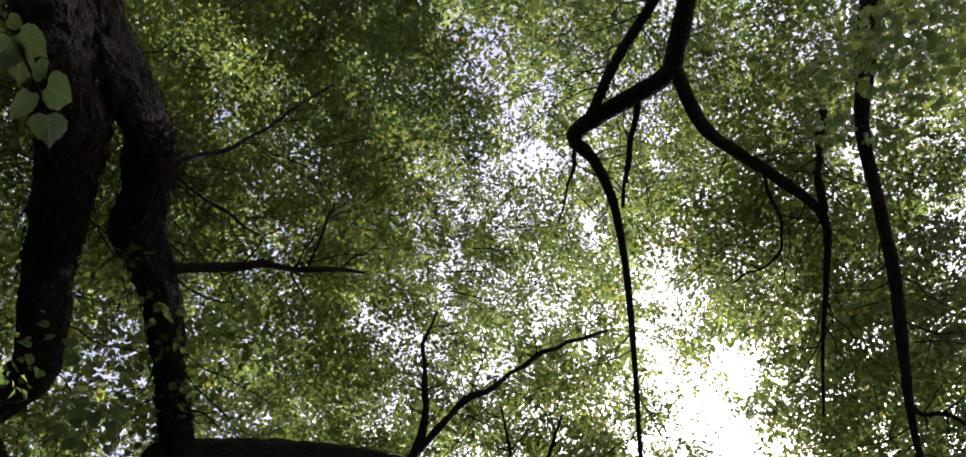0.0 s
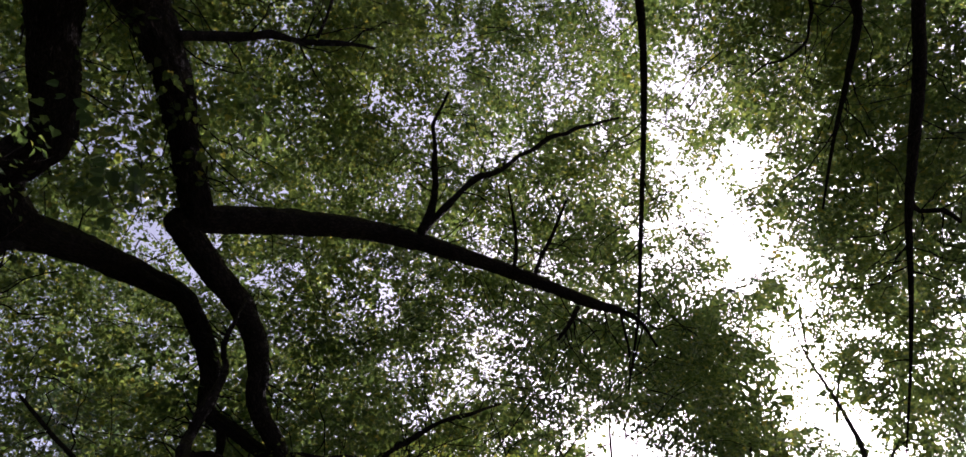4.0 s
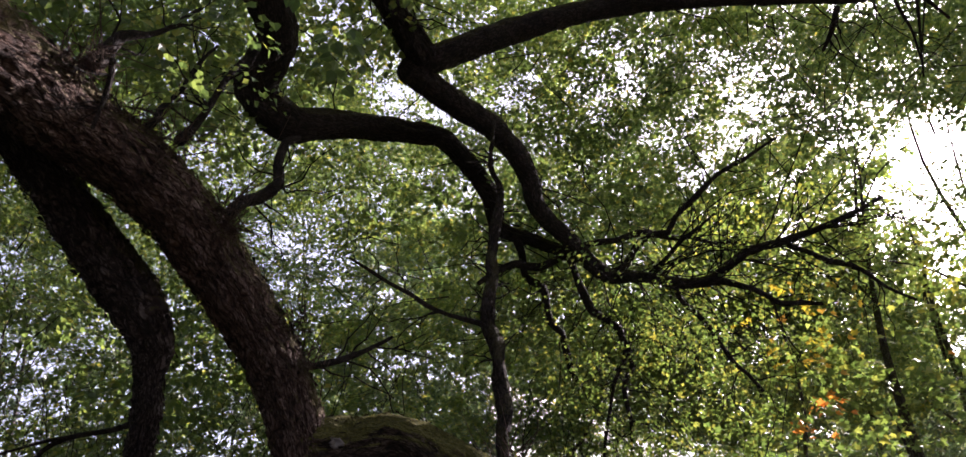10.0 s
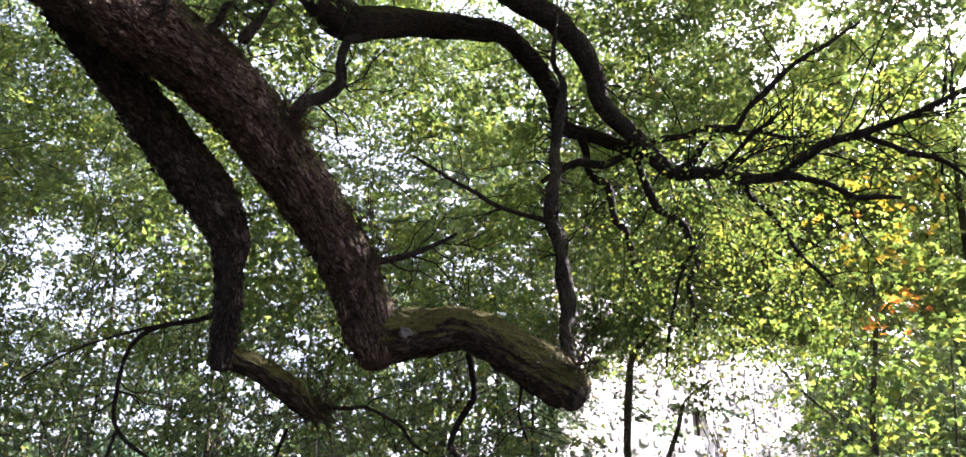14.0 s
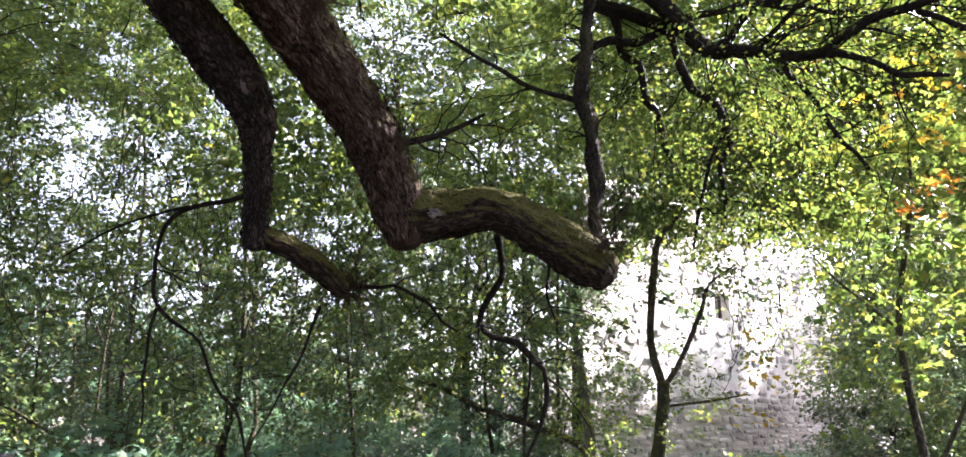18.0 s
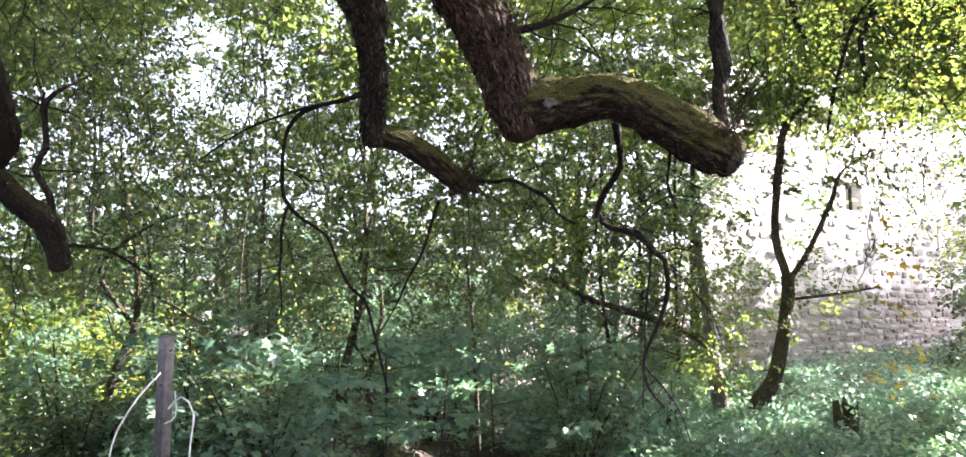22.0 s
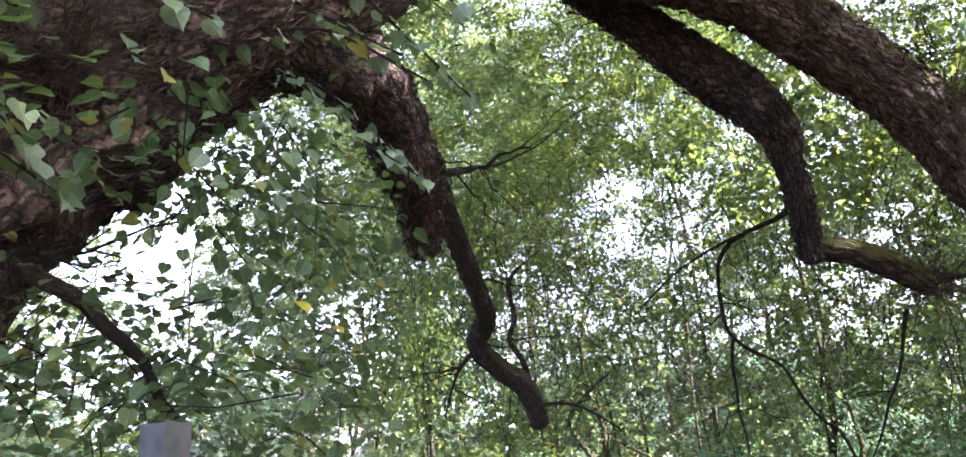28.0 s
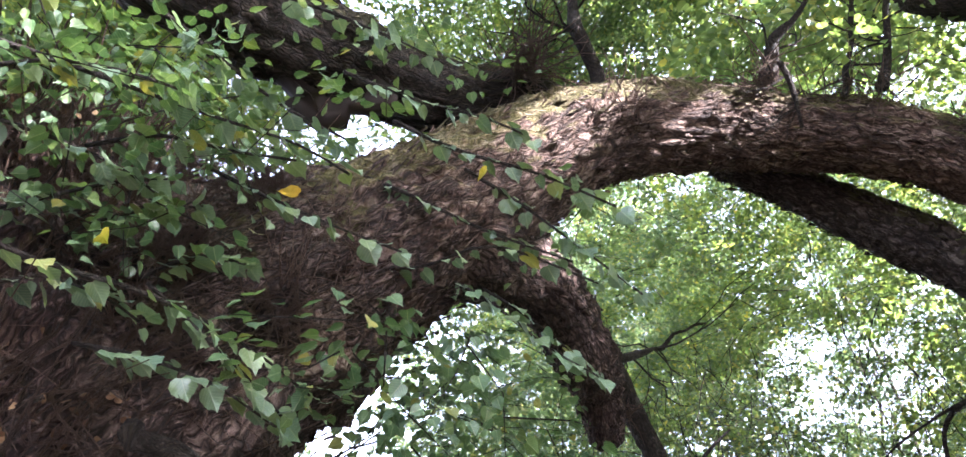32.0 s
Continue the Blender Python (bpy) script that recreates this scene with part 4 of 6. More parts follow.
ROOT_V = np.array(ROOT)
for nm, n, az, el, dist, per, spread, leaf, count in (("crown", 405, (-60, 85), (34, 89), (8.5, 14), 16, 0.52, 0.08, 28), ("crown", 180, (-60, 85), (30, 80), (14, 18), 15, 0.75, 0.145, 22),
                                                      ("crown", 100, (-100, -60), (30, 89), (7, 13), 13, 0.8, 0.09, 24), ("crown", 56, (85, 135), (42, 86), (8.5, 13), 14, 0.75, 0.085, 26), ("crown", 95, (-6, 34), (14.5, 31), (9.5, 13), 16, 0.6, 0.09, 26), ("crown", 150, (-6, 32), (12.5, 30), (13, 16), 14, 0.8, 0.15, 20), ("crown", 80, (28, 64), (13, 32), (14, 18), 14, 0.8, 0.16, 20), ("crown", 42, (5, 32), (19, 42), (7.6, 9.4), 12, 0.5, 0.072, 26), ("crown", 24, (-20, -5), (12, 26), (8, 10), 12, 0.5, 0.07, 26), ("crown", 45, (-60, -22), (40, 62), (7.5, 10), 13, 0.5, 0.075, 26), ("crown", 60, (-50, 25), (50, 86), (7.8, 10.5), 14, 0.6, 0.075, 28), ("crown", 40, (-99.2, -84.3), (38.5, 46), (7, 10), 13, 0.6, 0.085, 26), ("crown", 24, (61.7, 82.5), (38.6, 52.7), (9, 12), 13, 0.6, 0.085, 26), ("crown", 36, (72, 112), (48, 69), (8.5, 12), 14, 0.6, 0.085, 26), ("crown", 190, (-64, -4), (9, 33), (9, 14), 14, 0.55, 0.074, 27)):
    base, out = lobed(dome(int(1.02 * n), az, el, dist, rng), per, spread, rng)
    part(nm, leaf_cloud(nm, *dapple(sprays(base - ROOT_V, out, int(2.0 * count), 0.55, 0.75 * leaf, rng, 0.25, 0.3), ROOT), LEAF, LEAF_TINY), tree, "airy crown of small green linden leaves", kind="stuff")


def region(rows, r):
    """Twig bases and ways inside angular patches: azimuth, elevation, half widths, least and most distance, count."""
    base = []
    for az, el, wa, we, d0, d1, n in rows:
        q = np.sqrt(r.random(n)) * 1.0
        t = r.uniform(0, 6.2832, n)
        base.append(HEAD + way(az + wa * q * np.cos(t), el + we * q * np.sin(t)) * r.uniform(d0, d1, n)[:, None])
    base = np.vstack(base)
    out = r.normal(0, 0.8, base.shape)
    out[:, 2] = out[:, 2] * 0.4 - 0.15
    return base, out


def bare(p, rows_list, margin, near=0.3):
    """True for places that would hide a limb from the camera: twigs there are left out to fit its view."""
    d = p - HEAD
    dist = np.linalg.norm(d, axis=1)
    hit = np.zeros(len(p), bool)
    for rows in rows_list:
        q = spline(rows, 0.12)
        v = q[:, :3] - HEAD
        far = np.linalg.norm(v, axis=1)
        ang = np.arccos(np.clip((d / dist[:, None]) @ (v / far[:, None]).T, -1, 1))
        hit |= ((ang < np.arcsin(np.clip(q[:, 3] / far, 0, 0.9))[None] + radians(margin)) & (dist[:, None] < far[None] - near)).any(1)
    return hit


# leafy twigs of the low limbs
base, out = region([
    (-14.7, 47.1, 8.4, 7.1, 3.2, 4.2, 40), (-15.6, 19.1, 13.1, 5.2, 6.5, 9, 190), (-17.7, 21.2, 2.8, 5.2, 6, 8.5, 60), (5.9, 31.3, 15.6, 2.1, 6.5, 9, 110), (-6.7, 50.8, 11.3, 2.9, 4.6, 6, 45),
    (-17.5, 21.4, 2.8, 5.2, 5.6, 7, 26), (-20.5, 15.3, 3, 2.9, 5.8, 7, 10), (-11.4, 43.7, 8.6, 7.6, 3.2, 4.4, 44),
] + [
    (-36.7, 56.3, 0.9, 1, 2.3, 2.4, 1), (96.3, 59.3, 13.1, 3.3, 4.5, 6, 40), (-14.3, 44.3, 12.7, 5.2, 6.2, 7.8, 50), (-15.7, 36.3, 7.1, 5.7, 5.8, 7, 24), (-1.1, 42.3, 2.6, 1.9, 3.1, 3.4, 7),
    (-11.3, 45.8, 12.3, 4.3, 6.2, 7.4, 50), (-3.3, 45.5, 4.1, 4.8, 5.2, 6, 22), (-8.2, 39.2, 9.2, 2.1, 5, 6, 16),
] + [
    (-28.4, 41.4, 8.9, 3.3, 3.9, 5.2, 34), (-4.3, 38.5, 5.5, 1.4, 5.4, 6, 12), (-24.8, 37.8, 5.4, 1.9, 4.9, 6, 14), (-26.5, 42.1, 16.1, 1.4, 5, 7, 14), (-16.9, 37.3, 7.2, 2.9, 5, 7, 12),
], rng)
ok = ~bare(base, [BOUGHS[0], BOUGHS[9], BOUGHS[10], BOUGHS[11]], 2.2)
base, out = base[ok], out[ok]
part("foliage", leaf_cloud("foliage", *sprays(base - ROOT_V, out, 12, 0.26, 0.055, rng, 0.2), LEAF, LEAF_MID), tree, "hanging sprays of dark green leaves", kind="stuff")
base, out = region([
    (-93.2, 42.1, 9, 2.9, 2.4, 3.3, 22), (-89.2, 40.7, 14.5, 4.3, 2.1, 2.8, 24), (-90.5, 32.6, 8.5, 3.3, 2.1, 2.7, 8), (-73.5, 39, 9.2, 3.3, 2.2, 2.7, 6), (-55, 33.2, 11.4, 4.3, 2.5, 2.9, 5),
    (-64.2, 46.4, 8.3, 2.4, 2.6, 3.2, 6), (-58.1, 19.7, 11.1, 6.2, 3.2, 4.2, 44), (-63.9, 8.5, 14.5, 6.7, 2.4, 3.8, 48),
] + [
    (-75.9, 7.8, 7.2, 4.8, 2.2, 3.2, 18), (-59.6, 17.6, 8, 4.3, 2.9, 3.8, 22), (-62.1, 21.2, 11.8, 6.2, 1.9, 3.4, 24), (-62.1, 8.3, 10.1, 5.7, 1.8, 3, 20), (-62.4, -0, 10.5, 4.8, 1.8, 2.8, 16),
    (-68.6, 23.8, 6.3, 3.8, 1.7, 2.6, 6), (-57.9, -0.6, 3.8, 7.1, 2.2, 3.4, 14),
], rng)
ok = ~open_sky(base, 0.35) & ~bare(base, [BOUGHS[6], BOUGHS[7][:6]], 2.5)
base, out = base[ok], out[ok]
part("foliage", leaf_cloud("foliage", *dapple(sprays(base - ROOT_V, out, 17, 0.36, 0.038, rng, 0.25), ROOT), LEAF_SHADE, LEAF_HEART), tree, "low sprays of heart-shaped leaves", kind="stuff")
base3, out3 = region([
    (17.7, 18.3, 8.5, 7.1, 5.6, 7.5, 90), (13.7, 23.9, 7.8, 5.7, 5.6, 7.4, 50), (24.6, 29.4, 10.9, 6.2, 6.2, 7.6, 70), (31.5, 26.3, 8, 5.7, 6.2, 7.6, 50), (17.6, 9.8, 5.8, 5.2, 5.8, 7.5, 40),
    (27.5, 22.2, 10.3, 5.2, 6.2, 7.5, 50), (16, 30.1, 11, 4.8, 6.8, 8, 40), (27.7, 26.4, 11.7, 3.8, 6.6, 7.8, 60),
] + [
    (40.9, 23.9, 6.8, 2.9, 7, 8.5, 40), (41.6, 24.2, 5.7, 4.3, 8, 9.5, 50), (40.7, 18.1, 4.5, 3.8, 8, 9.5, 30), (19.4, 17.5, 9, 6.2, 6, 7.5, 50), (24.8, 11.4, 4.4, 9.5, 6.2, 7.5, 40),
], rng)
# lit copy of the linden's leaves: the sun on them is in the colour
part("foliage", leaf_cloud("foliage", *dapple(sprays(base3 - ROOT_V, out3, 27, 0.36, 0.036, rng, 0.65), ROOT), LEAF_LIME, LEAF_SMALL), tree, "hanging twigs, sunlit yellow-green put into the leaf colour", kind="stuff")
p1 = base + out / np.linalg.norm(out, axis=1)[:, None] * 0.32 - np.array([0, 0, 0.05])
part("twigwork", stick_cloud("twigwork", base - ROOT_V, p1 - ROOT_V, 0.003, 0.0012, TWIG_BARK), tree, kind="stuff")
base4, out4 = region([
    (-49, 10.7, 2.7, 4.3, 7.5, 9, 60), (-48.9, 10.8, 2.9, 3.3, 7.5, 9, 40), (-51.7, 7.2, 1.9, 2.9, 7.5, 9, 20),
], rng)
out4 = out4 * 0.3 + (0, 0, -1.0)
base5, out5 = region([(51.5, 27, 3.8, 5.5, 9, 12.5, 130), (46.8, 21.5, 4, 4, 9, 12.5, 90), (54.5, 21, 4.2, 3.6, 9, 12.5, 90), (50.5, 36, 3.2, 2.2, 9, 12, 40), (36, 33.5, 4, 3.5, 8.5, 11.5, 60), (45.5, 31, 3.6, 2.4, 9, 12, 50), (44.3, 25.5, 2, 4, 9, 12, 40), (62.5, 33, 3.5, 8, 10, 13, 60), (60, 20, 3, 4, 10, 13, 40)], rng)
part("foliage", leaf_cloud("foliage", *dapple(sprays(base5 - ROOT_V, out5, 34, 0.55, 0.062, rng, 0.25, 0.3), ROOT), LEAF, LEAF_TINY), tree, "dark hanging leaves against the bright sky", kind="stuff")
base7, out7 = region([(46.5, 24.5, 3.4, 4.2, 9, 12, 90), (49, 20, 3.4, 3, 9, 12, 50), (43.5, 20, 3, 3, 9, 12, 40)], rng)
part("foliage", leaf_cloud("foliage", *sprays(base7 - ROOT_V, out7, 34, 0.55, 0.062, rng, 0.25, 0.3), LEAF, LEAF_TINY), tree, "dark hanging leaves against the bright sky", kind="stuff")
base6, out6 = region([(-30, 9, 20, 8, 6.3, 9.5, 520), (-12, 7, 10, 7, 6.2, 9, 330), (-44, 8, 13, 8, 6.5, 10, 300), (-1, 7, 5, 6, 6.2, 8.5, 110), (-25, 18, 24, 5, 6.5, 9.5, 260), (-33, 1, 15, 4, 7, 10, 130)], rng)
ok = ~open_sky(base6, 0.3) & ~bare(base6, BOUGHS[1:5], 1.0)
out6[:, 2] -= 0.25
part("foliage", leaf_cloud("foliage", *dapple(sprays(base6[ok] - ROOT_V, out6[ok], 20, 0.42, 0.047, rng, 0.35, 0.3), ROOT), LEAF, LEAF_SMALL), tree, "low hanging curtain of small leaves", kind="stuff")
p6 = base6[ok]
part("twigwork", stick_cloud("twigwork", p6 - ROOT_V, p6 + out6[ok] / np.linalg.norm(out6[ok], axis=1)[:, None] * 0.4 - ROOT_V, 0.0035, 0.0012, TWIG_BARK), tree, kind="stuff")
part("foliage", leaf_cloud("foliage", *sprays(base4 - ROOT_V, out4, 22, 0.8, 0.06, rng, 0.1, 0.12), LEAF, LEAF_SMALL), tree, "long weeping strands of bright green leaves", kind="stuff")
# thin strands that hang from the low boughs
st = np.vstack([HEAD + way(rng.uniform(a0, a1, n), rng.uniform(e0, e1, n)) * rng.uniform(5.6, 8.5, n)[:, None] for a0, a1, e0, e1, n in ((-50, 2, 4, 22, 230), (8, 30, 8, 27, 130))])
sway, sr = rng.normal(0, 0.35, st.shape), rng.uniform(0.0025, 0.005, len(st))
sway[:, 2] = -1
for seg in range(4):
    nxt = st + sway / np.linalg.norm(sway, axis=1)[:, None] * rng.uniform(0.15, 0.36, (len(st), 1))
    part("twigwork", stick_cloud("twigwork", st - ROOT_V, nxt - ROOT_V, sr, sr * 0.85, TWIG_BARK), tree, kind="stuff")
    st, sr = nxt, sr * 0.85
    sway += rng.normal(0, 0.25, sway.shape)
# leaves on the hanging branches
hb = []
for rows in BRANCHES[42:62]:
    q = spline(rows, 0.1)[:, :3]
    hb.append(np.repeat(q, 5, 0) + rng.normal(0, 0.17, (5 * len(q), 3)))
hb = np.vstack(hb)
hb = hb[~bare(hb, BOUGHS[1:5], 0.8) & (np.linalg.norm(hb - HEAD, axis=1) > 4.2) & ((hb[:, 2] < 3.0) | (hb[:, 0] > -2.5))]
ho = rng.normal(0, 0.8, hb.shape)
ho[:, 2] = ho[:, 2] * 0.4 - 0.3
part("foliage", leaf_cloud("foliage", *sprays(hb - ROOT_V, ho, 10, 0.24, 0.05, rng, 0.25), LEAF, LEAF_SMALL), tree, "leafy sprays on hanging branches", kind="stuff")
# bare twigs through the crown
tw = dome(2600, (-60, 85), (20, 85), (5.5, 12), rng)
tv = rng.normal(0, 1, tw.shape)
tv[:, 2] *= 0.5
part("twigwork", stick_cloud("twigwork", tw - ROOT_V, tw + tv * rng.uniform(0.1, 0.32, (len(tw), 1)) - ROOT_V, rng.uniform(0.003, 0.007, len(tw)), 0.002, TWIG_BARK), tree, kind="stuff")


# young shoots that spring from the trunk: stem rows, leaf count
def shoot(rows, count, r):
    stem = part("shoot", tube("shoot", rel(rows, ROOT), TWIG_BARK, 6, 0.06, 0.03, 0.0), tree, "thin leafy shoot")
    s = spline(rows, 0.03)[:, :3]
    for k in range(count):
        q = s[min(int((0.12 + 0.88 * (k + r.random()) / count) * len(s)), len(s) - 1)]
        ahead = (s[-1] - s[0]) / np.linalg.norm(s[-1] - s[0])
        side = np.cross(ahead, (0, 0, 1)) * (1 if k % 2 else -1)
        al = ahead * 0.7 + side * r.uniform(0.4, 1.0) + r.normal(0, 0.2, 3) + (0, 0, -0.35)
        al /= np.linalg.norm(al)
        nr = np.array([0, 0, 1.0]) + r.normal(0, 0.3, 3)
        sd = np.cross(al, nr)
        sd /= np.linalg.norm(sd)
        m4 = Matrix(np.array([sd, al, np.cross(sd, al)]).T.tolist()).to_4x4()
        sz = 0.058 * r.uniform(0.45, 1.25)
        ob = new("leaf", NEAR_LEAF[k % 3])
        ob.parent = stem
        ob.matrix_basis = Matrix.Translation((q + al * 0.02 - ROOT_V).tolist()) @ m4 @ Matrix.Diagonal((sz, sz, sz, 1))


NEAR_LEAF = []
for k in range(3):
    pts = LEAF_HEART[0].copy()
    pts[:, 2] = pts[:, 2] * (0.6 + 0.7 * k) + 0.05 * np.sin(6 * pts[:, 0] + k)
    pts[:, 0] *= 1.0 + 0.08 * (k - 1)
    NEAR_LEAF.append(mesh_np("leaf", pts, LEAF_HEART[1], LEAF_NEAR, pts[LEAF_HEART[1].ravel(), :2]))
shoot([(-2.06, -0.22, 2.76, 0.007), (-1.99, -0.09, 2.8, 0.006), (-1.91, 0.03, 2.83, 0.005), (-1.83, 0.17, 2.84, 0.004)], 18, rng)
shoot([(-2.09, -0.05, 2.73, 0.006), (-1.99, 0.08, 2.79, 0.005), (-1.89, 0.28, 2.82, 0.004)], 18, rng)
shoot([(-2.06, 0.18, 2.65, 0.006), (-1.96, 0.3, 2.7, 0.005), (-1.9, 0.42, 2.67, 0.004)], 18, rng)
shoot([(-1.99, -0.04, 2.99, 0.007), (-1.85, 0.13, 2.99, 0.006), (-1.79, 0.31, 2.96, 0.005), (-1.71, 0.48, 2.93, 0.004)], 18, rng)
shoot([(-2.06, -0.19, 2.53, 0.007), (-2, -0.07, 2.57, 0.005), (-1.96, 0.08, 2.53, 0.004), (-1.93, 0.18, 2.46, 0.004)], 18, rng)
shoot([(-1.95, -0.25, 2.64, 0.007), (-1.89, -0.08, 2.56, 0.007), (-1.81, 0.19, 2.48, 0.006), (-1.76, 0.41, 2.37, 0.004), (-1.75, 0.58, 2.26, 0.004)], 18, rng)
shoot([(-2.06, 0.05, 2.43, 0.007), (-1.91, 0.2, 2.36, 0.006), (-1.85, 0.37, 2.29, 0.004), (-1.84, 0.53, 2.2, 0.004)], 18, rng)
shoot([(-1.92, -0.34, 3.21, 0.009), (-1.79, -0.1, 3.09, 0.008), (-1.71, 0.21, 3, 0.005), (-1.65, 0.46, 2.94, 0.004), (-1.6, 0.6, 2.85, 0.004)], 18, rng)
shoot([(-1.83, -0.03, 3.49, 0.009), (-1.78, 0.19, 3.31, 0.007), (-1.78, 0.43, 3.18, 0.005), (-1.73, 0.67, 3.07, 0.004)], 18, rng)
shoot([(-2.12, 0.3, 3.12, 0.008), (-1.95, 0.5, 2.94, 0.006), (-1.88, 0.7, 2.85, 0.004), (-1.8, 0.86, 2.77, 0.004)], 18, rng)
shoot([(-1.99, 0.72, 3.61, 0.008), (-1.8, 0.93, 3.41, 0.007), (-1.65, 1.12, 3.29, 0.004), (-1.57, 1.24, 3.19, 0.004)], 18, rng)
shoot([(-2.02, 0.94, 3.48, 0.01), (-1.83, 1.1, 3.27, 0.008), (-1.65, 1.33, 3.12, 0.005), (-1.52, 1.53, 2.97, 0.004)], 18, rng)
shoot([(-2.21, 0.77, 3.34, 0.01), (-2, 0.96, 3.15, 0.008), (-1.86, 1.2, 2.98, 0.005), (-1.7, 1.46, 2.83, 0.004)], 18, rng)
shoot([(-2.29, 0.87, 2.97, 0.008), (-2.03, 1.04, 2.87, 0.006), (-1.79, 1.2, 2.87, 0.005), (-1.64, 1.51, 2.73, 0.004)], 18, rng)
shoot([(-2.24, 1.21, 3, 0.008), (-2.03, 1.32, 2.8, 0.007), (-1.93, 1.5, 2.61, 0.004), (-1.82, 1.62, 2.48, 0.004)], 18, rng)
shoot([(-1.78, 0.32, 3.64, 0.008), (-1.68, 0.53, 3.54, 0.006), (-1.58, 0.72, 3.42, 0.004), (-1.55, 0.91, 3.36, 0.004)], 18, rng)
shoot([(-1.97, -0.31, 2.99, 0.007), (-1.9, -0.15, 2.93, 0.006), (-1.84, 0.04, 2.85, 0.004), (-1.86, 0.16, 2.8, 0.004)], 18, rng)
shoot([(-1.82, -0.32, 3.02, 0.007), (-1.71, -0.17, 3.02, 0.005), (-1.65, -0, 3.01, 0.004), (-1.61, 0.14, 2.97, 0.004)], 18, rng)
shoot([(-1.86, 1.15, 3.22, 0.008), (-1.76, 1.3, 3.06, 0.006), (-1.68, 1.47, 2.89, 0.004), (-1.58, 1.64, 2.69, 0.004)], 18, rng)
shoot([(-1.99, 0.19, 2.6, 0.007), (-1.93, 0.33, 2.46, 0.006), (-1.86, 0.47, 2.31, 0.004), (-1.87, 0.57, 2.22, 0.004)], 18, rng)
shoot([(-2.2, 1.36, 2.97, 0.007), (-2.04, 1.47, 2.79, 0.006), (-1.95, 1.62, 2.62, 0.004), (-1.92, 1.7, 2.55, 0.004)], 18, rng)

shoot([(-0.72, 0.55, 3.03, 0.004), (-0.65, 0.6, 3.06, 0.003), (-0.6, 0.64, 3.04, 0.003), (-0.54, 0.69, 3.02, 0.002)], 9, np.random.default_rng(91))

# tufts of twigs on burrs along the limbs
for x, y, z, n, size in [
    (-2.24, 0.31, 2.81, 260, 0.2), (-2.22, 0.62, 2.71, 240, 0.2), (-2.32, 0.21, 2.55, 240, 0.24), (-2.25, 0.54, 3.12, 220, 0.2), (-2.16, 0.82, 2.92, 160, 0.16),
    (-2.33, 0.01, 2.8, 240, 0.26), (-2.42, 0.46, 2.46, 160, 0.2), (-1.06, 3.59, 3.71, 120, 0.22), (-1.39, 3, 3.94, 90, 0.16), (-0.68, 4.23, 3.14, 90, 0.16),
] + [
    (0.58, 4.3, 2.46, 60, 0.24), (-0.72, 4.08, 3.37, 60, 0.14), (-1.44, 2.56, 3.93, 90, 0.18), (-1.89, 1.53, 3.92, 170, 0.24), (-1.7, 1.86, 3.66, 90, 0.14),
    (-1.18, 3.05, 3.89, 60, 0.14), (-1.1, 4.92, 2.35, 120, 0.26), (-0.77, 2.35, 5.78, 140, 0.3), (0.5, 4.41, 2.41, 50, 0.24), (-3.09, 2.9, 2.87, 60, 0.14),
]:
    c = np.array([(x, y, z)])
    p = np.repeat(c, int(n), 0) + rng.normal(0, 0.05, (int(n), 3))
    v = rng.normal(0, 1, p.shape) + (0, 0, 0.35)
    part("burr", stick_cloud("burr", p - ROOT_V, p + v * size * rng.uniform(0.3, 1.0, (int(n), 1)) - ROOT_V, rng.uniform(0.002, 0.006, int(n)), 0.001, DEAD), tree, "tuft of dead twigs", kind="stuff")


def scar(at, toward, size, mat, name, label):
    # a ring of healed bark round a sunken core
    bm = bmesh.new()
    rings = [(0.0, -0.15), (0.45, -0.1), (0.7, 0.12), (0.95, 0.18), (1.15, 0.0), (1.2, -0.25)]
    prev = None
    for r0, h in rings:
        cur = [bm.verts.new((size * r0 * math.cos(k * 0.449) * (1 + 0.3 * math.sin(3 * k) + 0.2 * math.sin(5 * k + 1)), size * r0 * math.sin(k * 0.449) * (0.75 + 0.2 * math.sin(4 * k)), size * h)) for k in range(14)] if r0 else [bm.verts.new((0, 0, size * h))]
        if prev:
            for k in range(14):
                q = (k + 1) % 14
                bm.faces.new([prev[0], cur[k], cur[q]] if len(prev) == 1 else [prev[k], cur[k], cur[q], prev[q]])
        prev = cur
    me = bpy.data.meshes.new(name)
    bm.to_mesh(me)
    bm.free()
    me.materials.append(mat)
    for poly in me.polygons:
        poly.use_smooth = True
    ob = part(name, me, tree, label)
    turn = (Vector(toward) - Vector(at)).to_track_quat("Z", "Y").to_matrix().to_4x4()
    ob.matrix_basis = Matrix.Translation(Vector(at) - Vector(ROOT)) @ turn


scar((-1.44, 3.82, 3.35), (-0.6, 0.5, 2.2), 0.06, BARK_DARK, "knot", "healed pale branch scar")
scar((-0.46, 4.36, 2.72), (0.1, 0.0, 2.4), 0.035, BARK_PALE, "scar", "bleached torn wood at the crook")
# the dark of the cavity is painted: a shallow disc in dark bark
scar((-2.31, 0.8, 3.84), (0.0, 0.0, 2.6), 0.2, TWIG_BARK, "hollow", "dark disc painted for the shade inside a hollow")


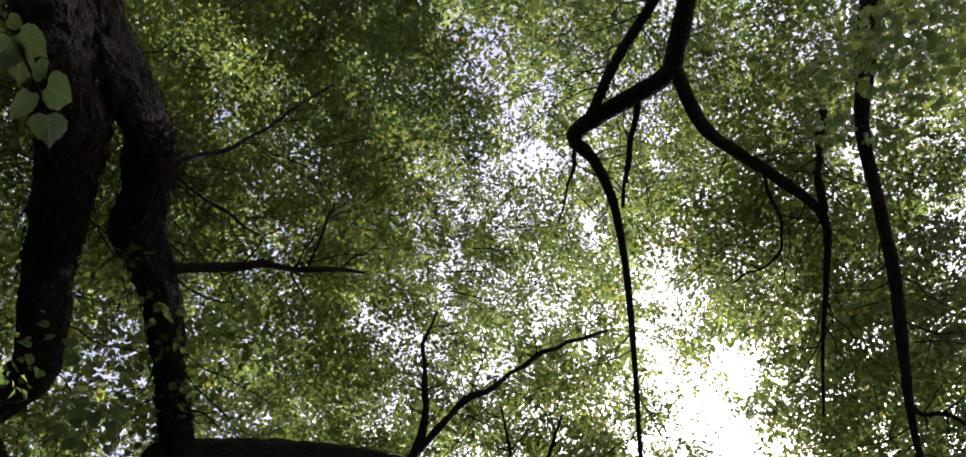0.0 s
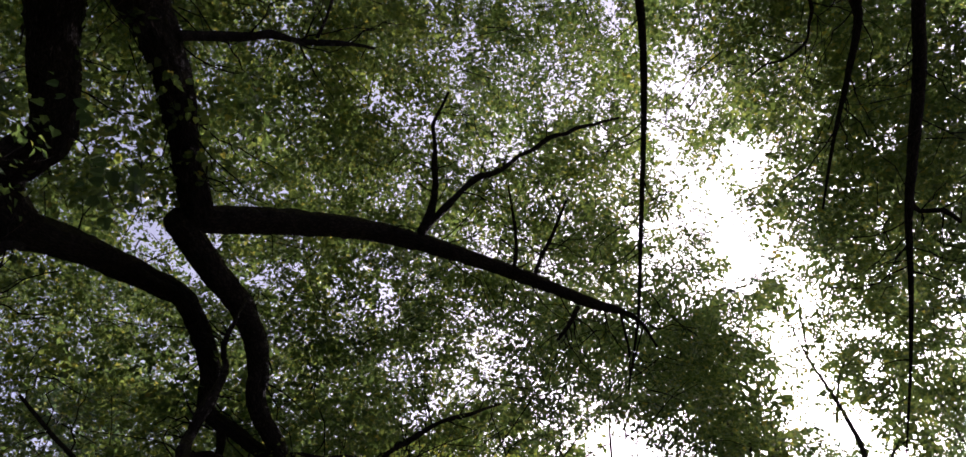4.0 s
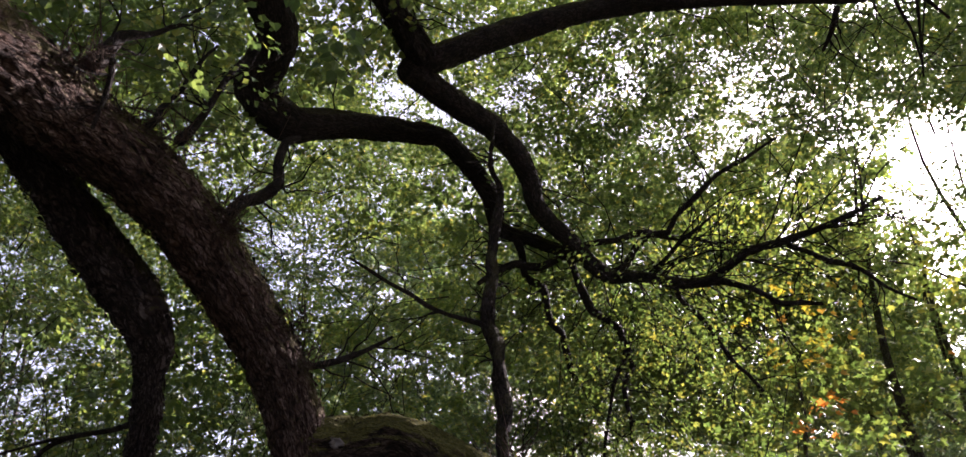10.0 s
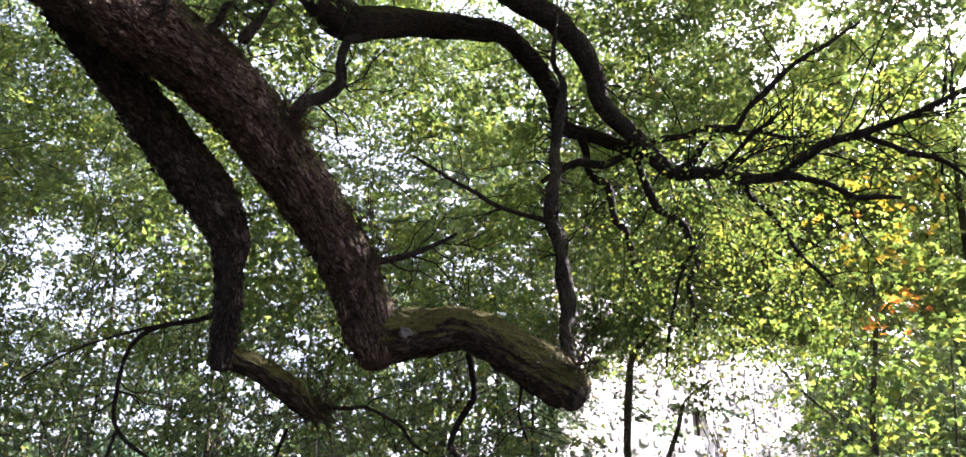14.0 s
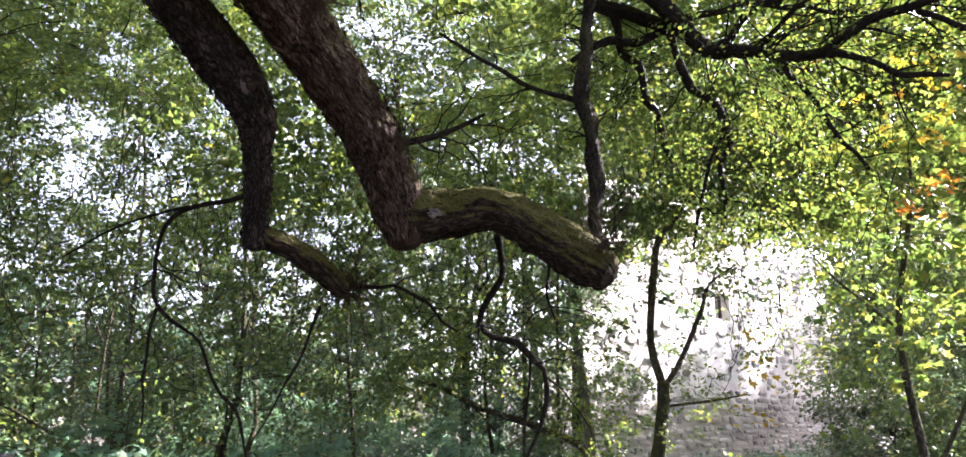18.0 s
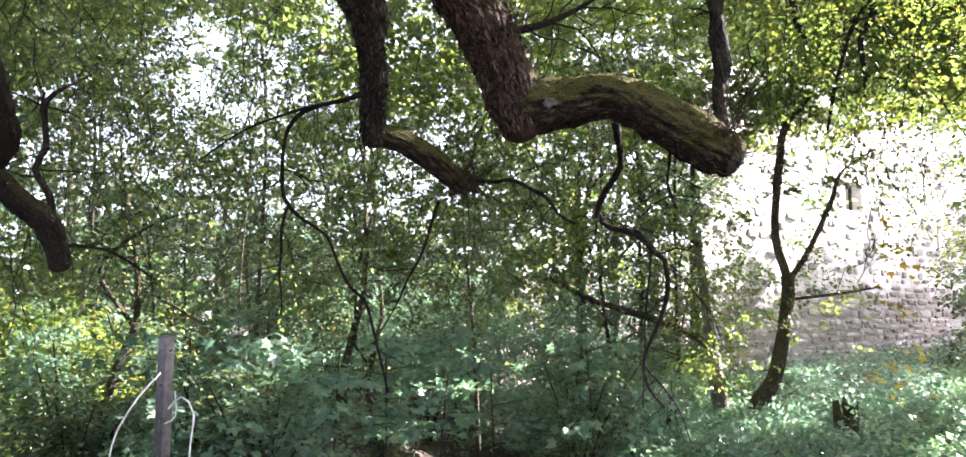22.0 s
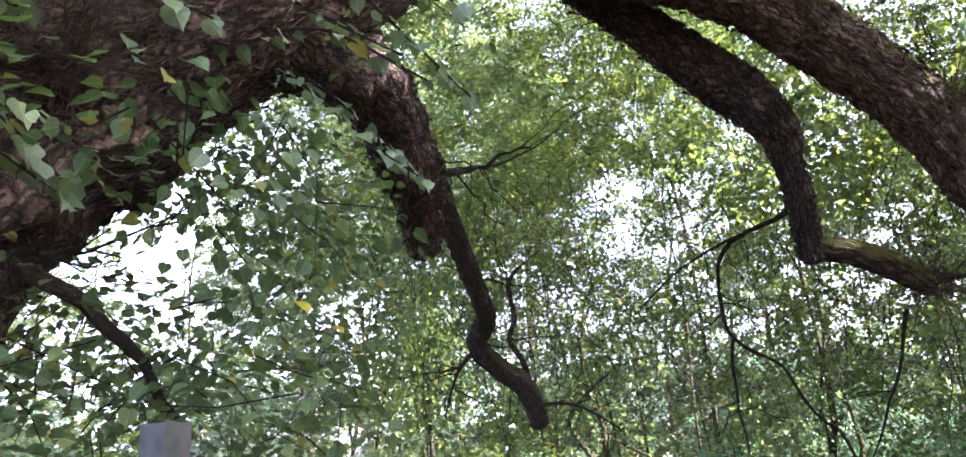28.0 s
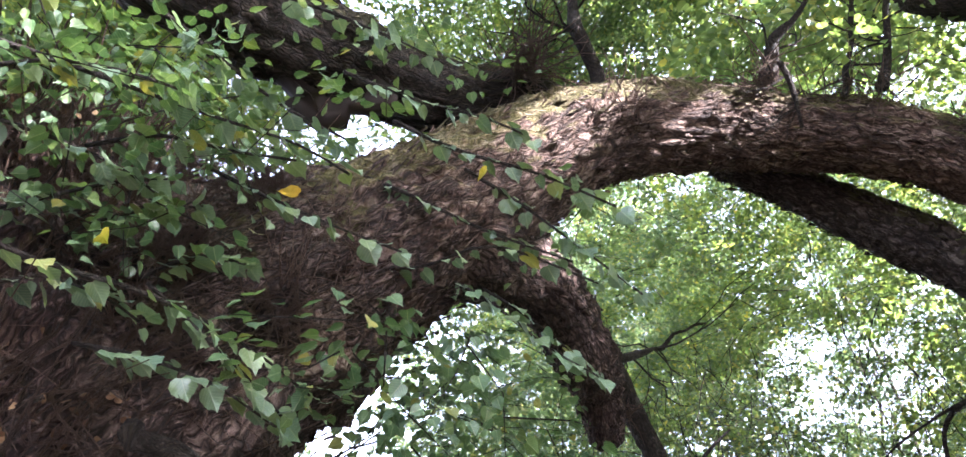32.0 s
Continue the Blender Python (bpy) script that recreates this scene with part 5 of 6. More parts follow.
def loose_bark(rows, n, size, mat, r):
    """Loose strips of bark along a limb, each lifted a little at one end."""
    q = spline(rows, 0.03)
    i = r.integers(2, len(q) - 2, n)
    c, rad, tan = q[i, :3], q[i, 3], q[i + 1, :3] - q[i - 1, :3]
    tan = tan / np.linalg.norm(tan, axis=1)[:, None] * np.where(r.random(n) < 0.5, -1, 1)[:, None]
    out = np.cross(tan, r.normal(0, 1, (n, 3)))
    out /= np.linalg.norm(out, axis=1)[:, None]
    side = np.cross(tan, out)
    along = tan + side * r.normal(0, 0.18, (n, 1))
    length, wide = size * r.uniform(0.35, 1.3, n), size * r.uniform(0.06, 0.2, n)
    v = []
    for s_along, s_wide, lift in ((0.0, 0.8, -0.004), (0.5, 1.0, 0.006), (1.0, 0.5, 0.018)):
        for sign in (-1, 1):
            v.append(c + out * (rad * 1.01 + lift * r.uniform(0.3, 1.5, n))[:, None] + along * (length * s_along)[:, None] + side * (sign * wide * s_wide * 0.5)[:, None])
    f = (np.arange(n)[:, None, None] * 6 + np.array([(0, 1, 3, 2), (2, 3, 5, 4)])[None]).reshape(-1, 4)
    corner = np.array([(0, 0), (0.03, 0), (0.03, 0.06), (0, 0.06)])
    uv = (r.uniform(0, 3, (2 * n, 1, 2)) + corner[None]).reshape(-1, 2)
    part("loose_bark", mesh_np("loose_bark", np.stack(v, 1).reshape(-1, 3) - ROOT_V, f, mat, uv), tree, "loose flaking strips of bark", kind="stuff")


flake_rng = np.random.default_rng(61)
loose_bark(BOUGHS[1], 2200, 0.1, BARK, flake_rng)
loose_bark(BOUGHS[4], 1000, 0.08, BARK_DARK, flake_rng)
loose_bark(BOUGHS[2], 260, 0.06, BARK_MOSSY, flake_rng)
loose_bark(BOUGHS[0], 900, 0.1, BARK_ROOT, flake_rng)
loose_bark(BOUGHS[6], 500, 0.08, BARK_ROOT, flake_rng)
loose_bark(BOUGHS[9], 900, 0.12, BARK_DARK, flake_rng)
loose_bark(BOUGHS[10][:6], 900, 0.12, BARK_DARK, flake_rng)
# dead brushwood and burr shoots on the trunk
n = 3800
bz = rng.uniform(0.6, 3.5, n)
ba = np.radians(rng.uniform(20, 150, n))
axis = np.stack([np.interp(bz, [r[2] for r in trunk_rows], [r[k] for r in trunk_rows]) for k in (0, 1)], 1)
rad = np.interp(bz, [r[2] for r in trunk_rows], [r[3] for r in trunk_rows]) * 0.97
p0 = np.stack([axis[:, 0] + rad * np.sin(ba), axis[:, 1] + rad * np.cos(ba), bz], 1)
dv = np.stack([np.sin(ba), np.cos(ba), rng.normal(0.1, 0.6, n)], 1) + rng.normal(0, 0.5, (n, 3))
part("brushwood", stick_cloud("brushwood", p0 - ROOT_V, p0 + dv * rng.uniform(0.08, 0.34, (n, 1)) - ROOT_V, rng.uniform(0.003, 0.01, n), 0.0015, DEAD), tree, "dead brown brushwood on the burrs", kind="stuff")

n = 1500
bz, ba = rng.uniform(1.2, 3.4, n), np.radians(rng.uniform(20, 130, n))
axis = np.stack([np.interp(bz, [r[2] for r in trunk_rows], [r[k] for r in trunk_rows]) for k in (0, 1)], 1)
rad = np.interp(bz, [r[2] for r in trunk_rows], [r[3] for r in trunk_rows]) + rng.uniform(0.0, 0.16, n)
p0 = np.stack([axis[:, 0] + rad * np.sin(ba), axis[:, 1] + rad * np.cos(ba), bz], 1)
keep = hash_noise(p0, 2.2, 12) > 0.0
part("dead_leaves", leaf_cloud("dead_leaves", p0[keep] - ROOT_V, rng.normal(0, 1, (n, 3))[keep], rng.normal(0, 1, (n, 3))[keep], rng.uniform(0.018, 0.04, n)[keep], LEAF_DEAD, LEAF_MID), tree, "curled brown dead leaves caught on the burrs", kind="stuff")
n = 220
bz = rng.uniform(0.7, 3.2, n)
ba = np.radians(rng.uniform(30, 140, n))
axis = np.stack([np.interp(bz, [r[2] for r in trunk_rows], [r[k] for r in trunk_rows]) for k in (0, 1)], 1)
rad = np.interp(bz, [r[2] for r in trunk_rows], [r[3] for r in trunk_rows]) * 1.02
p0 = np.stack([axis[:, 0] + rad * np.sin(ba), axis[:, 1] + rad * np.cos(ba), bz], 1)
dv = np.stack([0.25 * np.sin(ba), 0.25 * np.cos(ba), np.ones(n)], 1) + rng.normal(0, 0.22, (n, 3))
part("brushwood", stick_cloud("brushwood", p0 - ROOT_V, p0 + dv * rng.uniform(0.2, 0.65, (n, 1)) - ROOT_V, rng.uniform(0.004, 0.009, n), 0.002, DEAD), tree, "upright dead shoots on the burrs", kind="stuff")


# ---- woodland behind ----
rng = np.random.default_rng(71)


def wood_tree(x, y, height, trunk_r, lean, lo, radius, blobs, per, leaf, mat_leaf, mat_bark, label, r, count=24, name="woodland_tree", squash=0.35):
    z0 = float(ground_z(x, y))
    ob = empty(name, (x, y, z0), label, "tree", "trees of the wood")
    top = np.array([lean[0] * height, lean[1] * height, height])
    k = np.linspace(0, 1, 7)
    bend = r.normal(0, 0.012 * height, (7, 2))
    bend[0] = 0
    rows = [(top[0] * s + bend[i, 0], top[1] * s + bend[i, 1], height * s - (0.3 if i == 0 else 0), trunk_r * max(1.25 - 1.15 * s, 0.1) ** 1.6 if i else trunk_r * 1.7) for i, s in enumerate(k)]
    part("trunk", tube("trunk", rows, mat_bark, 9, 0.5, 0.06, 0.0, seed=int(r.integers(1000))), ob)
    ctr = []
    for q in range(blobs):
        h = lo + (1 - lo) * (q + r.random()) / blobs
        a = r.uniform(0, 6.28)
        w = radius * (1.05 - 0.75 * max(0, (h - 0.55) / 0.45)) * r.uniform(0.15, 1.0)
        c = np.array([top[0] * h + math.cos(a) * w, top[1] * h + math.sin(a) * w, height * h])
        ctr.append(c)
        if q % 3 == 0:
            s = max(h - 0.12, 0.1)
            p0 = np.array([top[0] * s, top[1] * s, height * s])
            p1 = (p0 + c) / 2 + (0, 0, 0.2)
            rr = trunk_r * (1.1 - s) * 0.4 + 0.006
            part("limb", tube("limb", [(*p0, rr), (*p1, rr * 0.7), (*c, rr * 0.3)], mat_bark, 5, 0.6, 0.05), ob)
    ctr = np.repeat(np.array(ctr), per, 0)
    p = ctr + r.normal(0, 0.34 * radius, ctr.shape) * (1, 1, squash)
    world_p = p + (x, y, z0)
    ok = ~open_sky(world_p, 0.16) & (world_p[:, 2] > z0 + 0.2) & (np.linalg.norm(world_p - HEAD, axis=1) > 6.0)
    p, ctr = p[ok], ctr[ok]
    out = p - np.array([0, 0, 1]) * p[:, 2:3] + r.normal(0, 0.8, p.shape)
    out[:, 2] = r.normal(-0.1, 0.3, len(p))
    part("crown", leaf_cloud("crown", *dapple(sprays(p, out, int(1.9 * count), 0.6, 0.76 * leaf, r), (x, y, z0)), mat_leaf, LEAF_TINY), ob, kind="stuff")
    return ob


def polar(az, d):
    return d * math.sin(radians(az)), d * math.cos(radians(az))


GREEN, SAPLING, BUSH = "slender woodland tree with green late-summer leaves", "young tree with leaves from low down", "dense green woodland shrub"
in_view = lambda az: -112 < az < 72
for ring, (d0, d1, count, hgt, rad) in enumerate([(9, 13, 17, 12, 1.9), (14, 19, 18, 15, 2.2), (21, 29, 16, 17, 3.0)]):
    for i in range(count):
        az = -115 + 200 * (i + rng.uniform(0.1, 0.9)) / count
        d = rng.uniform(d0, d1)
        if az < -98 or -44 < az < -35 and ring < 2 or az < -58 and ring < 2 or -2 < az < 30 and d < 30 or 30 < az < 75 and ring == 0 or 20 < az < 50 and d > 14 or -75 < az < -15 and ring == 2:
            continue
        wood_tree(*polar(az, d), hgt * rng.uniform(0.8, 1.15), rng.uniform(0.05, 0.11) * (1 + 0.3 * ring) * (0.33 if az < -8 else 0.5 if az < 4 else 1.0), rng.normal(0, 0.08, 2), 0.32 if -65 < az < -5 else 0.15, rad * rng.uniform(0.8, 1.2), 20, 15 if in_view(az) else 5, 0.1 + 0.03 * ring, LEAF_FAR, BARK_GREY, GREEN, rng)
for az, d in ((-53, 15), (-49.5, 18), (-46, 13.5), (-43, 16.5), (-40, 13), (-37.5, 17), (-34.5, 14), (-31, 18), (-27, 15), (-22, 17)):
    wood_tree(*polar(az, d), rng.uniform(9.5, 12.5), rng.uniform(0.018, 0.03), rng.normal(0, 0.08, 2), 0.12, rng.uniform(1.7, 2.1), 22, 16, 0.1, LEAF_FAR, BARK_GREY, GREEN, rng)
# tall trees by the wall, their crowns begin high up
for az, d in ((-3, 17), (2, 20), (5, 17), (9, 22), (12, 25), (16, 27), (20, 31), (24, 33), (-1, 24)):
    wood_tree(*polar(az, d), d * rng.uniform(0.62, 0.75), rng.uniform(0.08, 0.12), rng.normal(0, 0.03, 2), 0.2, rng.uniform(2.6, 3.2), 22, 17, 0.17, LEAF_FAR, BARK_GREY, "tall tree with leaves high above the wall", rng)
for az, d, lo in ((34, 11.5, 0.12), (38.5, 13, 0.15), (43, 10.5, 0.15), (47, 13, 0.2), (51, 11, 0.2), (56, 13, 0.15), (61, 10.5, 0.15), (66, 12.5, 0.15), (72, 11, 0.15)):
    wood_tree(*polar(az, d), rng.uniform(9, 12), rng.uniform(0.06, 0.12), rng.normal(0, 0.03, 2), lo, rng.uniform(1.6, 2.1), 20, 22, 0.085, LEAF, BARK_GREY, "dark leafy tree against the bright sky", rng)
wood_tree(*polar(3.6, 12.2), 8.5, 0.028, (0.02, 0.0), 0.06, 1.5, 18, 16, 0.08, LEAF_FAR, BARK_GREY, SAPLING, rng, name="sapling")
# bushy trees added on the sunny side of the wall, to shade its foot
for s, n, h in ((7.6, 2.8, 4.6), (8.9, 3.4, 5.8), (10.2, 4.0, 7.2), (11.4, 4.6, 8.4), (12.8, 5.2, 9.6)):
    wood_tree(1.34 + 0.66 * s + 0.751 * n, 13.9 + 0.751 * s - 0.66 * n, h, 0.05, rng.normal(0, 0.02, 2), 0.04, 1.15, 24, 20, 0.12, LEAF_FAR, BARK_GREY, "bushy tree added to shade the foot of the wall", rng)
# a farther row, added to keep the sun off the lower wall
for k in range(7):
    s, n = 14.5 + 2.1 * k, 5.0 + 0.5 * (k % 2)
    wood_tree(1.34 + 0.66 * s + 0.751 * n, 13.9 + 0.751 * s - 0.66 * n, 11.6, 0.08, rng.normal(0, 0.01, 2), 0.45, 1.0, 30, 20, 0.2, LEAF_FAR, BARK_GREY, "dense tree added beyond the wall to shade its foot", rng)
for x, y, h in ((8.0, 13.3, 4.6), (9.3, 12.1, 5.0), (7.3, 15.0, 5.0), (10.2, 14.2, 5.6)):
    wood_tree(x, y, h, 0.04, rng.normal(0, 0.02, 2), 0.05, 1.3, 20, 18, 0.1, LEAF_FAR, BARK_GREY, "round bush of bluish-green leaves", rng, name="shrub")
# saplings and shrubs that close the view between the trunks
for i in range(30):
    az = -115 + 150 * (i + rng.uniform(0.1, 0.9)) / 30
    d = rng.uniform(8.5, 15)
    if 3 < az < 28 or az < -60 or -14 < az < -7 or -45 < az < -34:
        continue
    wood_tree(*polar(az, d), rng.uniform(4.5, 7.5), rng.uniform(0.025, 0.05), rng.normal(0, 0.08, 2), 0.1, rng.uniform(1.2, 1.7), 14, 11, 0.085, LEAF_FAR, BARK_GREY, SAPLING, rng, name="sapling")
for i in range(20):
    az = -110 + 180 * (i + rng.uniform(0.1, 0.9)) / 20
    d = rng.uniform(17, 22)
    if 2 < az < 30 or -86 < az < -60:
        continue
    wood_tree(*polar(az, d), rng.uniform(3, 5), rng.uniform(0.03, 0.05), rng.normal(0, 0.05, 2), 0.05, rng.uniform(1.4, 1.9), 8, 9, 0.13, LEAF_UNDER, BARK_GREY, BUSH, rng, name="shrub")
for az, d, h in ((-13, 16, 2.6), (-9.5, 18.5, 3.0), (-6, 16, 2.4), (-3.5, 18.5, 3.2), (-1, 15, 2.4), (1.5, 17, 2.8), (-16.5, 18, 3.0), (-20, 15.5, 2.4)):
    wood_tree(*polar(az, d), h, 0.025, rng.normal(0, 0.06, 2), 0.06, 1.25, 12, 14, 0.09, LEAF_UNDER, BARK_GREY, BUSH, rng, name="shrub")
# sunlit thicket beyond the posts; every third bush has sunlight put into its leaf colour
for i in range(16):
    az = -84 + 72 * (i + rng.uniform(0.1, 0.9)) / 16
    wood_tree(*polar(az, rng.uniform(23, 32)), rng.uniform(3.5, 5.5), rng.uniform(0.04, 0.07), rng.normal(0, 0.05, 2), 0.03, rng.uniform(2.2, 2.8), 12, 12, 0.2, LEAF_LIME if i % 3 == 0 else LEAF_UNDER, BARK_GREY, "sunlit thicket at the edge of the wood", rng, name="shrub")
# every fourth of these tall trees has leaves coloured as sunlit
for i in range(17):
    az = -98 + 92 * (i + rng.uniform(0.1, 0.9)) / 17
    wood_tree(*polar(az, rng.uniform(23, 33)), rng.uniform(13, 19), rng.uniform(0.07, 0.12), rng.normal(0, 0.04, 2), 0.12, rng.uniform(2.6, 3.4), 22, 13, 0.19, LEAF_LIME if i % 4 == 0 else LEAF_FAR, BARK_GREY, "tall sunlit tree across a clearing", rng)
# bushes in the sun beyond the second post, and the dense crowns behind them
back_rng = np.random.default_rng(93)
# the bushes' lime leaves paint in the warm sunlight
for az, d in ((-37, 8.8), (-40.5, 9.6), (-43.5, 9.1), (-47, 8.4)):
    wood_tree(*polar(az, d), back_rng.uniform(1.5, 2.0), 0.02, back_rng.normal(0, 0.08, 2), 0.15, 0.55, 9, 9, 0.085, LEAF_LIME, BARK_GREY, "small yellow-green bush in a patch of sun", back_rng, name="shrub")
for k in range(7):
    wood_tree(*polar(-48 + 7.2 * k + back_rng.uniform(-1.5, 1.5), back_rng.uniform(22, 30)), back_rng.uniform(11, 16), back_rng.uniform(0.06, 0.1), back_rng.normal(0, 0.04, 2), 0.12, back_rng.uniform(2.2, 2.8), 20, 8, 0.25, LEAF_FAR, BARK_GREY, "tall dense tree deep in the wood", back_rng)
# the far edge of the wood
for i in range(34):
    az = -180 + 360 * (i + rng.uniform(0.2, 0.8)) / 34
    d = rng.uniform(34, 46)
    wood_tree(*polar(az, d), rng.uniform(10, 15) if 0 < az < 80 else rng.uniform(6, 9) if -80 < az < -15 else rng.uniform(13, 18), rng.uniform(0.15, 0.3), rng.normal(0, 0.03, 2), 0.04, rng.uniform(4, 5.5), 18, 9 if in_view(az) else 3, 0.32, LEAF_FAR, BARK_GREY, "tall tree at the far edge of the wood", rng)

# unseen trees added behind the path, to block the sky's light from there
for az, d in ((150, 8.5), (166, 7), (181, 7.5), (196, 9), (212, 13), (228, 10), (243, 13)):
    wood_tree(*polar(az, d), rng.uniform(8, 11), rng.uniform(0.08, 0.15), rng.normal(0, 0.03, 2), 0.05, rng.uniform(2, 2.6), 18, 6, 0.4, LEAF_FAR, BARK_GREY, GREEN, rng)

# undergrowth: low leafy plants over the ground
n = 6500
az = rng.uniform(-60, 40, n)
d = np.sqrt(rng.uniform(7.0**2, 24.0**2, n))
ux, uy = d * np.sin(np.radians(az)), d * np.cos(np.radians(az))
keep = (hash_noise(np.stack([ux, uy, 0 * ux], 1), 0.5, 3) > -0.55) & ((np.abs(ux + 1.2 + 0.05 * uy) > 0.75) | (uy < 7) | (uy > 14.5))
ux, uy = ux[keep], uy[keep]
lift = 0.12 + np.where((np.degrees(np.arctan2(ux, uy)) > 3) & (uy > 6), 0.3, 0.55) * np.clip(hash_noise(np.stack([ux, uy, 0 * ux], 1), 0.8, 4) + 0.4, 0, 1) * rng.random(len(ux))
ub = np.stack([ux, uy, ground_z(ux, uy) + lift], 1)
uo = rng.normal(0, 1, ub.shape)
uo[:, 2] = np.abs(uo[:, 2]) * 0.4
tagged(new("undergrowth", leaf_cloud("undergrowth", *sprays(ub, uo, 26, 0.5, 0.062, rng, 0.4, 0.3), LEAF_UNDER, LEAF_TINY)), "low bluish-green undergrowth of ferns and nettles", "undergrowth", kind="stuff")

cover_rng = np.random.default_rng(52)
n = 3600
az, d = cover_rng.uniform(1, 30, n), np.sqrt(cover_rng.uniform(7.5**2, 19.0**2, n))
ux, uy = d * np.sin(np.radians(az)), d * np.cos(np.radians(az))
hill = hash_noise(np.stack([ux, uy, 0 * ux], 1), 0.9, 8)
ub = np.stack([ux, uy, ground_z(ux, uy) + 0.06 + np.clip(0.16 + 0.14 * hill, 0.02, 0.5) * cover_rng.random(n)], 1)
ok = (ub - WALL_AT) @ WALL_OUT > 0.35
uo = cover_rng.normal(0, 1, ub.shape)
uo[:, 2] = np.abs(uo[:, 2]) * 0.5
tagged(new("ground_cover", leaf_cloud("ground_cover", *sprays(ub[ok], uo[ok], 26, 0.42, 0.06, cover_rng, 0.35, 0.35), LEAF_UNDER, LEAF_TINY)), "dense bluish-green ground cover at the foot of the wall", "undergrowth", kind="stuff")

# young plants of the understorey: a few stems with flat tiers of pale leaves
plant_rng = np.random.default_rng(33)
placed = 0
while placed < 46:
    az, d = plant_rng.uniform(-58, 24), plant_rng.uniform(6.3, 14)
    x, y = polar(az, d)
    if abs(x + 1.2 + 0.05 * y) < 1.0 or 3 < az < 24:
        continue
    placed += 1
    z0 = float(ground_z(x, y))
    hgt = plant_rng.uniform(0.6, 1.7)
    plant = empty("understorey_plant", (x, y, z0), "young leafy plant with flat tiers of bluish-green leaves", "plant", "understorey plants")
    bases, ways = [], []
    for _ in range(int(plant_rng.integers(3, 6))):
        lean = plant_rng.normal(0, 0.28, 2) * hgt
        h = hgt * plant_rng.uniform(0.7, 1.05)
        part("stem", tube("stem", [(0, 0, -0.1, 0.01), (lean[0] * 0.35, lean[1] * 0.35, h * 0.5, 0.008), (lean[0], lean[1], h, 0.004)], TWIG_BARK, 5, 0.25), plant)
        for s in np.linspace(0.35, 1.0, 5):
            for _ in range(3):
                a = plant_rng.uniform(0, 6.28)
                bases.append((lean[0] * s * s, lean[1] * s * s, h * s))
                ways.append((math.cos(a), math.sin(a), plant_rng.normal(0.05, 0.12)))
    part("foliage", leaf_cloud("foliage", *sprays(np.array(bases), np.array(ways), 26, 0.42, 0.052, plant_rng, 0.2, 0.3), LEAF_FAR if placed % 3 == 0 else LEAF_UNDER, LEAF_SMALL), plant, kind="stuff")
# young maples whose flat layers of pale leaves catch the light over the gully
maple_rng = np.random.default_rng(95)
for az, d, h in ((-18, 6.7, 1.35), (-22, 6.4, 1.2), (-10, 7.3, 1.5), (-5.5, 7.6, 1.6), (-14.5, 7.4, 1.7), (-26.5, 7.0, 1.6), (-32, 6.6, 1.4), (-2.5, 7.0, 1.3)):
    x, y = polar(az, d)
    young = empty("young_maple", (x, y, float(ground_z(x, y))), "young maple with flat layers of pale bluish-green leaves", "sapling", "young maples")
    lean = maple_rng.normal(0, 0.12, 2)
    part("stem", tube("stem", [(0, 0, -0.1, 0.014), (lean[0] * 0.5, lean[1] * 0.5, 0.5 * h, 0.01), (lean[0], lean[1], h, 0.004)], BARK_GREY, 6, 0.15, 0.05), young)
    bases, ways = [], []
    for k in range(9):
        a, z = maple_rng.uniform(0, 6.28), h * (0.35 + 0.65 * (k + maple_rng.random()) / 9)
        p0 = np.array([lean[0] * z / h, lean[1] * z / h, z])
        p1 = p0 + np.array([math.cos(a), math.sin(a), 0.1]) * maple_rng.uniform(0.35, 0.6)
        part("twig", tube("twig", [(*p0, 0.006), (*p1, 0.003)], BARK_GREY, 5, 0.2, 0.05), young)
        bases += [p0 + (p1 - p0) * f for f in (0.25, 0.5, 0.75, 0.95)]
        ways += [(math.cos(a + b), math.sin(a + b), 0.0) for b in maple_rng.normal(0, 0.7, 4)]
    part("foliage", leaf_cloud("foliage", *sprays(np.array(bases), np.array(ways), 9, 0.36, 0.1, maple_rng, 0.15, 0.3), LEAF_UNDER, LEAF_PALM), young, kind="stuff")

# ---- the pale wall ----
m, nt, nodes, b = material("lime_mortar")
tc = nodes.new("ShaderNodeTexCoord")
n1, n2 = noise_tex(nt, tc.outputs["Object"], 2, 6, 0.6), noise_tex(nt, tc.outputs["Object"], 30, 6, 0.7)
# shade on the lower wall is put into the mortar colour, with a ragged edge
sep = nodes.new("ShaderNodeSeparateXYZ")
link(nt, tc.outputs["Object"], sep.inputs[0])
foot_shade = nodes.new("ShaderNodeMath")
foot_shade.operation = "MULTIPLY_ADD"
link(nt, n1, foot_shade.inputs[0])
foot_shade.inputs[1].default_value = 2.2
link(nt, sep.outputs["Z"], foot_shade.inputs[2])
height = nodes.new("ShaderNodeMapRange")
height.inputs["From Min"].default_value, height.inputs["From Max"].default_value = 2.5, 3.3
link(nt, foot_shade.outputs[0], height.inputs["Value"])
lime = mix(nt, height.outputs["Result"], (0.34, 0.3, 0.275), ramp(nt, n1, [(0.3, (0.68, 0.65, 0.62)), (0.7, (0.8, 0.78, 0.76))]))
link(nt, mix(nt, 0.5, lime, ramp(nt, n2, [(0.3, (0.6, 0.6, 0.6)), (0.7, (1, 1, 1))]), "MULTIPLY"), b.inputs["Base Color"])
bump(nt, b, n2, 0.6, 0.02)
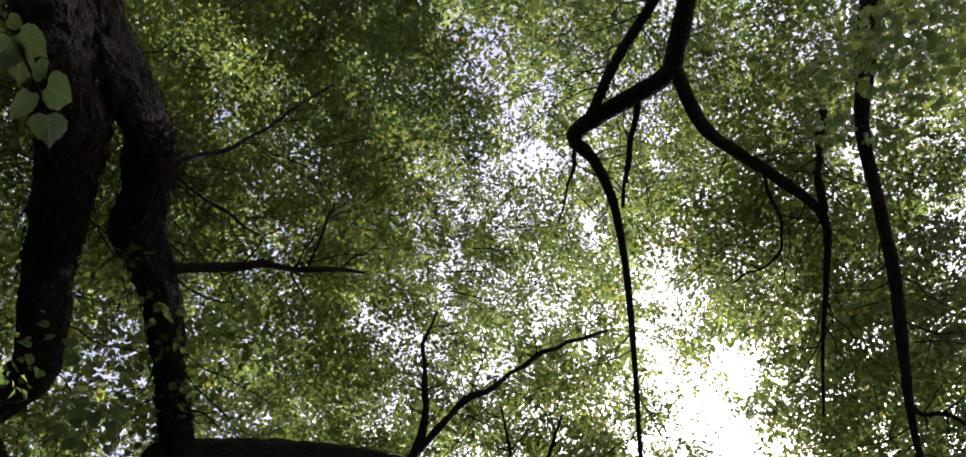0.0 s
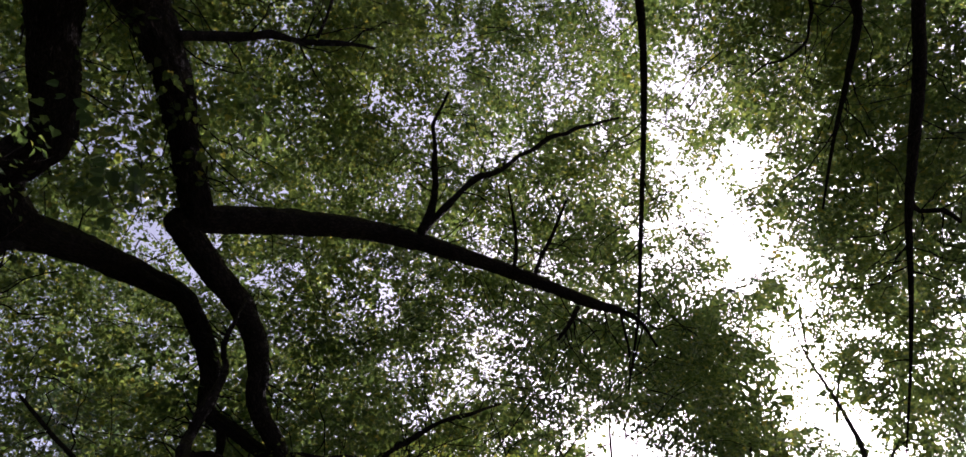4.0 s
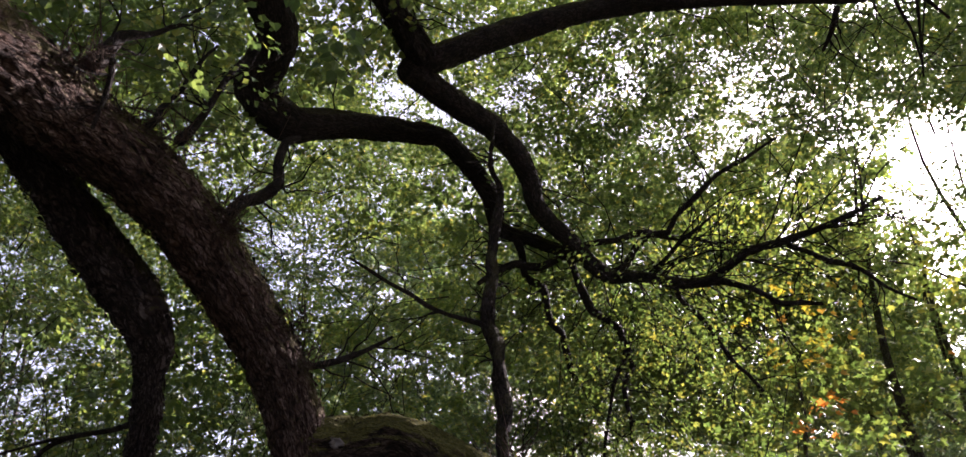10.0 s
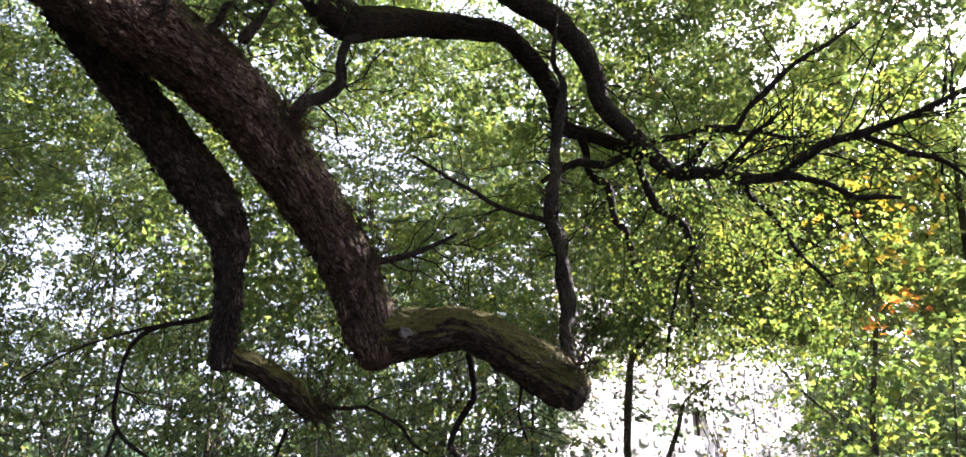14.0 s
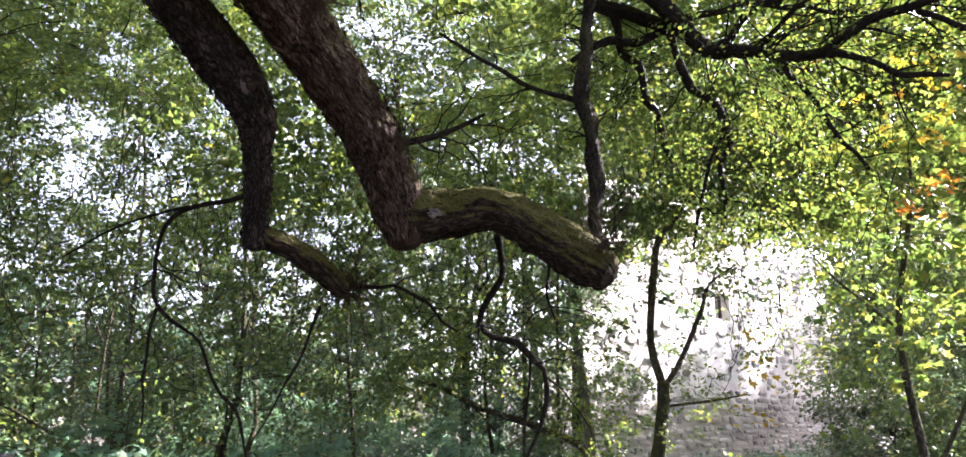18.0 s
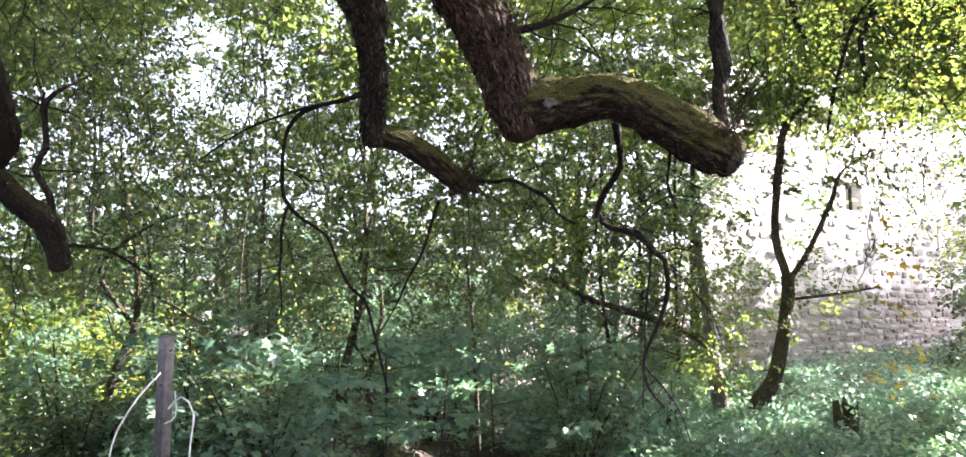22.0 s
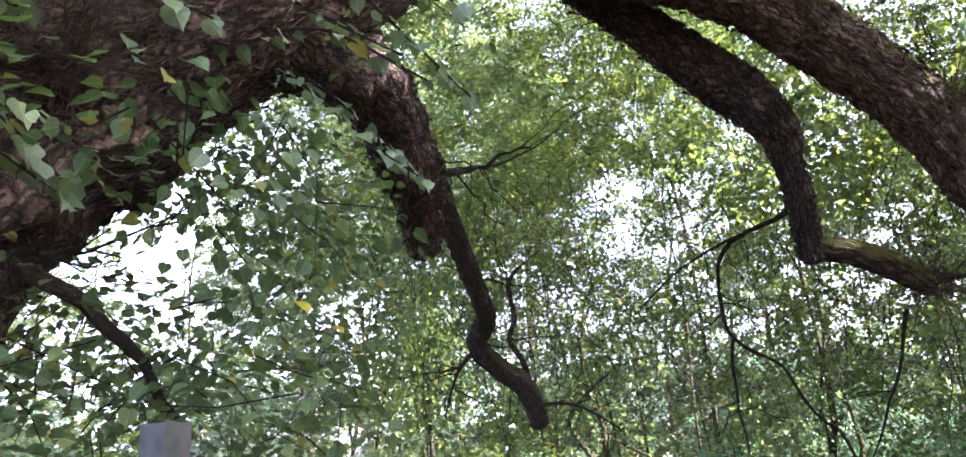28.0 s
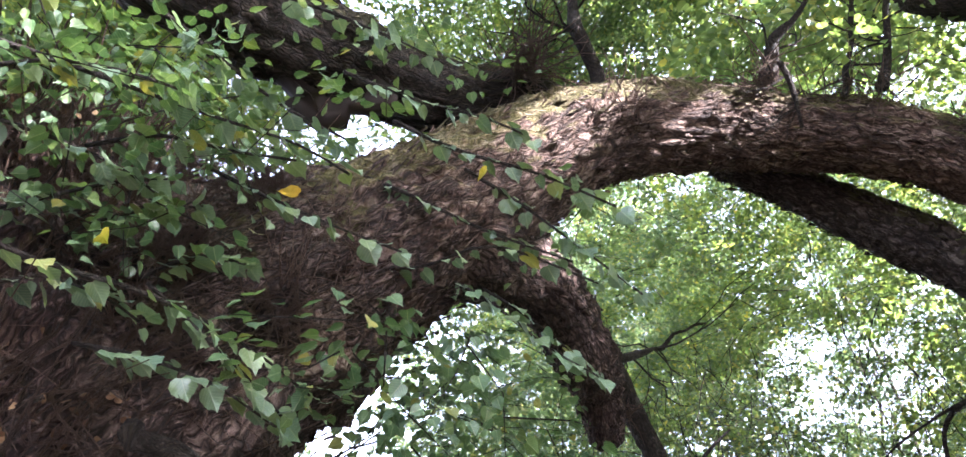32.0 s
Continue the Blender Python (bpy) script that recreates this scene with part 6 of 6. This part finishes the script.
MORTAR = m


def box_mesh(name, sx, sy, sz, mat, bevel=0.0):
    bm = bmesh.new()
    bmesh.ops.create_cube(bm, size=1)
    bmesh.ops.scale(bm, vec=(sx, sy, sz), verts=bm.verts)
    if bevel:
        bmesh.ops.bevel(bm, geom=bm.edges[:], offset=bevel, segments=2, affect="EDGES")
    me = bpy.data.meshes.new(name)
    bm.to_mesh(me)
    bm.free()
    me.materials.append(mat)
    return me


WC, WU, WN = WALL_AT, np.array([0.66, 0.751, 0.0]), WALL_OUT
WIN = (5.4, 6.2, 3.75, 4.4)      # the window's sides along the wall, sill and head


def wall_frame(s, n, z):
    """The pose of a thing on the wall: s metres along, n proud of its face, z up."""
    p = WC + WU * s + WN * n
    return Matrix.Translation((p[0], p[1], z)) @ Matrix.Rotation(math.atan2(WU[1], WU[0]), 4, "Z")


bm = bmesh.new()
for s0, s1, z0, z1 in ((0, WIN[0], -0.3, 6.3), (WIN[1], 30, -0.3, 6.3), (WIN[0], WIN[1], -0.3, WIN[2]), (WIN[0], WIN[1], WIN[3], 6.3)):
    made = bmesh.ops.create_cube(bm, size=1)["verts"]
    bmesh.ops.scale(bm, vec=(s1 - s0, 0.6, z1 - z0), verts=made)
    bmesh.ops.translate(bm, vec=((s0 + s1) / 2, 0.3, (z0 + z1) / 2), verts=made)
for v in bm.verts:
    if v.co.x < 0.01 and v.co.y > 0.5:
        v.co.x = 0.95
me = bpy.data.meshes.new("wall_north")
bm.to_mesh(me)
bm.free()
me.materials.append(MORTAR)
wall = new("wall_north", me)
wall.matrix_world = wall_frame(0, 0, 0)
tagged(wall, "pale sunlit rubble-stone wall of an old building", "wall", kind="structure")
m, nt, nodes, b = material("dark_timber")
b.inputs["Base Color"].default_value = (0.05, 0.035, 0.025, 1)
TIMBER = m
window = empty("window_1", (0, 0, 0), "small dark window in a stone wall", "window", kind="structure")
window.matrix_world = wall_frame((WIN[0] + WIN[1]) / 2, -0.25, (WIN[2] + WIN[3]) / 2)
ww, wh = WIN[1] - WIN[0], WIN[3] - WIN[2]
for nm, sx, sz, x, z in (("frame", ww, 0.07, 0, wh / 2 - 0.035), ("frame", ww, 0.07, 0, 0.035 - wh / 2), ("frame", 0.07, wh - 0.14, ww / 2 - 0.035, 0), ("frame", 0.07, wh - 0.14, 0.035 - ww / 2, 0), ("mullion", 0.05, wh - 0.14, 0, 0)):
    part(nm, box_mesh(nm, sx, 0.06, sz, TIMBER, 0.006), window).location = (x, 0, z)

# ---- steel posts ----
m, nt, nodes, b = material("galvanised_steel")
tc = nodes.new("ShaderNodeTexCoord")
n1 = noise_tex(nt, tc.outputs["Object"], 25, 6, 0.6)
link(nt, ramp(nt, n1, [(0.3, (0.11, 0.113, 0.13)), (0.7, (0.22, 0.225, 0.25))]), b.inputs["Base Color"])
b.inputs["Metallic"].default_value, b.inputs["Roughness"].default_value = 1.0, 0.3
STEEL = m


def flange_mesh(width, top, holes, mat):
    """A steel strip with punched round holes, 5 mm thick, standing on z = 0; x runs over its width."""
    bm = bmesh.new()
    half, r = 0.03, 0.008

    def quad(*pts):
        bm.faces.new([bm.verts.new(p) for p in pts])

    zs = [0.0] + [v for h in holes for v in (h - half, h + half)] + [top]
    for z0, z1 in zip(zs[::2], zs[1::2]):
        quad((0, 0, z0), (width, 0, z0), (width, 0, z1), (0, 0, z1))
    cx = width / 2
    for h in holes:
        sq = [(cx + x * cx, h + z * half) for x, z in ((1, 0), (1, 1), (0, 1), (-1, 1), (-1, 0), (-1, -1), (0, -1), (1, -1))]
        oc = [(cx + r * math.cos(k * math.pi / 4), h + r * math.sin(k * math.pi / 4)) for k in range(8)]
        for k in range(8):
            q = (k + 1) % 8
            quad(*[(x, 0, z) for x, z in (sq[k], sq[q], oc[q], oc[k])])
    bmesh.ops.remove_doubles(bm, verts=bm.verts, dist=0.0005)
    made = bmesh.ops.extrude_face_region(bm, geom=bm.faces[:])["geom"]
    bmesh.ops.translate(bm, vec=(0, 0.005, 0), verts=[g for g in made if isinstance(g, bmesh.types.BMVert)])
    bmesh.ops.recalc_face_normals(bm, faces=bm.faces)
    me = bpy.data.meshes.new("flange")
    bm.to_mesh(me)
    bm.free()
    me.materials.append(mat)
    return me


m, nt, nodes, b = material("white_cord")
b.inputs["Base Color"].default_value = (0.6, 0.62, 0.6, 1)
CORD = m
POST_1, POST_2 = (-65.68, 1.169, 1.629), (-33.38, 3.615, 1.386)      # azimuth, distance, height of the top
for az, d, top, turn, w1, w2 in ((POST_1[0], POST_1[1], POST_1[2], -4, 0.048, 0.038), (POST_2[0], POST_2[1], POST_2[2], -8, 0.05, 0.04)):
    x, y = polar(az, d)
    z0 = float(ground_z(x, y))
    post = empty("steel_post", (x, y, z0), "galvanised steel angle post with punched holes", "post", "fence posts")
    post.rotation_euler = (0, 0, radians(-az + turn))
    holes = [top - z0 - 0.062 - 0.15 * k for k in range(7)][::-1]
    one, two = part("flange", flange_mesh(w2, top - z0, holes, STEEL), post), part("flange", flange_mesh(w1, top - z0, holes, STEEL), post)
    one.rotation_euler = (0, 0, radians(48))
    two.rotation_euler = (0, 0, radians(137))
    if d > 3:
        for rows in ([(-0.02, -0.03, 1.23, 0.004), (-0.12, -0.03, 1.1, 0.004), (-0.2, 0, 0.92, 0.004), (-0.22, 0, 0.6, 0.004)],
                     [(0.02, -0.02, 1.08, 0.004), (0.07, -0.03, 1.13, 0.004), (0.12, -0.02, 1.06, 0.004), (0.11, 0, 0.9, 0.004), (0.1, 0, 0.6, 0.004)],
                     [(0.01, -0.03, 1.02, 0.004), (0.05, -0.03, 1.05, 0.003), (0.04, 0, 1.15, 0.003)]):
            part("cord", tube("cord", rows, CORD, 6, 0.03), post, "loose pale cord")

# ---- forked young tree by the wall ----
FORK = (1.4, 10.5, float(ground_z(1.4, 10.5)))
forked = empty("forked_tree", FORK, "slender forked tree with mossy foot before the stone wall", "tree")
# sunlight on the second stem is put into its pale bark colour
for nm, rows, mat, sides, lab in (("trunk", [(1.37, 10.51, -0.9, 0.198), (1.59, 10.66, 0.06, 0.162), (1.86, 10.47, 0.62, 0.128), (2.02, 10.38, 1.42, 0.105), (2.06, 10.36, 1.93, 0.109)], BARK_FORK, 16, "grey trunk, mossy at the foot"), ("limb", [(2.06, 10.37, 1.9, 0.096), (1.92, 10.35, 2.49, 0.087), (1.97, 10.23, 3.32, 0.087), (2.05, 10.1, 3.87, 0.07), (2.31, 9.97, 4.19, 0.035), (2.66, 9.62, 4.99, 0.017)], BARK_FORK, 12, ""), ("limb", [(2.1, 10.36, 1.93, 0.061), (2.3, 10.3, 2.24, 0.061), (2.58, 10.16, 2.88, 0.052), (2.69, 10.08, 3.24, 0.035), (3.05, 9.92, 3.5, 0.017)], BARK_FORK, 10, ""), ("limb", [(2.03, 10.38, 1.63, 0.035), (2.65, 10.23, 1.71, 0.031), (3.09, 10.11, 1.79, 0.017)], BARK_FORK, 8, ""),
                                  ("stem", [(1.27, 10.62, -0.93, 0.236), (1.24, 10.79, -0.02, 0.19), (1.15, 10.89, 0.81, 0.163), (1.08, 10.92, 1.5, 0.118), (0.98, 10.98, 2.56, 0.082)], BARK_PALE, 16, "stem from the same foot, its bark paled as if sunlit")):
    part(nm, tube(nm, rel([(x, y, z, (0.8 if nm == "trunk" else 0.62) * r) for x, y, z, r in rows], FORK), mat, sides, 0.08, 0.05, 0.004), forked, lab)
fc = np.array([(1.9, 10.2, 3.9), (2.6, 9.7, 4.8), (1.4, 10.5, 4.6), (2.9, 9.9, 3.6), (2.05, 10.3, 1.8), (2.7, 10.2, 1.95), (2.2, 10.4, 1.5)])
base, out = np.repeat(fc, 16, 0) + rng.normal(0, 0.3, (112, 3)), rng.normal(0, 1, (112, 3)) * (1, 1, 0.3)
hang_rng = np.random.default_rng(91)
hang = np.stack([hang_rng.normal(0.95, 0.32, 150), hang_rng.normal(10.35, 0.25, 150), hang_rng.uniform(0.6, 2.9, 150)], 1)
base, out = np.concatenate([base, hang]), np.concatenate([out, hang_rng.normal(0, 1, (150, 3)) * (1, 1, 0.3) - (0, 0, 0.4)])
part("crown", leaf_cloud("crown", *sprays(base - np.array(FORK), out, 14, 0.38, 0.055, hang_rng), LEAF_LIME, LEAF_SMALL), forked, kind="stuff")
LEAN = (-5.02, 6.42, float(ground_z(-5.02, 6.42)))
leaning = empty("leaning_tree", LEAN, "thin leaning tree with long bent grey boughs", "tree")
for nm, rows in (("trunk", [(-5.02, 6.42, -0.25, 0.11)] + [(-4.98, 6.51, 0.39, 0.089), (-4.92, 6.63, 0.92, 0.075), (-4.82, 6.72, 1.31, 0.061), (-4.87, 6.8, 1.84, 0.052), (-5.08, 6.85, 2.44, 0.042), (-5.14, 7.06, 3.11, 0.029)]), ("bough", [(-4.82, 6.72, 1.31, 0.041), (-4.96, 6.36, 1.82, 0.037), (-4.7, 6.29, 2.09, 0.029), (-4.27, 6.33, 2.34, 0.022), (-3.97, 6.4, 2.4, 0.016)]), ("bough", [(-4.88, 6.81, 1.72, 0.035), (-4.38, 6.79, 1.49, 0.023), (-3.94, 6.81, 1.26, 0.019), (-3.56, 6.91, 1.14, 0.013)])):
    part(nm, tube(nm, [(x, y, z, 0.6 * r) for x, y, z, r in rel(rows, LEAN)], BARK_GREY, 10, 0.1, 0.06, 0.003), leaning)
lc = np.array([r[:3] for r in [(-4.82, 6.72, 1.31, 0.041), (-4.96, 6.36, 1.82, 0.037), (-4.7, 6.29, 2.09, 0.029), (-4.27, 6.33, 2.34, 0.022), (-3.97, 6.4, 2.4, 0.016)][2:] + [(-4.88, 6.81, 1.72, 0.035), (-4.38, 6.79, 1.49, 0.023), (-3.94, 6.81, 1.26, 0.019), (-3.56, 6.91, 1.14, 0.013)][1:]])
base, out = np.repeat(lc, 12, 0) + rng.normal(0, 0.25, (12 * len(lc), 3)), rng.normal(0, 1, (12 * len(lc), 3)) * (1, 1, 0.3)
part("foliage", leaf_cloud("foliage", *sprays(base - np.array(LEAN), out, 12, 0.35, 0.06, rng), LEAF_FAR), leaning, kind="stuff")
part("limb", tube("limb", rel([(1.14, 10.9, 0.95, 0.06), (0.87, 11.04, 1.15, 0.05), (0.35, 11.07, 1.36, 0.05), (-0.46, 11.07, 1.62, 0.046), (-1, 11.03, 1.89, 0.036), (-1.36, 10.99, 1.98, 0.02)], FORK), BARK_GREY, 10, 0.1, 0.08, 0.0), forked, "low mossy limb reaching over the gully")

def stump_mesh(r0, h, r):
    """A broken stump with flared foot and splintered top."""
    n, rings = 18, 7
    flare = 1 + 0.25 * r.normal(0, 1, n)
    v = []
    for k in range(rings):
        s = k / (rings - 1)
        for i in range(n):
            a = 6.2832 * i / n
            rad = r0 * (1 + 0.5 * (1 - s) ** 3 * abs(flare[i])) * (1 + 0.05 * r.normal())
            v.append((rad * math.cos(a), rad * math.sin(a), -0.1 + (h + 0.1) * s * (1 + (0.18 * r.normal() if k == rings - 1 else 0))))
    v += [(0.45 * x, 0.45 * y, z - 0.3 * h) for x, y, z in v[-n:]]
    f = [(k * n + i, k * n + (i + 1) % n, (k + 1) * n + (i + 1) % n, (k + 1) * n + i) for k in range(rings) for i in range(n)]
    return mesh_np("tree_stump", np.array(v), np.array(f), BARK_FORK, np.tile([[0, 0], [0.1, 0], [0.1, 0.1], [0, 0.1]], (len(f), 1)) + rng.uniform(0, 1, (len(f) * 4, 2)) * 0.02)


STUMP = (2.35, 9.1)
stump = new("tree_stump", stump_mesh(0.13, 0.36, np.random.default_rng(5)))
stump.location = (*STUMP, float(ground_z(*STUMP)))
tagged(stump, "small broken brown tree stump among low plants", "stump")

# ---- maple sapling turning colour ----
MAPLE = (3.1, 6.2, float(ground_z(3.1, 6.2)))
maple = empty("maple_sapling", MAPLE, "maple sapling with lime, yellow and orange leaves", "tree")
for rows in ([(3.1, 6.2, -0.2, 0.04), (3.2, 6.15, 1.0, 0.034), (3.1, 6.1, 2.2, 0.026), (3.3, 6.0, 3.4, 0.016), (3.2, 5.9, 4.3, 0.007)], [(3.15, 6.15, 0.9, 0.02), (3.6, 6.0, 1.9, 0.014), (3.9, 6.1, 3.0, 0.007)], [(3.1, 6.1, 2.2, 0.014), (2.6, 6.3, 2.8, 0.01), (2.3, 6.3, 3.4, 0.005)]):
    part("stem", tube("stem", rel(rows, MAPLE), BARK_GREY, 8, 0.1, 0.05), maple)
base, out = region([
    (44.1, 19.9, 6.6, 5.2, 8, 9.5, 70), (42, 22.8, 5.2, 3.8, 8, 9.5, 30), (25.3, 12.4, 4.4, 6.2, 6.3, 7.2, 22), (29.8, 11.8, 5.4, 8.1, 6.5, 8, 100), (21.9, 16.8, 3, 5.7, 6.5, 7.5, 8),
    (38.6, 16.5, 6, 3.8, 6.5, 7.5, 30), (26, 5.6, 4.3, 9.5, 6.5, 8, 40),
], rng)
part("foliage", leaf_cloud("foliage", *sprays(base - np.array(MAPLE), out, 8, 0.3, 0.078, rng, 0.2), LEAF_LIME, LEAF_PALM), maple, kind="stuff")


def single_leaves(rows, me, parent):
    """One object for each leaf, all on one mesh; rows as sprays() gives them."""
    for p, al, nr, sz in zip(*rows):
        al = al / np.linalg.norm(al)
        sd = np.cross(al, nr)
        sd /= np.linalg.norm(sd)
        ob = new("leaf", me)
        ob.parent = parent
        ob.matrix_basis = Matrix.Translation(p.tolist()) @ Matrix(np.array([sd, al, np.cross(sd, al)]).T.tolist()).to_4x4() @ Matrix.Diagonal((sz, sz, sz, 1))


for reg, mat, size in (([
    (29.9, 18.5, 2.3, 1.2, 6.3, 6.8, 8), (31.3, 22.5, 3.1, 1.4, 6.3, 6.8, 5), (27.7, 18, 1, 0.6, 6.3, 6.6, 3), (17.4, -1.8, 0.7, 5.7, 7.5, 8, 14), (17.3, 3.8, 1.2, 1.9, 7, 7.5, 6),
    (26.5, 21.8, 5.1, 2.9, 6.3, 6.8, 3), (-55.4, 8.7, 0.5, 0.3, 1.9, 2, 1), (-57.8, 10.2, 0.9, 0.4, 2, 2.1, 1),
] + [
    (-52.3, -2.4, 1, 0.7, 2.1, 2.2, 1), (-73.8, 34.5, 0.5, 0.5, 2, 2.1, 1), (-88.1, 30, 0.4, 0.4, 2, 2.1, 1), (-55.3, 36.8, 1.2, 0.4, 2.3, 2.4, 1),
], LEAF_YELLOW, 0.068), ([
    (30.1, 14.6, 1.1, 0.7, 6.6, 7, 5), (27.9, 13.5, 0.5, 0.4, 6.6, 6.9, 2), (42.5, 15.7, 1, 0.7, 6.6, 7, 3),
], LEAF_ORANGE, 0.078)):
    palm = mesh_np("leaf", *LEAF_PALM, mat, smooth=False)
    base, out = region([q for q in reg if q[4] > 4], rng)
    single_leaves(sprays(base - np.array(MAPLE), out, 5, 0.28, size, rng, 0.2), palm, maple)
    near = [q for q in reg if q[4] < 4]
    if near:
        base, out = region(near, rng)
        single_leaves(sprays(base - ROOT_V, out, 1, 0.04, 0.042, rng, 0.2), mesh_np("leaf", *LEAF_HEART, mat, smooth=False), tree)

# ---- stones of the wall ----
m, nt, nodes, b = material("rubble_stone")
tc, info = nodes.new("ShaderNodeTexCoord"), nodes.new("ShaderNodeObjectInfo")
geo = nodes.new("ShaderNodeNewGeometry")
add = nodes.new("ShaderNodeMath")
add.operation = "ADD"
link(nt, info.outputs["Random"], add.inputs[0])
link(nt, geo.outputs["Random Per Island"], add.inputs[1])
half = nodes.new("ShaderNodeMath")
half.operation = "FRACT"
link(nt, add.outputs[0], half.inputs[0])
n2 = noise_tex(nt, tc.outputs["Object"], 14, 8, 0.7)
link(nt, mix(nt, 0.6, ramp(nt, half.outputs[0], [(0.0, (0.26, 0.24, 0.23)), (0.3, (0.44, 0.41, 0.39)), (0.75, (0.62, 0.6, 0.57)), (1.0, (0.38, 0.32, 0.3))]), ramp(nt, n2, [(0.3, (0.5, 0.5, 0.5)), (0.7, (1, 1, 1))]), "MULTIPLY"), b.inputs["Base Color"])
b.inputs["Roughness"].default_value = 0.9
bump(nt, b, n2, 0.7, 0.02)
STONE = m


def stone_verts(r):
    """A rough rounded block of unit size that stands out of the wall towards -y."""
    ang = np.linspace(0, 6.2832, 8, endpoint=False) + r.normal(0, 0.12, 8)
    e = (np.abs(np.cos(ang)) ** 4 + np.abs(np.sin(ang)) ** 4) ** -0.25 * r.uniform(0.82, 1.0, 8) * 0.5
    ring = np.stack([e * np.cos(ang), 0 * e, e * np.sin(ang)], 1)
    front = ring * (0.8, 1, 0.8) + (0, -0.8, 0) + r.normal(0, 0.05, (8, 3))
    return np.vstack([ring + (0, 0.3, 0), ring + (0, -0.3, 0), front, [(0, -1.0, 0)]])


STONE_FACES = [(o + k, o + (k + 1) % 8, o + 8 + (k + 1) % 8, o + 8 + k) for o in (0, 8) for k in range(8)]
STONE_TRIS = np.array([t for a, b4, c, d4 in STONE_FACES for t in ((a, b4, c), (a, c, d4))] + [(16 + k, 16 + (k + 1) % 8, 24) for k in range(8)])
STONE_MESH = [mesh_np("stone", stone_verts(rng), STONE_TRIS, STONE, smooth=False) for _ in range(8)]
rest_v, rest_f, made = [], [], 0
z = 0.35
while z < 6.0:
    h = rng.uniform(0.1, 0.2) if z < 1.9 else rng.uniform(0.12, 0.3)
    s = rng.uniform(-0.02, 0.1)
    while s < 24:
        w = (1.6 if s > 9 or z > 6 else 1.0) * rng.choice((0.16, 0.26, 0.38, 0.6)) * rng.uniform(0.8, 1.2)
        mid = s + w / 2
        if (z < 1.9 or rng.random() < 0.5) and not (WIN[0] - 0.15 < mid < WIN[1] + 0.15 and WIN[2] - 0.12 < z + h / 2 < WIN[3] + 0.12):
            near = s < 7.0 and z < 4.6
            fill = rng.uniform(0.84, 1.0) if z < 1.9 else rng.uniform(0.65, 0.95)
            wide, deep, tall = w * fill, rng.uniform(0.012, 0.05), h * fill * rng.uniform(0.75, 1.1)
            at_z = z + h / 2 + rng.normal(0, 0.02)
            if near and made < 300:
                ob = new("stone", STONE_MESH[int(rng.integers(8))])
                ob.parent = wall
                ob.matrix_basis = Matrix.Translation((mid, 0, at_z)) @ Matrix.Rotation(rng.normal(0, 0.07), 4, "Y") @ Matrix.Diagonal((wide, deep, tall, 1))
                made += 1
            else:
                rest_f.append(STONE_TRIS + 25 * len(rest_v))
                rest_v.append(stone_verts(rng) * (wide, deep, tall) + (mid, 0, at_z))
        s += w
    z += h
part("stonework", mesh_np("stonework", np.vstack(rest_v), np.vstack(rest_f), STONE, smooth=False), wall, kind="stuff")
